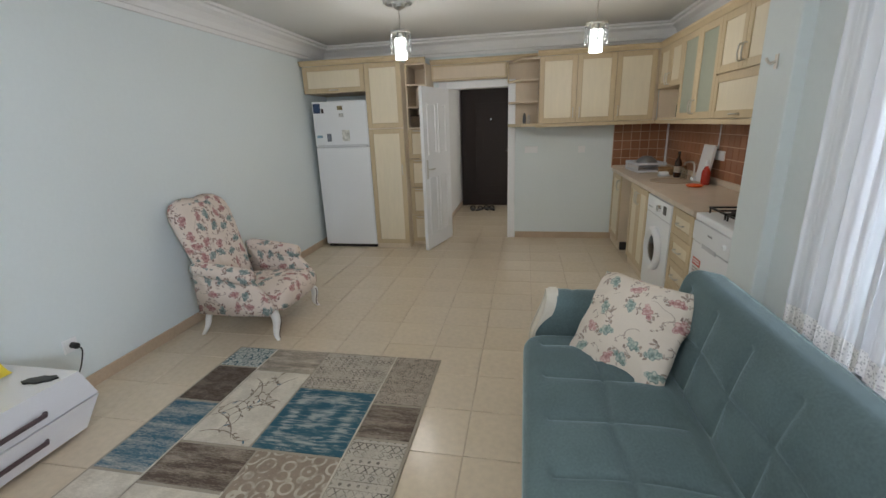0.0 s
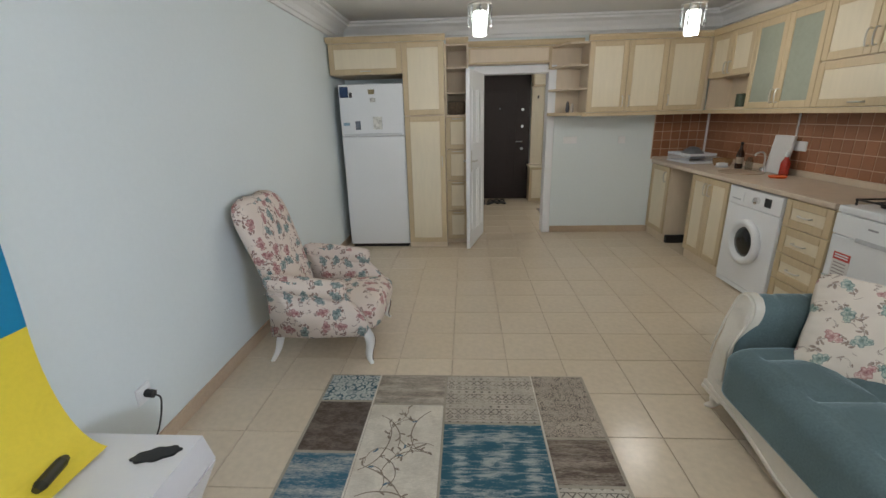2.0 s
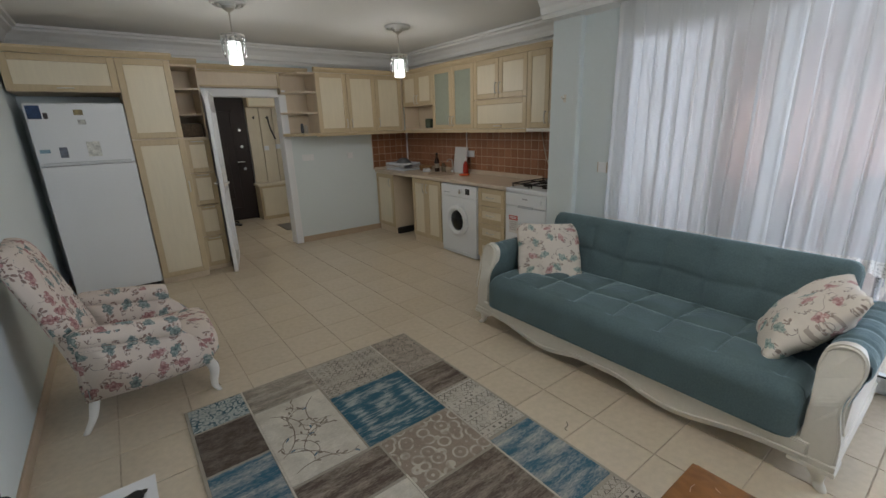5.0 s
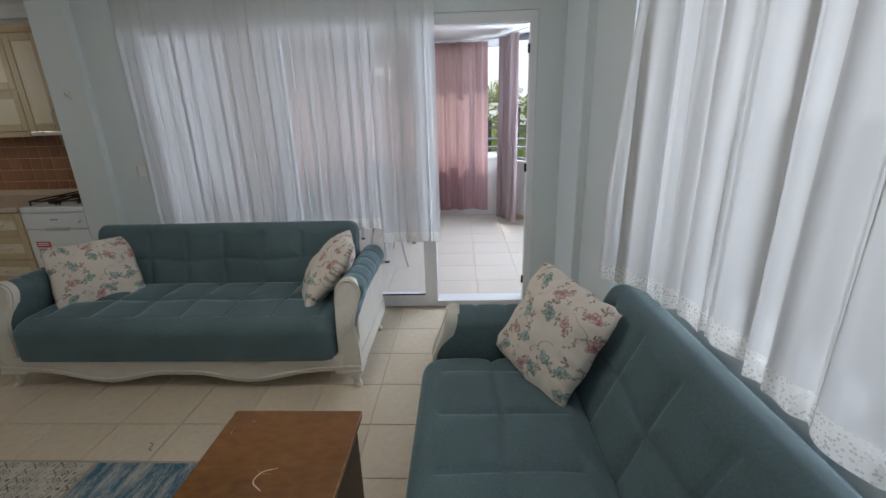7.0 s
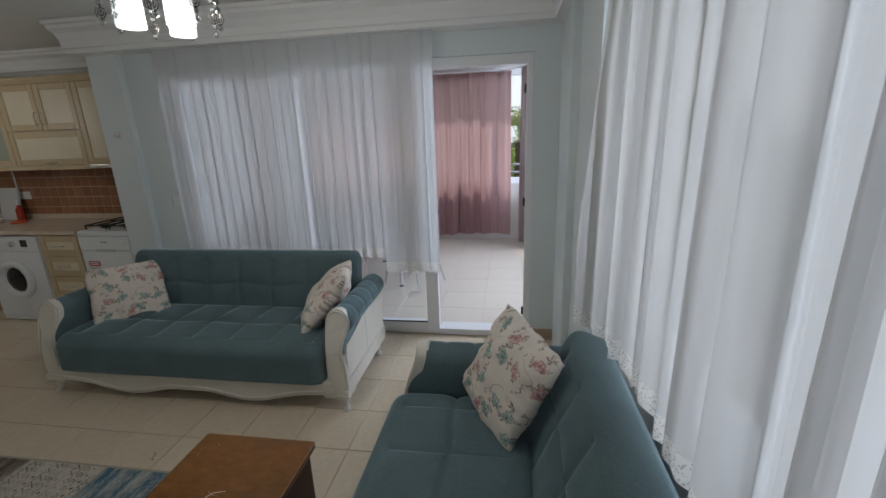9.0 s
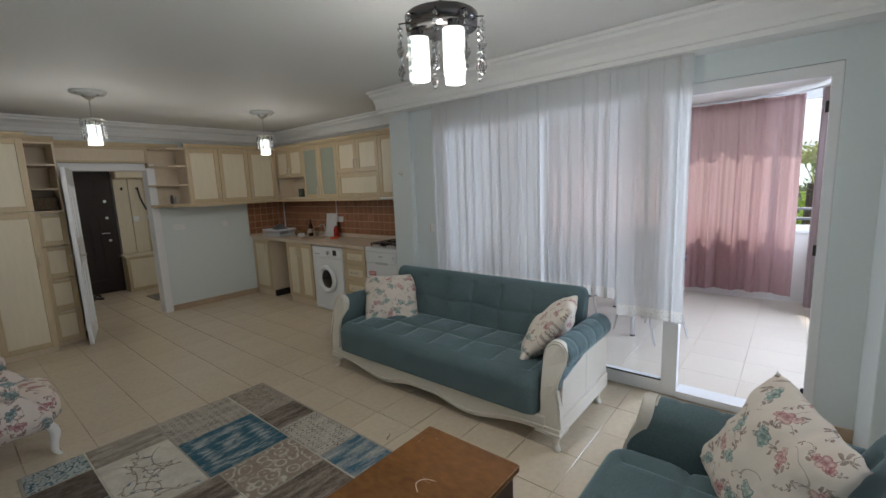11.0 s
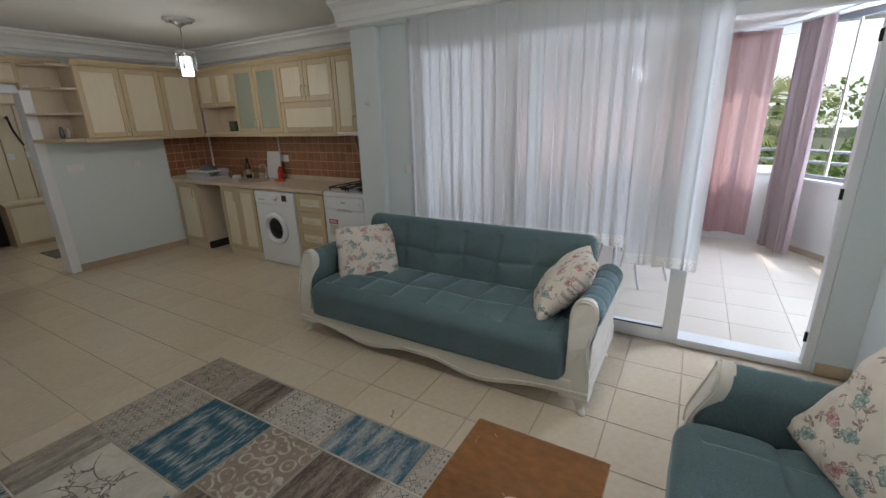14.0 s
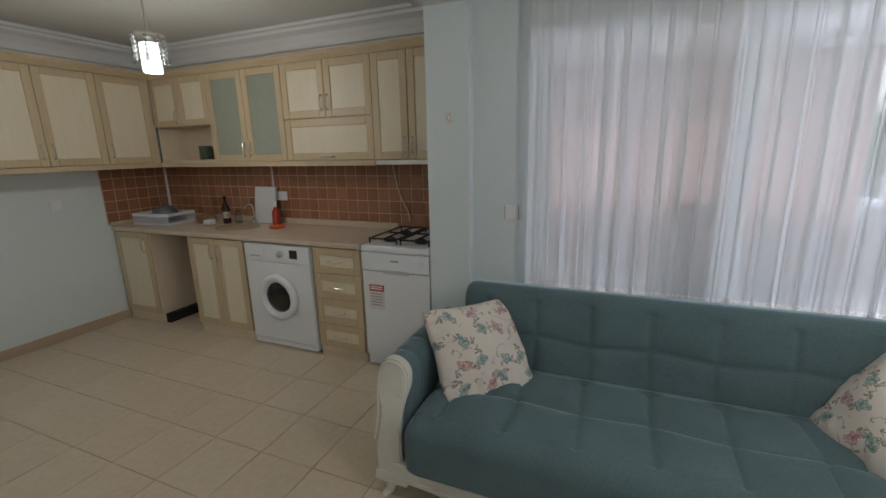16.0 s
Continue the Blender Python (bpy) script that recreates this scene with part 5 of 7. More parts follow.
def armchair(m):
    c = thing("armchair", "cream floral upholstered armchair with white curved legs", "armchair", m)
    rs = []
    for y, a, b, z in ((-0.055, 0.20, 0.035, 0.285), (-0.045, 0.26, 0.07, 0.28), (-0.015, 0.295, 0.092, 0.278), (0.05, 0.30, 0.10, 0.28), (0.25, 0.285, 0.10, 0.275), (0.45, 0.27, 0.095, 0.265), (0.62, 0.26, 0.08, 0.25)):
        rs.append([(x, y, z + q) for x, q in ring_se(a, b, 0.62)])
    part("seat", loft(rs), M_FLORAL, c, "plump floral seat", True)
    rs = []
    for z, y, a, b in ((0.22, 0.56, 0.24, 0.06), (0.35, 0.565, 0.255, 0.085), (0.50, 0.60, 0.255, 0.085), (0.65, 0.64, 0.27, 0.08), (0.80, 0.685, 0.29, 0.075), (0.90, 0.715, 0.298, 0.07), (0.955, 0.730, 0.285, 0.064), (0.990, 0.740, 0.26, 0.052), (1.012, 0.746, 0.205, 0.032)):
        rs.append([(x, y + q * (1 - (0.16 * math.exp(-((abs(x) - 0.085) / 0.02) ** 2) if q < 0 and z < 1.0 else 0)), z - 0.03 * (x / 0.3) ** 2 - 0.018 * math.exp(-(x / 0.07) ** 2) * (z > 0.95) + 0.25 * q) for x, q in ring_se(a, b, 0.65, 96)])
    bm = loft(rs)
    part("backrest", bm, M_FLORAL, c, "tall floral backrest rounded at the top", True)
    for sd in (-1, 1):
        prof = smoothed([(0.03, 0.20, 0), (0.0, 0.26, 0), (0.05, 0.35, 0), (0.13, 0.44, 0), (0.17, 0.50, 0), (0.38, 0.525, 0), (0.585, 0.545, 0)], 4)
        out = [(p[0], p[1]) for p in prof] + [(0.60, 0.195), (0.35, 0.185)]
        part("arm_panel", prism(out, "x", min(sd * 0.275, sd * 0.365), max(sd * 0.275, sd * 0.365), 0.018), M_FLORAL, c, "floral side panel", True)
        rs = []
        for y, r, z in ((0.125, 0.02, 0.478), (0.13, 0.045, 0.48), (0.15, 0.056, 0.485), (0.22, 0.058, 0.495), (0.40, 0.056, 0.52), (0.56, 0.05, 0.540), (0.60, 0.03, 0.545)):
            rs.append([(sd * 0.325 + x, y, z + q) for x, q in ring_se(r * 1.1, r, 0.9, 20)])
        part("arm_roll", loft(rs), M_FLORAL, c, "rolled floral arm top", True)
        part("piping", tube([(sd * 0.368, 0.14 + 0.45 * k / 10, 0.435 + 0.05 * k / 10) for k in range(11)], 0.004, 6), M_FLORAL, c)
        fl = smoothed([(sd * 0.27, 0.045, 0.21), (sd * 0.292, 0.012, 0.165), (sd * 0.298, 0.008, 0.12), (sd * 0.300, 0.018, 0.07), (sd * 0.306, 0.018, 0.03), (sd * 0.318, 0.0, 0.0)], 5)
        part("front_leg", loft([[(p[0] + (0.036 - 0.0009 * k) * math.cos(a), p[1] + (0.036 - 0.0009 * k) * math.sin(a), p[2]) for a in [math.pi * q / 7 for q in range(14)]] for k, p in enumerate(fl)]), M_LEGWHITE, c, "white cabriole leg with a thin dark line", True)
        part("leg_line", tube([(p[0] - sd * 0.012, p[1] - 0.034 + 0.0009 * i, p[2]) for i, p in enumerate(fl)][4:-2], 0.004, 5), M_BROWNDARK, c)
        bl = smoothed([(sd * 0.27, 0.56, 0.22), (sd * 0.285, 0.58, 0.14), (sd * 0.29, 0.60, 0.07), (sd * 0.30, 0.64, 0.0)], 5)
        part("back_leg", loft([[(p[0] + (0.028 - 0.0008 * k) * math.cos(a), p[1] + (0.028 - 0.0008 * k) * math.sin(a), p[2]) for a in [math.pi * q / 6 for q in range(12)]] for k, p in enumerate(bl)]), M_LEGWHITE, c, "", True)
    return c


armchair(pose(-1.605, 3.115, 0, 0, 0, 90))


# rug of sewn patches
def rug_mat(name, dark, light, scale, stretch, lo, hi, fine=150):
    dark, light = tuple(1.2 * c for c in dark), tuple(1.22 * c for c in light)
    m = mat(name, light, 0.95, var=0.14, scale=12, fine=fine, bump=0.5, bscale=400, spec=0.1)
    n, l, p = graph(m)
    base = p.inputs["Base Color"].links[0].from_socket
    tc, mp, a, b = n.new("ShaderNodeTexCoord"), n.new("ShaderNodeMapping"), n.new("ShaderNodeTexNoise"), n.new("ShaderNodeTexNoise")
    mp.inputs["Scale"].default_value = stretch
    a.inputs["Scale"].default_value, a.inputs["Detail"].default_value, a.inputs["Roughness"].default_value = scale, 8, 0.7
    l.new(tc.outputs["Object"], mp.inputs["Vector"]), l.new(mp.outputs[0], a.inputs["Vector"])
    r = n.new("ShaderNodeMapRange")
    r.inputs["From Min"].default_value, r.inputs["From Max"].default_value = lo, hi
    weave, wmap, blend = n.new("ShaderNodeTexNoise"), n.new("ShaderNodeMapping"), n.new("ShaderNodeMath")
    wmap.inputs["Scale"].default_value = (0.45, 1.8, 1)
    weave.inputs["Scale"].default_value, weave.inputs["Detail"].default_value = 130, 3
    l.new(tc.outputs["Object"], wmap.inputs["Vector"]), l.new(wmap.outputs[0], weave.inputs["Vector"])
    blend.operation = "MULTIPLY_ADD"
    blend.inputs[1].default_value = 0.42
    l.new(weave.outputs["Fac"], blend.inputs[0]), l.new(a.outputs["Fac"], blend.inputs[2])
    r.inputs["From Min"].default_value, r.inputs["From Max"].default_value = lo + 0.20, hi + 0.24
    l.new(blend.outputs[0], r.inputs["Value"])
    l.new(mix_node(n, l, r.outputs[0], dark, base), p.inputs["Base Color"])
    return m


def lace_mat(name, ground, ink, scale, cut, kind="F1"):
    ground, ink = tuple(1.2 * c for c in ground), tuple(1.15 * c for c in ink)
    m = mat(name, ground, 0.95, var=0.16, scale=10, fine=120, bump=0.5, bscale=400, spec=0.1)
    n, l, p = graph(m)
    base = p.inputs["Base Color"].links[0].from_socket
    tc, v, nz, wv = n.new("ShaderNodeTexCoord"), n.new("ShaderNodeTexVoronoi"), n.new("ShaderNodeTexNoise"), n.new("ShaderNodeMath")
    v.inputs["Scale"].default_value, v.inputs["Randomness"].default_value = scale, 1.0
    nz.inputs["Scale"].default_value = 25
    l.new(tc.outputs["Object"], v.inputs["Vector"]), l.new(tc.outputs["Object"], nz.inputs["Vector"])
    wv.operation = "MULTIPLY_ADD"
    wv.inputs[1].default_value = 14.0
    l.new(v.outputs["Distance"], wv.inputs[0]), l.new(nz.outputs["Fac"], wv.inputs[2])
    s = n.new("ShaderNodeMath")
    s.operation = "SINE"
    l.new(wv.outputs[0], s.inputs[0])
    r = n.new("ShaderNodeMapRange")
    r.inputs["From Min"].default_value, r.inputs["From Max"].default_value = cut, cut + 0.3
    l.new(s.outputs[0], r.inputs["Value"])
    wear = n.new("ShaderNodeMapRange")
    wear.inputs["From Min"].default_value, wear.inputs["From Max"].default_value = 0.3, 0.6
    l.new(nz.outputs["Fac"], wear.inputs["Value"])
    k = n.new("ShaderNodeMath")
    k.operation = "MULTIPLY"
    l.new(r.outputs[0], k.inputs[0]), l.new(wear.outputs[0], k.inputs[1])
    l.new(mix_node(n, l, k.outputs[0], base, ink), p.inputs["Base Color"])
    return m


def motif_mat(name, ground, ink, fx, fy, wear=0.5, middle=None):
    """Woven rows of small motifs (rings, dots, lozenges and bars), worn away in places."""
    ground, ink = tuple(1.2 * c for c in ground), tuple(1.15 * c for c in ink)
    m = mat(name, ground, 0.95, var=0.20, scale=10, fine=160, bump=0.5, bscale=400, spec=0.1)
    n, l, p = graph(m)
    base = p.inputs["Base Color"].links[0].from_socket

    def calc(op, a, b=None, c=None):
        q = n.new("ShaderNodeMath")
        q.operation = op
        for sock, v in zip(q.inputs, (a, b, c)):
            if isinstance(v, (int, float)):
                sock.default_value = v
            elif v is not None:
                l.new(v, sock)
        return q.outputs[0]

    def noise_tex(scale, stretch, detail):
        mp, t = n.new("ShaderNodeMapping"), n.new("ShaderNodeTexNoise")
        mp.inputs["Scale"].default_value = stretch
        t.inputs["Scale"].default_value, t.inputs["Detail"].default_value = scale, detail
        l.new(tc.outputs["Object"], mp.inputs["Vector"]), l.new(mp.outputs[0], t.inputs["Vector"])
        return t.outputs["Fac"]

    tc, sep = n.new("ShaderNodeTexCoord"), n.new("ShaderNodeSeparateXYZ")
    l.new(tc.outputs["Object"], sep.inputs[0])
    fine = noise_tex(260, (0.5, 1.6, 1), 2)
    soft = noise_tex(11, (0.8, 1.5, 1), 4)
    if middle:
        # frames one inside another round the patch's middle
        cx, cy, hx, hy = middle
        dx = calc("MULTIPLY", calc("ABSOLUTE", calc("SUBTRACT", sep.outputs[0], cx)), 1 / hx)
        dy = calc("MULTIPLY", calc("ABSOLUTE", calc("SUBTRACT", sep.outputs[1], cy)), 1 / hy)
        ring = calc("MULTIPLY_ADD", soft, 0.10, calc("MAXIMUM", dx, dy))
        shape = calc("MULTIPLY_ADD", calc("SINE", calc("MULTIPLY_ADD", ring, 13.0, -1.2)), 0.5, 0.5)
        streak = noise_tex(48, (0.30, 1.9, 1), 7)
        amount = calc("ADD", calc("ADD", calc("MULTIPLY", shape, 0.55), calc("MULTIPLY", calc("SUBTRACT", streak, 0.5), 2.9)), calc("MULTIPLY", calc("SUBTRACT", soft, 0.5), 1.4))
        amount = calc("ADD", amount, calc("MULTIPLY", calc("SUBTRACT", fine, 0.5), 1.6))
        r = n.new("ShaderNodeMapRange")
        r.inputs["From Min"].default_value, r.inputs["From Max"].default_value = 0.12, 0.78
        l.new(amount, r.inputs["Value"])
        l.new(mix_node(n, l, r.outputs[0], ink, base), p.inputs["Base Color"])
        return m
    u, v = calc("MULTIPLY", sep.outputs[0], fx), calc("MULTIPLY", sep.outputs[1], fy)
    row = calc("MODULO", calc("FLOOR", calc("ADD", v, 400.0)), 3.0)
    a, b = calc("ABSOLUTE", calc("SUBTRACT", calc("FRACT", calc("ADD", u, 400.0)), 0.5)), calc("ABSOLUTE", calc("SUBTRACT", calc("FRACT", calc("ADD", v, 400.0)), 0.5))
    loz = calc("ADD", a, b)
    dot = calc("LESS_THAN", calc("ADD", calc("MULTIPLY", a, a), calc("MULTIPLY", b, b)), 0.035)
    ring = calc("MULTIPLY", calc("GREATER_THAN", loz, 0.26), calc("LESS_THAN", loz, 0.42))
    heart = calc("LESS_THAN", loz, 0.11)
    tooth = calc("LESS_THAN", calc("ABSOLUTE", calc("SUBTRACT", calc("MULTIPLY", a, 1.2), b)), 0.10)
    is0, is1, is2 = (calc("COMPARE", row, float(k), 0.5) for k in range(3))
    shape = calc("ADD", calc("ADD", calc("MULTIPLY", is0, dot), calc("MULTIPLY", is1, calc("MAXIMUM", ring, heart))), calc("MULTIPLY", is2, tooth))
    edge = calc("GREATER_THAN", b, 0.455)
    shape = calc("MAXIMUM", shape, edge)
    keep = n.new("ShaderNodeMapRange")
    keep.inputs["From Min"].default_value, keep.inputs["From Max"].default_value = wear - 0.10, wear + 0.10
    l.new(calc("MULTIPLY_ADD", calc("SUBTRACT", fine, 0.5), 0.8, soft), keep.inputs["Value"])
    l.new(mix_node(n, l, calc("MULTIPLY", calc("MULTIPLY", shape, keep.outputs[0]), 0.9), base, ink), p.inputs["Base Color"])
    return m


R_BROWN = rug_mat("rug_brown", (0.10, 0.075, 0.06), (0.27, 0.23, 0.19), 9, (0.5, 3, 1), 0.42, 0.62)
R_DBROWN = rug_mat("rug_dark_brown", (0.075, 0.057, 0.046), (0.16, 0.13, 0.108), 14, (1, 1.5, 1), 0.4, 0.66)
R_BLUE = rug_mat("rug_blue", (0.045, 0.115, 0.165), (0.38, 0.37, 0.34), 6, (0.5, 2.6, 1), 0.42, 0.64)
R_BLUE2 = motif_mat("rug_deep_blue", (0.32, 0.34, 0.33), (0.036, 0.105, 0.145), 1, 1, middle=(-0.895, 2.0, 0.24, 0.25))
R_TAUPE = rug_mat("rug_taupe", (0.20, 0.175, 0.145), (0.40, 0.35, 0.29), 8, (0.6, 2.4, 1), 0.38, 0.62)
R_CREAM = rug_mat("rug_cream", (0.42, 0.38, 0.32), (0.56, 0.52, 0.45), 7, (1, 1, 1), 0.30, 0.58)
R_ORN = motif_mat("rug_ornament", (0.39, 0.35, 0.295), (0.10, 0.085, 0.075), 24, 25, 0.46)
R_ORN2 = lace_mat("rug_paisley", (0.26, 0.21, 0.17), (0.48, 0.44, 0.37), 15, 0.35)
R_ORN3 = motif_mat("rug_dots", (0.43, 0.395, 0.34), (0.09, 0.08, 0.075), 24, 22, 0.45)
R_ORN4 = lace_mat("rug_small_ornament", (0.36, 0.31, 0.255), (0.13, 0.11, 0.095), 60, 0.1)
R_ORNB = lace_mat("rug_blue_lace", (0.36, 0.38, 0.36), (0.05, 0.10, 0.125), 26, 0.0)
R_EDGE = mat("rug_binding", (0.36, 0.32, 0.26), 0.95, var=0.15, fine=120, bump=0.4)
R_INKB = mat("rug_blue_yarn", (0.10, 0.165, 0.215), 0.95, var=0.35, scale=30, fine=150)
rug = thing("rug", "patchwork rug in blue, brown and cream squares", "rug", pose(0, 0, 0.001))
part("backing", boxes((-1.815, -0.36, 0.45, 2.66, 0, 0.008), bevel=0.003), R_EDGE, rug)
XA, XB, XC, XD, XE = -1.805, -1.517, -1.135, -0.655, -0.37
XC2 = -1.085
PATCHES = [(XA, XB, 2.42, 2.65, R_ORNB), (XA, XB, 2.06, 2.41, R_DBROWN), (XA, XB, 1.54, 2.05, R_BLUE), (XA, XB, 1.02, 1.53, R_CREAM), (XA, XB, 0.46, 1.01, R_ORN4),
           (XB, XC, 2.40, 2.65, R_TAUPE), (XB, XC, 1.757, 2.39, R_CREAM), (XB, XC2, 1.50, 1.747, R_BROWN), (XB, XC2, 1.06, 1.49, R_CREAM), (XB, XC2, 0.80, 1.05, R_BLUE), (XB, XC2, 0.46, 0.79, R_ORN2),
           (XC, XD, 2.26, 2.65, R_ORN), (XC, XD, 1.757, 2.25, R_BLUE2), (XC2, XD, 1.39, 1.747, R_ORN2), (XC2, XD, 1.01, 1.38, R_BROWN), (XC2, XD, 0.46, 1.00, R_ORN3),
           (XD, XE, 2.17, 2.65, R_ORN4), (XD, XE, 1.90, 2.16, R_BROWN), (XD, XE, 1.43, 1.89, R_ORN3), (XD, XE, 0.93, 1.42, R_BLUE), (XD, XE, 0.46, 0.92, R_ORN)]
for x0, x1, y0, y1, pm in PATCHES:
    part("patch", boxes((x0 + 0.006, x1 - 0.006, y0 + 0.004, y1 - 0.004, 0.006, 0.012), bevel=0.002, seg=1), pm, rug)


def flat_line(pts, w, z=0.0125):
    """A thin woven line lying flat along plan points."""
    bm = bmesh.new()
    ps = smoothed([(x, y, z) for x, y in pts], 6)
    prev = None
    for i, p in enumerate(ps):
        q, r = Vector(ps[max(i - 1, 0)]), Vector(ps[min(i + 1, len(ps) - 1)])
        d = (r - q).normalized()
        s = Vector((-d.y, d.x, 0)) * w * (0.6 + 0.4 * math.sin(math.pi * i / (len(ps) - 1)))
        cur = (bm.verts.new(Vector(p) + s), bm.verts.new(Vector(p) - s))
        if prev:
            bm.faces.new((prev[0], cur[0], cur[1], prev[1]))
        prev = cur
    return bm


R_VINE = mat("rug_vine_taupe", (0.23, 0.185, 0.145), 0.95, var=0.3, scale=30, fine=150)
vine_rnd = random.Random(12)


def vine(x, y, heading, length, bend, depth):
    """A curving twig with side shoots and narrow leaves, kept inside its patch."""
    pts, a = [(x, y)], heading
    for q in range(6):
        a += bend / 6 + vine_rnd.uniform(-0.12, 0.12)
        x, y = x + math.cos(a) * length / 6, y + math.sin(a) * length / 6
        if not (XB + 0.03 < x < XC - 0.03 and 1.79 < y < 2.36):
            break
        pts.append((x, y))
        if q % 2 == depth % 2:
            t = a + vine_rnd.choice((-1, 1)) * vine_rnd.uniform(0.6, 1.0)
            r = vine_rnd.uniform(0.022, 0.034)
            part("vine_leaf", flat_line([(x, y), (x + 0.5 * r * math.cos(t + 0.2), y + 0.5 * r * math.sin(t + 0.2)), (x + r * math.cos(t), y + r * math.sin(t))], 0.0050, 0.0129), R_INKB if vine_rnd.random() < 0.15 else R_VINE, rug)
        if depth and q in (1, 3):
            vine(x, y, a - math.copysign(0.9, bend) * (1 if q == 1 else -0.8), length * 0.62, -bend * 1.3, depth - 1)
    if len(pts) > 1:
        part("vine", flat_line(pts, 0.0030 if depth else 0.0022), R_VINE, rug)


vine(-1.27, 1.80, 1.9, 0.55, 1.7, 2)
vine(-1.20, 1.80, 1.3, 0.50, -0.9, 1)
vine(-1.49, 1.95, 0.3, 0.34, 1.6, 1)
vine(-1.45, 2.30, -0.4, 0.26, -1.4, 1)
vine(-1.20, 2.34, 3.6, 0.30, 1.5, 1)
vine(-1.47, 1.82, 0.6, 0.30, -1.5, 1)
vine(-1.17, 2.10, 2.4, 0.22, 1.8, 0)
for k in range(10):
    a = 2 * math.pi * k / 10
    cx, cy = -1.30, 1.275
    f = lambda r, b: (cx + 1.05 * r * (1 + 0.16 * math.cos(2 * (a + b))) * math.cos(a + b), cy + 0.88 * r * math.sin(a + b))
    part("medallion_scroll", flat_line([f(0.02, 0), f(0.06, 0.25), f(0.10, 0.0), f(0.135, 0.22), f(0.115, 0.45)], 0.0085), R_INKB, rug)
    part("medallion_scroll", flat_line([f(0.04, 0.3), f(0.085, 0.5), f(0.12, 0.3)], 0.0065, 0.0128), R_INKB, rug)
    part("medallion_scroll", flat_line([f(0.13, -0.1), f(0.155, 0.02), f(0.145, 0.14)], 0.0055, 0.0129), R_INKB, rug)
for x0, y0 in ((XB, 0.46), (XC2, 0.46), (XD, 0.46)):
    part("seam", boxes((x0 - 0.004, x0 + 0.004, y0, 1.5 if x0 == XC2 else 2.65, 0.0121, 0.0135)), R_CREAM, rug)
# brown chest used as a low table
ch = thing("wooden_chest", "worn brown varnished wooden chest used as table", "chest")
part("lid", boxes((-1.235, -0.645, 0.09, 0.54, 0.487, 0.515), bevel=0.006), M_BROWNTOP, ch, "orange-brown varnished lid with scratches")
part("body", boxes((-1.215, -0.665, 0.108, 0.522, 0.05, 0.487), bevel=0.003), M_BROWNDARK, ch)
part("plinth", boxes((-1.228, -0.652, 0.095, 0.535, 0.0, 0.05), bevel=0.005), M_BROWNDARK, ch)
part("scratch", flat_line([(-0.98, 0.30), (-0.95, 0.335), (-0.915, 0.325), (-0.90, 0.285)], 0.002, 0.5155), mat("scratch_pale", (0.62, 0.45, 0.3), 0.6), ch)
M_WORN = mat("worn_varnish_edge", (0.34, 0.18, 0.08), 0.55, var=0.5, scale=40, fine=120)
for p, q in (((-1.235, 0.091), (-1.235, 0.539)), ((-1.234, 0.0905), (-0.646, 0.0905)), ((-0.6455, 0.10), (-0.6455, 0.53))):
    part("worn_edge", tube([(*p, 0.5125), (*q, 0.5125)], 0.0022, 5), M_WORN, ch)
rub = random.Random(31)
for k in range(9):
    x, y, a, L = rub.uniform(-1.20, -0.68), rub.uniform(0.13, 0.50), rub.uniform(0, 3.1), rub.uniform(0.012, 0.05)
    part("scratch", flat_line([(x, y), (x + 0.5 * L * math.cos(a + 0.2), y + 0.5 * L * math.sin(a + 0.2)), (x + L * math.cos(a), y + L * math.sin(a))], 0.0012, 0.5155), M_WORN, ch)
part("chipped_corner", boxes((-1.237, -1.205, 0.0885, 0.10, 0.489, 0.5153), bevel=0.002), mat("bare_wood", (0.42, 0.26, 0.14), 0.7, var=0.3, scale=60), ch)

# television cabinet with the banner on it
M_TVW = mat("white_gloss_lacquer", (0.80, 0.80, 0.83), 0.18, var=0.015)
M_TVH = mat("purple_brown_bar", (0.075, 0.05, 0.055), 0.4, var=0.2, scale=20)
tv = thing("tv_cabinet", "low white gloss television cabinet with slanted ends", "tv cabinet")


def slab_loft(z0, a, z1, b):
    return loft([[(a[0], a[2], z0), (a[1], a[2], z0), (a[1], a[3], z0), (a[0], a[3], z0)], [(b[0], b[2], z1), (b[1], b[2], z1), (b[1], b[3], z1), (b[0], b[3], z1)]])


RM, R0, RB = (-2.43, -1.985, 0.02, 1.79), (-2.43, -1.95, 0.12, 1.705), (-2.43, -2.06, 0.10, 1.745)
part("upper_drawer", slab_loft(0.222, RM, 0.40, R0), M_TVW, tv)
part("lower_drawer", slab_loft(0.035, RB, 0.214, RM), M_TVW, tv)
part("shadow_gap", boxes((-2.42, -2.0, 0.05, 1.76, 0.21, 0.226)), M_DARK, tv)
part("plinth", boxes((-2.40, -2.12, 0.2, 1.66, 0.0, 0.04)), M_DARK, tv)
for z, x, y1, y0 in ((0.285, -1.966, 1.535, 1.225), (0.125, -2.022, 1.54, 1.23), (0.285, -1.966, 0.60, 0.29), (0.125, -2.022, 0.60, 0.29)):
    part("bar_handle", tube([(x, y0, z), (x + 0.018, y0 + 0.01, z), (x + 0.018, y1 - 0.01, z), (x, y1, z)], 0.011, 8), M_TVH, tv, "dark bar handle")
part("raised_board", prism([(-2.22, 0.10), (-2.22, 1.15), (-2.19, 1.27), (-1.98, 1.24), (-1.95, 1.20), (-1.95, 0.10)], "z", 0.445, 0.463, 0.004), M_TVW, tv, "raised white slab")
for y in (0.30, 0.98):
    part("board_support", boxes((-2.15, -1.97, y, y + 0.12, 0.40, 0.445)), M_TVW, tv)
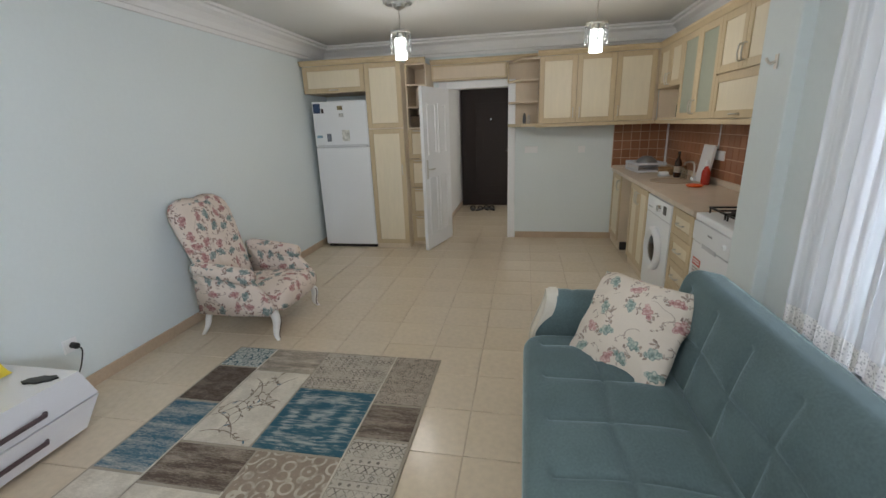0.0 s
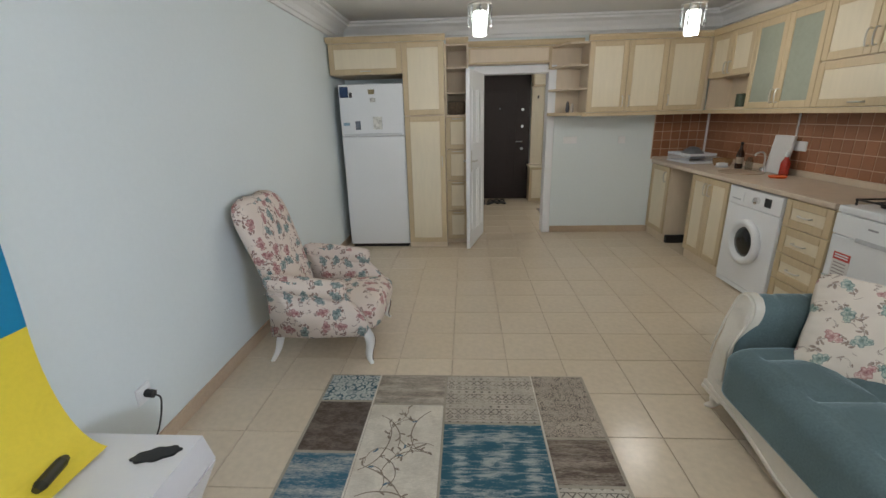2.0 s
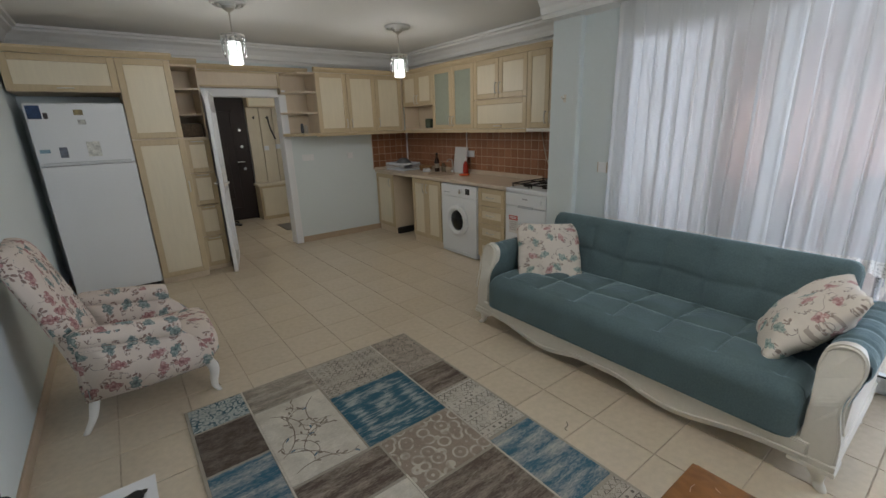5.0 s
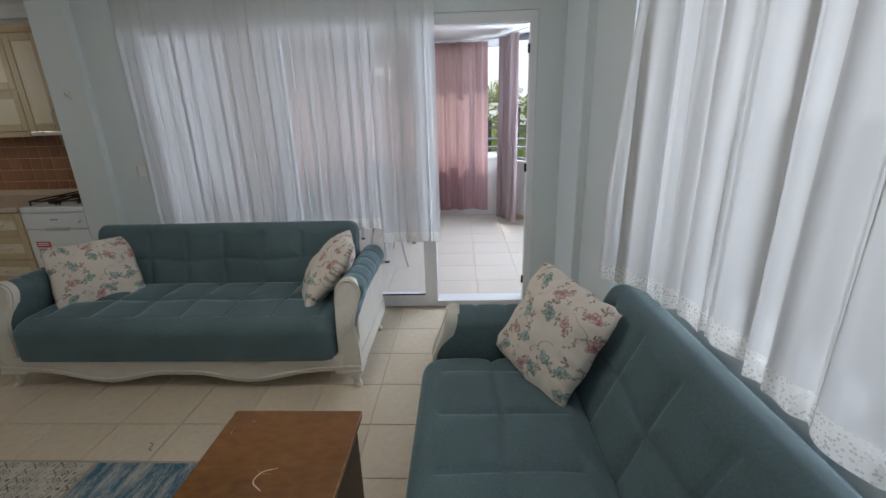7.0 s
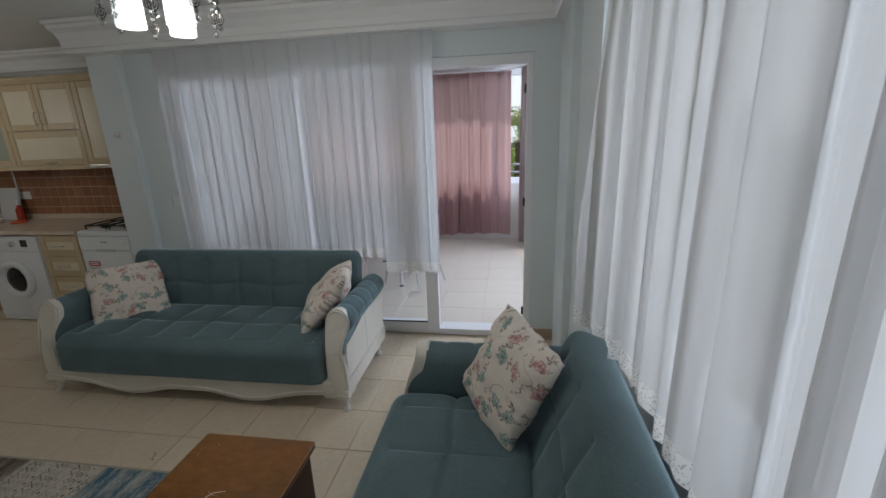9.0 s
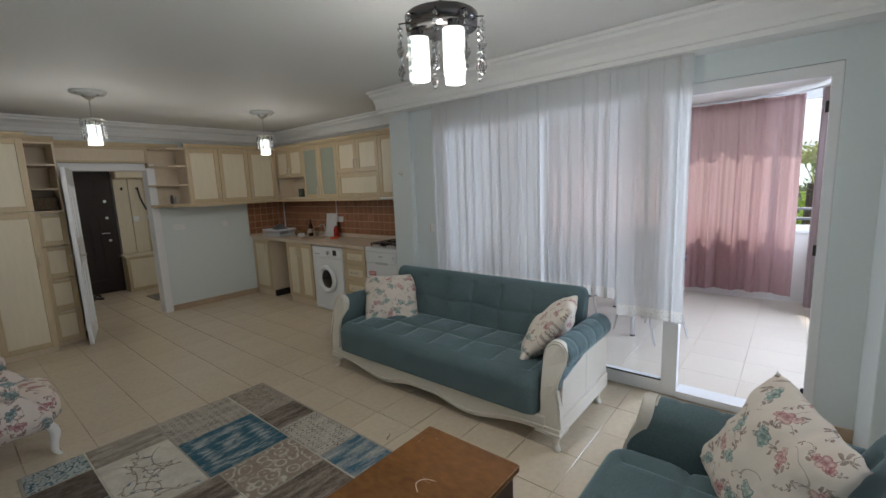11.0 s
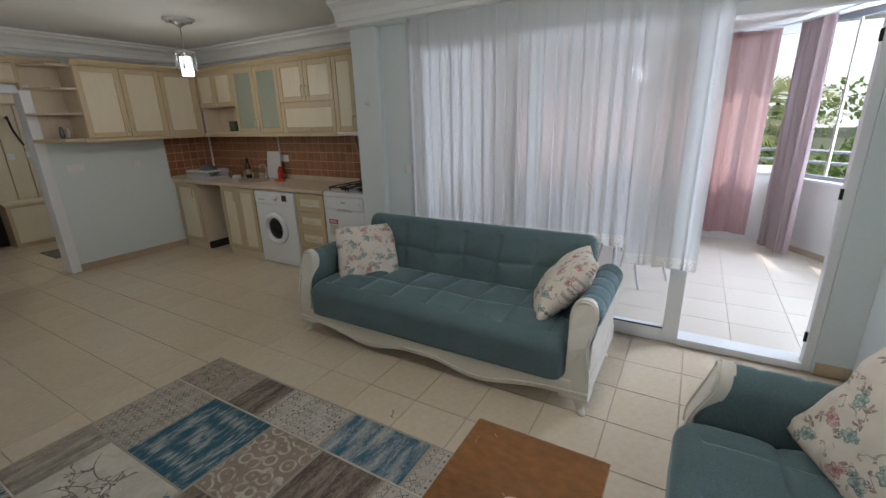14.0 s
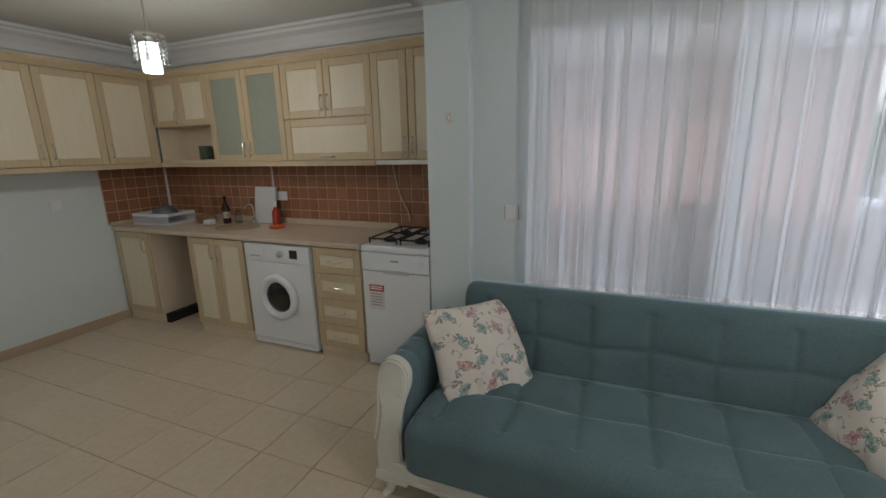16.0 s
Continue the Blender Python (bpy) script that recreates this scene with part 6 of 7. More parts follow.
for x, y, z, a in ((-2.05, 1.61, 0.4005, 20), (-2.10, 1.20, 0.4635, 15), (-2.08, 0.96, 0.4635, 15)):
    lf = [(0.075 * math.cos(t) * (1 + 0.06 * math.cos(8 * t)), 0.030 * math.sin(t) * (1 + 0.12 * math.cos(8 * t))) for t in [2 * math.pi * k / 36 for k in range(36)]]
    o = part("leaf_ornament", prism(lf, "z", 0, 0.008, 0.002), M_BLACK, tv, "flat black leaf-shaped ornament")
    o.matrix_basis = pose(x, y, z, 0, 0, a)

# banner: a curved sheet from the wall down on to the cabinet
def banner_at(s, v):
    """s metres from the free edge, v metres from the upper edge along the sheet."""
    if v < 0.45:
        x, z = WX + 0.012 + 0.01 * v, 1.29 - v
    else:
        t = (v - 0.45) / 0.62
        x, z = WX + 0.0165 + 0.20 * t ** 2.0, 0.84 - 0.425 * math.sin(math.pi / 2 * min(1, t) * 0.98)
    return (x, 1.69 - s - 0.06 * (v / 1.07) ** 2, z)


ban = thing("banner", "blue and yellow banner with white lettering on the wall", "banner")
M_BBLUE, M_BYEL = mat("banner_blue", (0.005, 0.23, 0.44), 0.55, var=0.05), mat("banner_yellow", (0.83, 0.66, 0.06), 0.55, var=0.05)
M_BLET = mat("banner_lettering", (0.76, 0.78, 0.78), 0.55, var=0.03)
part("blue_field", sheet(lambda u, v: banner_at(1.2 * u, 0.45 * v), 10, 12), M_BBLUE, ban)
part("yellow_field", sheet(lambda u, v: banner_at(1.2 * u, 0.45 + 0.62 * v), 10, 24), M_BYEL, ban)


def lettering(text, size, right, down):
    cu = bpy.data.curves.new("lettering", "FONT")
    cu.body, cu.size, cu.align_x = text, size, "RIGHT"
    cu.offset = 0.004
    tmp = new("lettering", cu)
    me = bpy.data.meshes.new_from_object(tmp.evaluated_get(bpy.context.evaluated_depsgraph_get()))
    bpy.data.objects.remove(tmp)
    for v in me.vertices:
        p = banner_at(right - v.co.x, down - v.co.y)
        v.co = (p[0] + 0.003, p[1], p[2] + 0.001)
    me.materials.append(M_BLET)
    o = new("lettering", me)
    o.parent = ban


lettering("И", 0.15, 0.30, 0.33)
lettering("ОСТі", 0.15, 0.14, 0.50)
lettering("НИ !", 0.15, 0.26, 0.67)
for y, x, L, a in ((1.49, -2.29, 0.13, 12), (1.23, -2.29, 0.22, 10)):
    pn = tagged(part("marker_case", tube([(0, -L / 2, 0.02), (0, -L / 2 + 0.02, 0.021), (0, L / 2 - 0.02, 0.021), (0, L / 2, 0.02)], [0.012, 0.019, 0.019, 0.012], 10), mat("olive_black", (0.03, 0.03, 0.02), 0.35)), "dark slim case lying on the banner foot", "case")
    pn.matrix_world = pose(x, y, 0.418, 0, 0, a)

# ---- lamps ----
M_SHADE = glow("lit_opal_glass", (0.95, 1.0, 0.94), 3.0)
M_BEAD = clear_glass("bead_glass", (0.75, 0.78, 0.8), 0.35)
M_SMOKE = mat("dark_chrome", (0.12, 0.11, 0.11), 0.2, 0.9, var=0.1)
CRY = [(0.001, 0.011), (0.008, 0.004), (0.008, -0.004), (0.001, -0.011)]


def bead_string(parent, x, y, z, count, step, swirls=()):
    part("bead_wire", tube([(x, y, z), (x, y, z - step * count)], 0.0012, 4), M_SMOKE, parent)
    for k in range(count):
        zz = z - step * (k + 0.7)
        if k in swirls:
            sw = [(x + 0.001, y + (0.004 + 0.0011 * i) * math.cos(0.8 * i), zz + (0.004 + 0.0011 * i) * math.sin(0.8 * i)) for i in range(18)]
            part("swirl", tube(sw, 0.0022, 5), M_SMOKE, parent)
        else:
            part("bead", lathe([(r * 1.25, zz + h * 1.1) for r, h in CRY], 8, x, y), M_BEAD, parent)


def rose(parent, x, y, r):
    part("ceiling_rose", lathe([(r, CZ - 0.001), (r, CZ - 0.012), (0.93 * r, CZ - 0.024), (0.86 * r, CZ - 0.024), (0.83 * r, CZ - 0.010), (0.72 * r, CZ - 0.010), (0.69 * r, CZ - 0.028), (0.60 * r, CZ - 0.028), (0.57 * r, CZ - 0.012), (0.46 * r, CZ - 0.012), (0.42 * r, CZ - 0.032), (0.30 * r, CZ - 0.034), (0.1 * r, CZ - 0.034)], 40, x, y), M_CEIL, parent, "moulded plaster ceiling rose")


def pendant(x, y, zb):
    p = thing("pendant_lamp", "lit single pendant lamp with glass beads", "pendant lamp", None, "kitchen pendant lamps")
    rose(p, x, y, 0.13)
    part("canopy", lathe([(0.05, CZ - 0.03), (0.045, CZ - 0.05), (0.01, CZ - 0.075)], 18, x, y), M_STEEL, p)
    part("rod", tube([(x, y, CZ - 0.07), (x, y, zb + 0.23)], 0.005, 6), M_STEEL, p)
    part("plate", lathe([(0.085, zb + 0.205), (0.088, zb + 0.215), (0.07, zb + 0.222), (0.02, zb + 0.23)], 24, x, y), M_STEEL, p)
    part("holder", lathe([(0.024, zb + 0.16), (0.03, zb + 0.19), (0.02, zb + 0.206)], 14, x, y), M_STEEL, p)
    part("shade", lathe([(0.02, zb + 0.002), (0.05, zb), (0.052, zb + 0.004), (0.052, zb + 0.155), (0.046, zb + 0.165), (0.02, zb + 0.166)], 24, x, y), M_SHADE, p, "glowing opal glass cylinder", True)
    for k in range(8):
        a = 2 * math.pi * k / 8
        bead_string(p, x + 0.085 * math.cos(a), y + 0.085 * math.sin(a), zb + 0.205, 6, 0.024, (5,) if k % 2 else ())
    return p


def bulb(name, x, y, z, power):
    b = new(name, bpy.data.lights.new(name, "POINT"))
    b.data.energy, b.data.color, b.data.shadow_soft_size = power, (1.0, 0.965, 0.92), 0.1
    b.location = (x, y, z)


pendant(-0.905, 4.10, 2.03)
pendant(0.70, 4.19, 2.0)
bulb("pendant_bulb", -0.905, 4.10, 1.96, 11.0)
bulb("pendant_bulb", 0.70, 4.19, 1.93, 11.0)
LX, LY, LZ = -0.44, 0.55, 2.005
lamp = thing("chandelier", "lit dark chrome ceiling lamp with three glass cylinders", "chandelier")
rose(lamp, LX, LY, 0.25)
part("canopy", lathe([(0.040, CZ - 0.03), (0.042, CZ - 0.045), (0.030, CZ - 0.07), (0.008, CZ - 0.085)], 22, LX, LY), M_SMOKE, lamp, "", True)
part("rod", tube([(LX, LY, CZ - 0.09), (LX, LY, LZ + 0.28)], 0.006, 8), M_SMOKE, lamp)
part("ring_plate", lathe([(0.150, LZ + 0.205), (0.153, LZ + 0.25), (0.146, LZ + 0.256), (0.01, LZ + 0.256)], 40, LX, LY), M_SMOKE, lamp, "dark chrome drum plate", True)
for k in range(3):
    a = 2 * math.pi * k / 3 + 0.12
    x, y = LX + 0.10 * math.cos(a), LY + 0.10 * math.sin(a)
    part("shade", lathe([(0.02, LZ + 0.002), (0.042, LZ), (0.044, LZ + 0.004), (0.044, LZ + 0.17), (0.02, LZ + 0.172)], 24, x, y), M_SHADE, lamp, "glowing opal glass cylinder", True)
    part("holder", lathe([(0.02, LZ + 0.17), (0.026, LZ + 0.215)], 12, x, y), M_SMOKE, lamp)
for k in range(9):
    a = 2 * math.pi * k / 9 + 0.2
    bead_string(lamp, LX + 0.175 * math.cos(a), LY + 0.175 * math.sin(a), LZ + 0.225, 8, 0.028, (3, 6, 8) if k % 2 else (5, 8))
    part("arm", tube([(LX + 0.15 * math.cos(a), LY + 0.15 * math.sin(a), LZ + 0.23), (LX + 0.18 * math.cos(a), LY + 0.18 * math.sin(a), LZ + 0.227)], 0.003, 5), M_SMOKE, lamp)
bulb("chandelier_bulb", LX, LY, LZ - 0.06, 34)
th = thing("thread", "short dark thread lying on the floor tiles", "thread")
part("strand", tube(smoothed([(-0.29, 1.23, 0.002), (-0.285, 1.245, 0.003), (-0.255, 1.25, 0.002), (-0.24, 1.27, 0.002)], 4), 0.0018, 5), M_BLACK, th)


# ---- balcony ----
M_BALW = mat("balcony_white_plaster", (0.78, 0.76, 0.73), 0.7, var=0.03, bump=0.06, bscale=120)
BX, BZ = 4.50, 2.45
structure("balcony_ceiling", boxes((SX + 0.18, BX + 0.30, -2.3, 2.9, BZ, BZ + 0.2)), M_BALW, "white plastered balcony ceiling", "ceiling")
structure("balcony_wall", boxes((SX + 0.18, BX + 0.12, 2.43, 2.6, 0, BZ), (BX, BX + 0.12, -1.0, 2.43, -0.2, 0.84), (KX + 0.2, KX + 0.25, 2.6, 2.65, 0, BZ)), M_BALW, "white plastered balcony parapet", "wall")
DG = [(BX + 0.06, -1.0), (3.75, -1.55), (2.6, -2.05), (SX + 0.18, -2.05)]
for (xa, ya), (xb, yb) in zip(DG, DG[1:]):
    d = Vector((xb - xa, yb - ya, 0))
    L = d.length
    ang = math.degrees(math.atan2(d.y, d.x))
    w = structure("balcony_parapet", boxes((0, L, -0.12, 0.0, -0.2, 0.80)), M_BALW, "low white plastered parapet of the glazed balcony", "wall")
    w.matrix_world = pose(xa, ya, 0, 0, 0, ang)
    k = structure("baseboard_balcony", boxes((0, L, -0.135, -0.121, 0.0, 0.07)), M_BASE, "tan skirting tiles on the balcony", "skirting")
    k.matrix_world = pose(xa, ya, 0, 0, 0, ang)
    f = thing("window_balcony", "white framed folding glass of the balcony", "window", pose(xa, ya, 0, 0, 0, ang), kind="structure")
    part("window_sill", boxes((-0.01, L + 0.01, -0.15, 0.04, 0.80, 0.83), bevel=0.004), M_PVC, f)
    part("track", boxes((0, L, -0.07, -0.02, 0.83, 0.87), (0, L, -0.07, -0.02, BZ - 0.06, BZ - 0.001)), mat("track_grey", (0.25, 0.27, 0.3), 0.4), f)
    for i in range(max(1, round(L / 0.62)) + 1):
        x = L * i / max(1, round(L / 0.62))
        part("mullion", boxes((x - 0.012, x + 0.012, -0.055, -0.035, 0.87, BZ - 0.06)), mat("mullion_pale", (0.55, 0.55, 0.5), 0.4), f)
    g = part("pane", boxes((0.0, L, -0.048, -0.042, 0.87, BZ - 0.06)), M_GLASS, f)
    g.visible_shadow = False
we = thing("window_east", "white framed balcony windows facing the garden", "window", kind="structure")
part("window_sill", boxes((BX - 0.03, BX + 0.16, -1.0, 2.43, 0.84, 0.87), bevel=0.004), M_PVC, we)
part("frame_head", boxes((BX + 0.03, BX + 0.09, -1.0, 2.43, BZ - 0.10, BZ - 0.002), bevel=0.004), M_PVC, we)
part("frame_rail", boxes((BX + 0.03, BX + 0.09, -1.0, 2.43, 0.87, 0.93), bevel=0.004), M_PVC, we)
for y in (-1.0, -0.99 + 0.55, 0.55, 1.5, 2.37):
    part("frame_post", boxes((BX + 0.025, BX + 0.095, y, y + 0.07, 0.87, BZ - 0.002), bevel=0.004), M_PVC, we)
g = part("pane", boxes((BX + 0.055, BX + 0.061, -0.95, 2.37, 0.93, BZ - 0.10)), M_GLASS, we)
g.visible_shadow = False
M_RAIL = mat("dull_grey_steel", (0.30, 0.33, 0.38), 0.45, 0.6, var=0.1)
rl = thing("railing", "steel balcony railing outside the glass", "railing")
for z in (0.98, 1.10):
    part("rail", tube([(BX + 0.30, 2.4, z), (BX + 0.30, -0.95, z), (3.95, -1.75, z), (3.0, -2.1, z)], 0.018, 8), M_RAIL, rl)
for x, y in ((BX + 0.30, 1.5), (BX + 0.30, 0.4), (BX + 0.30, -0.9), (3.95, -1.75)):
    part("rail_post", tube([(x, y, 0.3), (x, y, 1.1)], 0.018, 8), M_RAIL, rl)
structure("balcony_floor_edge", boxes((BX + 0.12, BX + 0.55, -2.6, 2.6, -0.25, 0.30)), M_BALW, "white outer edge of the balcony slab", "ledge")

curtain("drape", "dusty pink patterned drape over the balcony window", (4.36, 2.40), (4.36, -0.66), 2.37, lambda u: 0.10 + 0.02 * math.sin(9 * u), 0.06, 12, M_PINK, 3.3, 300)
curtain("drape", "dusty mauve drape drawn together at the corner", (4.16, -0.80), (3.80, -0.98), 2.38, lambda u: 0.06, 0.075, 3.4, M_MAUVE, 8.1, 110)
rod = thing("curtain_rail", "white curtain rail under the balcony ceiling", "curtain rail")
part("rail", tube([(4.36, 2.4, 2.40), (4.36, -0.55, 2.40), (4.10, -0.80, 2.40), (3.4, -1.10, 2.40)], 0.010, 6), M_PVC, rod)

# garden table and chairs on the balcony
M_ALU = mat("polished_tube", (0.7, 0.7, 0.72), 0.2, 0.9, var=0.04)
M_PURP = mat("purple_brown_laminate", (0.10, 0.075, 0.09), 0.4, var=0.15)
tb = thing("balcony_table", "round dark topped table on four thick chrome legs", "table", pose(2.80, 0.75, 0))
part("tabletop", lathe([(0.005, 0.755), (0.59, 0.755), (0.60, 0.745), (0.59, 0.73), (0.005, 0.73)], 48), M_PURP, tb)
part("under_frame", boxes((-0.36, 0.36, -0.36, 0.36, 0.69, 0.73), bevel=0.006), M_PURP, tb)
for k in range(4):
    a = math.radians(207 + 90 * k)
    leg = part("leg", tube([(0.5 * math.cos(a), 0.5 * math.sin(a), 0.02), (0.46 * math.cos(a), 0.46 * math.sin(a), 0.72)], 0.022, 12), M_ALU, tb)
    part("foot_cap", lathe([(0.025, 0.0), (0.025, 0.022), (0.01, 0.024)], 12, 0.5 * math.cos(a), 0.5 * math.sin(a)), M_BLACK, leg)


def balcony_chair(m):
    c = thing("balcony_chair", "dark upholstered chair with chrome tube legs", "chair", m, "chairs round the balcony table")
    part("seat", boxes((-0.21, 0.21, -0.2, 0.2, 0.43, 0.48), bevel=0.02), M_PURP, c)
    part("backrest", boxes((-0.20, 0.20, 0.19, 0.225, 0.52, 0.92), bevel=0.015), M_PURP, c)
    for sd in (-1, 1):
        part("front_leg", tube(smoothed([(sd * 0.19, -0.15, 0.43), (sd * 0.20, -0.2, 0.2), (sd * 0.21, -0.24, 0.012)], 4), 0.011, 8), M_ALU, c)
        part("back_leg", tube(smoothed([(sd * 0.19, 0.20, 0.92), (sd * 0.19, 0.19, 0.43), (sd * 0.20, 0.22, 0.2), (sd * 0.21, 0.28, 0.012)], 4), 0.011, 8), M_ALU, c)
    return c


c0 = balcony_chair(pose(2.50, 0.42, 0, 0, 0, 150))
for x, y, a in ((2.02, 1.05, 70), (3.58, 0.80, -90), (2.8, 1.55, 5)):
    copy_thing(c0, pose(x, y, 0, 0, 0, a))

# ---- garden ----
M_GRASS = mat("garden_ground", (0.09, 0.11, 0.05), 0.9, var=0.4, scale=0.4, fine=6)
M_LEAF = mat("tree_leaves", (0.24, 0.36, 0.12), 0.5, var=0.5, scale=1.5, fine=9)
M_LEAF2 = mat("hedge_leaves", (0.36, 0.52, 0.12), 0.5, var=0.4, scale=1.5, fine=9)
M_FROND = mat("palm_fronds", (0.42, 0.46, 0.22), 0.5, var=0.4, scale=2, fine=12)
for lm in (M_LEAF, M_LEAF2, M_FROND):
    n_, l_, p_ = graph(lm)
    tl, mx = n_.new("ShaderNodeBsdfTranslucent"), n_.new("ShaderNodeMixShader")
    l_.new(p_.inputs["Base Color"].links[0].from_socket, tl.inputs["Color"])
    mx.inputs[0].default_value = 0.65
    l_.new(p_.outputs[0], mx.inputs[1]), l_.new(tl.outputs[0], mx.inputs[2]), l_.new(mx.outputs[0], n_["Material Output"].inputs["Surface"])
M_BARK = mat("bark", (0.16, 0.12, 0.085), 0.9, var=0.35, scale=5, fine=40, bump=0.6, bscale=30)
structure("ground", boxes((5.2, 400, -400, 400, -3.3, -3.0), (-400, 5.2, -400, -2.7, -3.3, -3.0)), M_GRASS, "green garden ground below the balcony", "ground")


def leaf_cloud(clumps, per, size, seed):
    rnd = random.Random(seed)
    bm = bmesh.new()
    for cx, cy, cz, r in clumps:
        for _ in range(per):
            d = Vector((rnd.gauss(0, 1), rnd.gauss(0, 1), rnd.gauss(0, 0.8))).normalized() * r * rnd.uniform(0.45, 1.05)
            p = Vector((cx, cy, cz)) + d
            a = Vector((rnd.uniform(-1, 1), rnd.uniform(-1, 1), rnd.uniform(-1, 1))).normalized()
            b = a.cross(Vector((rnd.uniform(-1, 1), rnd.uniform(-1, 1), rnd.uniform(-1, 1)))).normalized()
            s = size * rnd.uniform(0.6, 1.3)
            bm.faces.new([bm.verts.new(p + q) for q in (a * s, b * s * 0.5, a * -s, b * s * -0.5)])
    return bm


def tree(x, y, h, r, seed, material):
    rnd = random.Random(seed)
    t = thing("tree", "leafy green garden tree behind the balcony", "tree", pose(x, y, -3.0), "garden trees")
    part("trunk", tube(smoothed([(0, 0, 0), (0.1, 0.05, h * 0.3), (0.0, 0.1, h * 0.65), (0.05, 0, h * 0.95)], 5), [0.2 * (1 - 0.045 * k) for k in range(16)], 10), M_BARK, t)
    cl = []
    for k in range(16):
        a, rr = rnd.uniform(0, 6.28), r * rnd.uniform(0.2, 0.95)
        cz = h * rnd.uniform(0.55, 1.05)
        cl.append((rr * math.cos(a), rr * math.sin(a), cz, r * rnd.uniform(0.25, 0.5)))
        if k < 7:
            part("limb", tube([(0.03, 0.05, h * rnd.uniform(0.4, 0.6)), (rr * 0.6 * math.cos(a), rr * 0.6 * math.sin(a), cz * 0.95)], [0.07, 0.025], 6), M_BARK, t)
    part("crown", leaf_cloud(cl, 90, 0.12, seed), material, t)


for i, (x, y, h, r) in enumerate(((16, -4.6, 4.8, 1.5), (20, -2.6, 5.2, 1.8), (15, -8.4, 4.4, 1.6), (22, -8.6, 6.0, 2.2), (18, 2.6, 4.6, 1.9), (20, 6.4, 4.9, 2.1), (24, -14, 4.6, 2.0))):
    tree(x, y, h, r, 20 + i, M_LEAF)
rh = random.Random(5)
hedge = tagged(part("hedge", leaf_cloud([(rh.uniform(9.0, 10.6), rh.uniform(-9, 3), rh.uniform(-3.0, 0.7), 0.55) for _ in range(90)], 130, 0.10, 4), M_LEAF2), "bright green clipped garden hedge", "hedge", "", "stuff")


def palm(x, y, h, seed):
    rnd = random.Random(seed)
    p = thing("palm_tree", "tall fan palm beside the balcony", "palm tree", pose(x, y, -3.0), "garden trees")
    part("trunk", tube([(0.05 * math.sin(k), 0.04 * math.cos(k), h * k / 10) for k in range(11)], [0.2 - 0.006 * k for k in range(11)], 12), M_BARK, p)
    for k in range(18):
        a, el = rnd.uniform(0, 6.28), rnd.uniform(-0.7, 1.2)
        L = rnd.uniform(0.9, 1.3)
        bm = bmesh.new()
        d = Vector((math.cos(a) * math.cos(el), math.sin(a) * math.cos(el), math.sin(el)))
        o = Vector((0, 0, h)) + d * L * 0.5
        sd = d.cross(Vector((0, 0, 1))).normalized()
        up = sd.cross(d)
        stem = [bm.verts.new(Vector((0, 0, h)) + sd * 0.012), bm.verts.new(Vector((0, 0, h)) - sd * 0.012), bm.verts.new(o - sd * 0.008), bm.verts.new(o + sd * 0.008)]
        bm.faces.new(stem)
        for j in range(15):
            b = -1.35 + 2.7 * j / 14
            t = d * math.cos(b) + sd * math.sin(b)
            q = t.cross(up).normalized()
            ln = L * 0.62 * (0.75 + 0.25 * math.cos(b))
            tip = o + t * ln - Vector((0, 0, 0.18 * ln))
            mid = o + t * ln * 0.5
            bm.faces.new([bm.verts.new(v) for v in (o, mid + q * 0.022, tip, mid - q * 0.022)])
        part("frond", bm, M_FROND, p)


palm(9.4, -0.9, 4.3, 3)
palm(11.5, -1.9, 4.6, 7)
palm(12.5, 1.2, 4.6, 9)


def house(x, y, w, d, floors, label):
    h = thing("apartment_building", label, "building", pose(x, y, -3.0), "far buildings")
    H = 3.0 * floors
    part("wall", boxes((-d / 2, d / 2, -w / 2, w / 2, 0, H)), mat("facade_cream", (0.80, 0.70, 0.64), 0.8, var=0.08, scale=0.3), h)
    part("roof", prism([(-w / 2 - 0.5, H), (w / 2 + 0.5, H), (0, H + 2.0)], "x", -d / 2 - 0.5, d / 2 + 0.5), mat("roof_tiles", (0.58, 0.36, 0.28), 0.8, var=0.2, scale=2), h)
    for f in range(floors):
        for k in range(int(w // 3)):
            yy = -w / 2 + 1.5 + 3 * k
            part("window", boxes((-d / 2 - 0.04, -d / 2 + 0.02, yy - 0.6, yy + 0.6, 3 * f + 0.9, 3 * f + 2.3)), M_DOORDARK, h)
        part("balcony", boxes((-d / 2 - 1.0, -d / 2, -w / 2 + 0.5, w / 2 - 0.5, 3 * f - 0.1, 3 * f + 0.9)), M_BALW, h)


house(130, -52, 26, 12, 3, "far cream apartment building with red roof")
house(130, 22, 30, 12, 3, "far cream apartment building behind the trees")


# bright hazy sky far behind the garden
M_HAZE = glow("hazy_sky", (0.93, 0.96, 1.0), 2.2)
structure("backdrop", sheet(lambda u, v: (150 * math.cos(math.radians(-70 + 140 * u)), 150 * math.sin(math.radians(-70 + 140 * u)), -4 + 95 * v), 24, 2), M_HAZE, "bright hazy summer sky behind the garden", "sky")

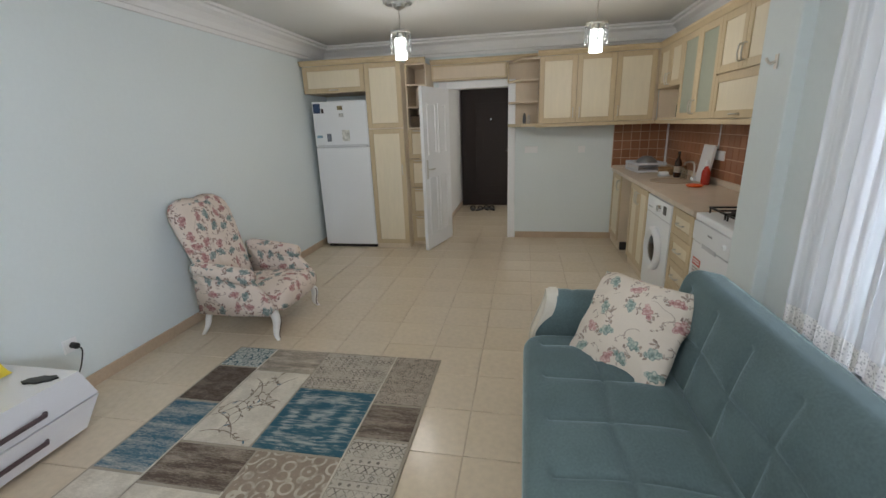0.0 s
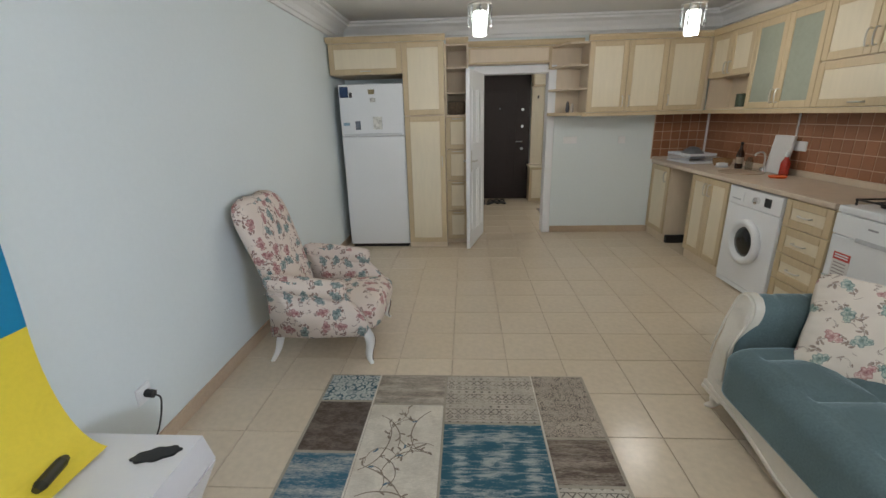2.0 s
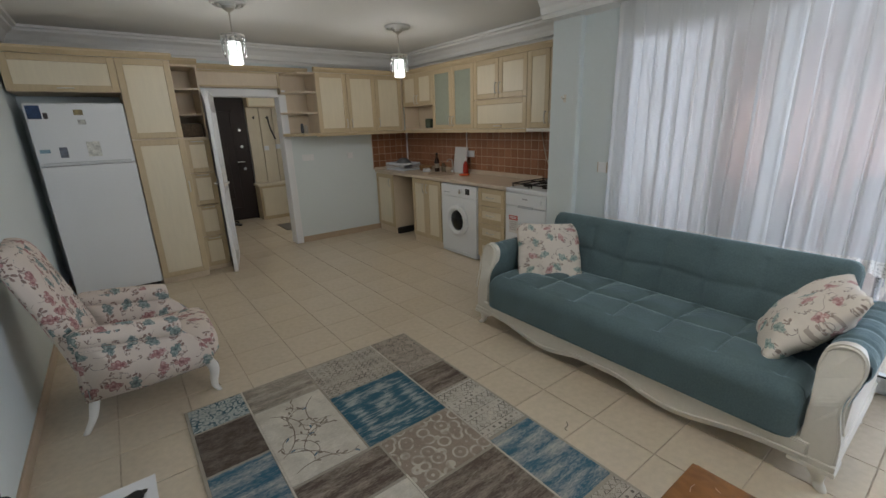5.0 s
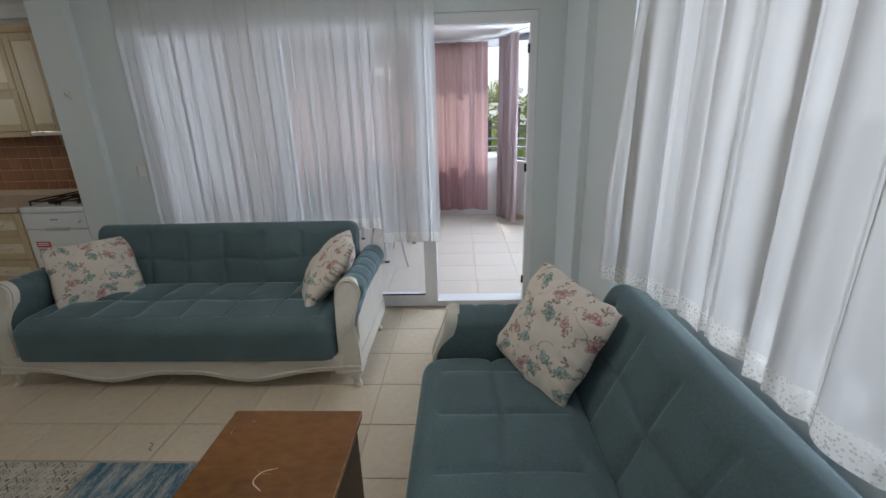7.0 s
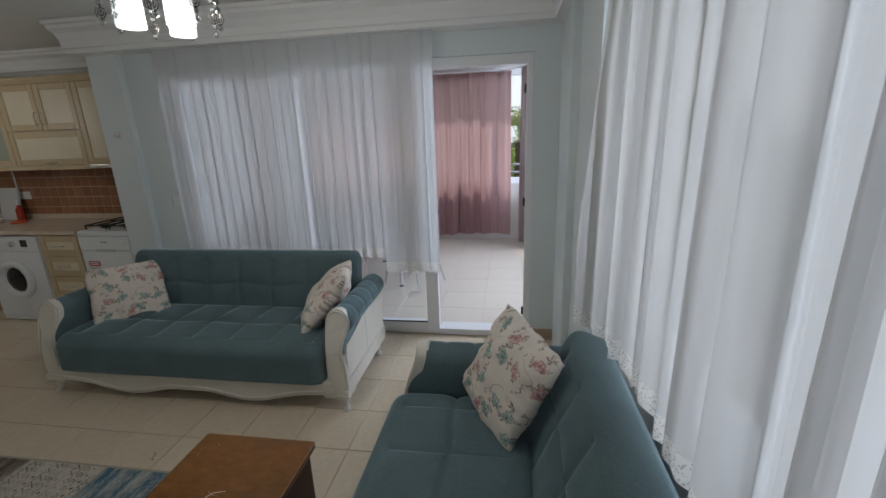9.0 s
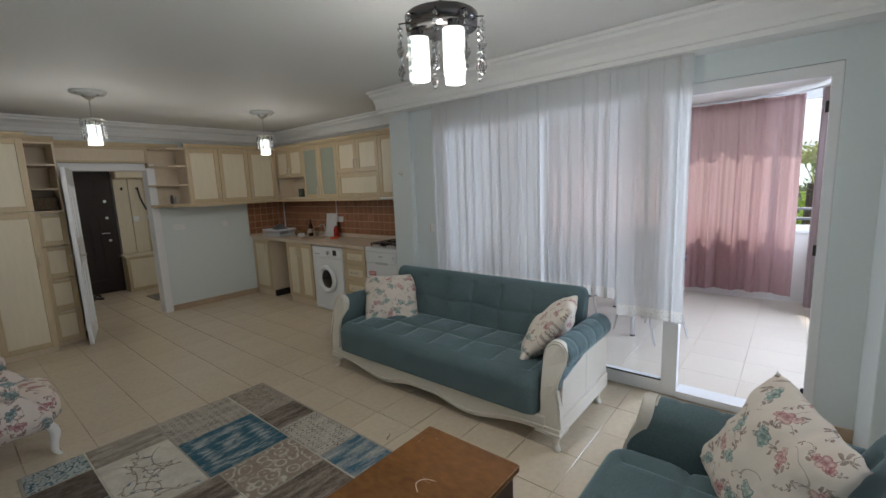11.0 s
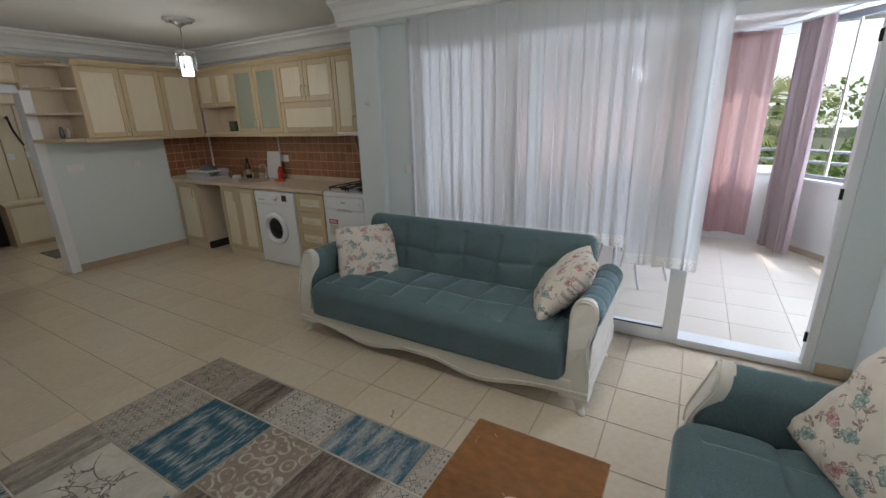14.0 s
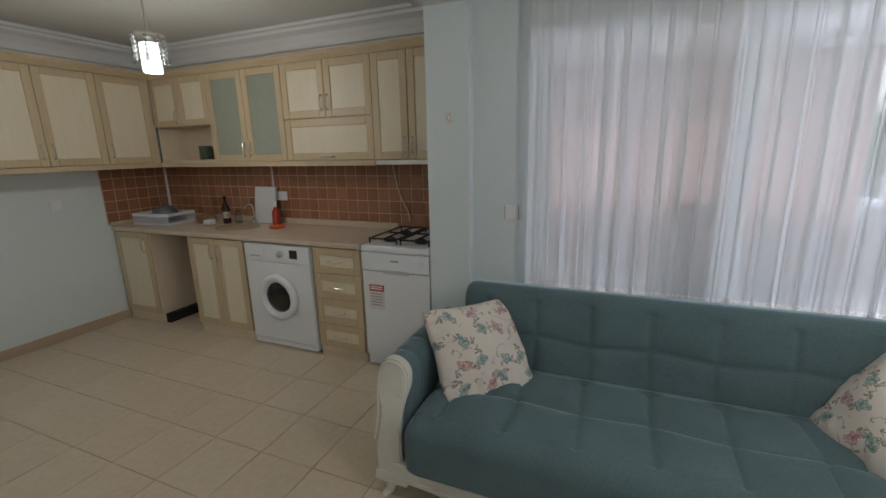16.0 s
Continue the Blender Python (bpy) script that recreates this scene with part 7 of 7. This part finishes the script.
# ---- floor tiles ----
tile_bm = boxes((0.002, 0.332, 0.002, 0.3275, -0.006, 0.0), bevel=0.0018, seg=1)
floor_ob = bpy.data.objects["floor"]
tile_ob = part("tile", tile_bm, M_TILE, floor_ob)
tile_me = tile_ob.data
first = True
PX, PY, X0, Y0 = 0.334, 0.3295, 0.228, 0.214
for i in range(-9, 6):
    for j in range(-4, 28):
        x, y = X0 + PX * i, Y0 + PY * j
        if y > FY + 0.1 and not (-1.4 < x < 1.0 and y < 8.3):
            continue
        if x > 0.95 and y < 2.45 or y < -1.3 or x > 1.6:
            continue
        o = tile_ob if first else new("tile", tile_me)
        first = False
        o.parent = floor_ob
        o.location = (x, y, 0)

# ---- splashback tiles ----
sb = structure("splashback", boxes((KX - 0.006, KX - 0.0005, 2.64, FY - 0.008, 0.90, 1.425), (1.20, KX - 0.006, FY - 0.007, FY - 0.0005, 0.90, 1.425)), M_BSGROUT, "terracotta wall tiles with pale joints", "splashback")
bt0 = part("wall_tile", boxes((-0.004, 0.0, 0.003, 0.0975, 0.003, 0.0975), bevel=0.0015, seg=1), M_BSTILE, sb)
bt1 = part("wall_tile", boxes((0.003, 0.0975, -0.004, 0.0, 0.003, 0.0975), bevel=0.0015, seg=1), M_BSTILE, sb)
bt0.location, bt1.location = (KX - 0.006, 2.645, 0.917), (1.203, FY - 0.007, 0.917)
for j in range(5):
    for i in range(32):
        if i or j:
            o = new("wall_tile", bt0.data)
            o.parent, o.location = sb, (KX - 0.006, 2.645 + 0.1005 * i, 0.917 + 0.1005 * j)
    for i in range(6):
        if i or j:
            o = new("wall_tile", bt1.data)
            o.parent, o.location = sb, (1.203 + 0.1005 * i, FY - 0.007, 0.917 + 0.1005 * j)

# ---- balcony tiles ----
bf = structure("balcony_floor", boxes((SX + 0.12, BX, -2.0, 2.43, -0.005, 0.001)), mat("pale_joint", (0.52, 0.46, 0.38), 0.8), "pale cream tiled balcony floor", "floor")
M_BTILE = piece_mat("pale_balcony_tile", (0.66, 0.585, 0.50), (0.70, 0.63, 0.54), 0.3, 2.5, bump=0.02, var=0.03)
btb = part("tile", boxes((0.0015, 0.3985, 0.0015, 0.3985, 0.0, 0.006), bevel=0.001, seg=1), M_BTILE, bf)
fst = True
for i in range(8):
    for j in range(11):
        o = btb if fst else new("tile", btb.data)
        fst = False
        o.parent, o.location = bf, (SX + 0.14 + 0.4 * i, -2.0 + 0.4 * j, 0)
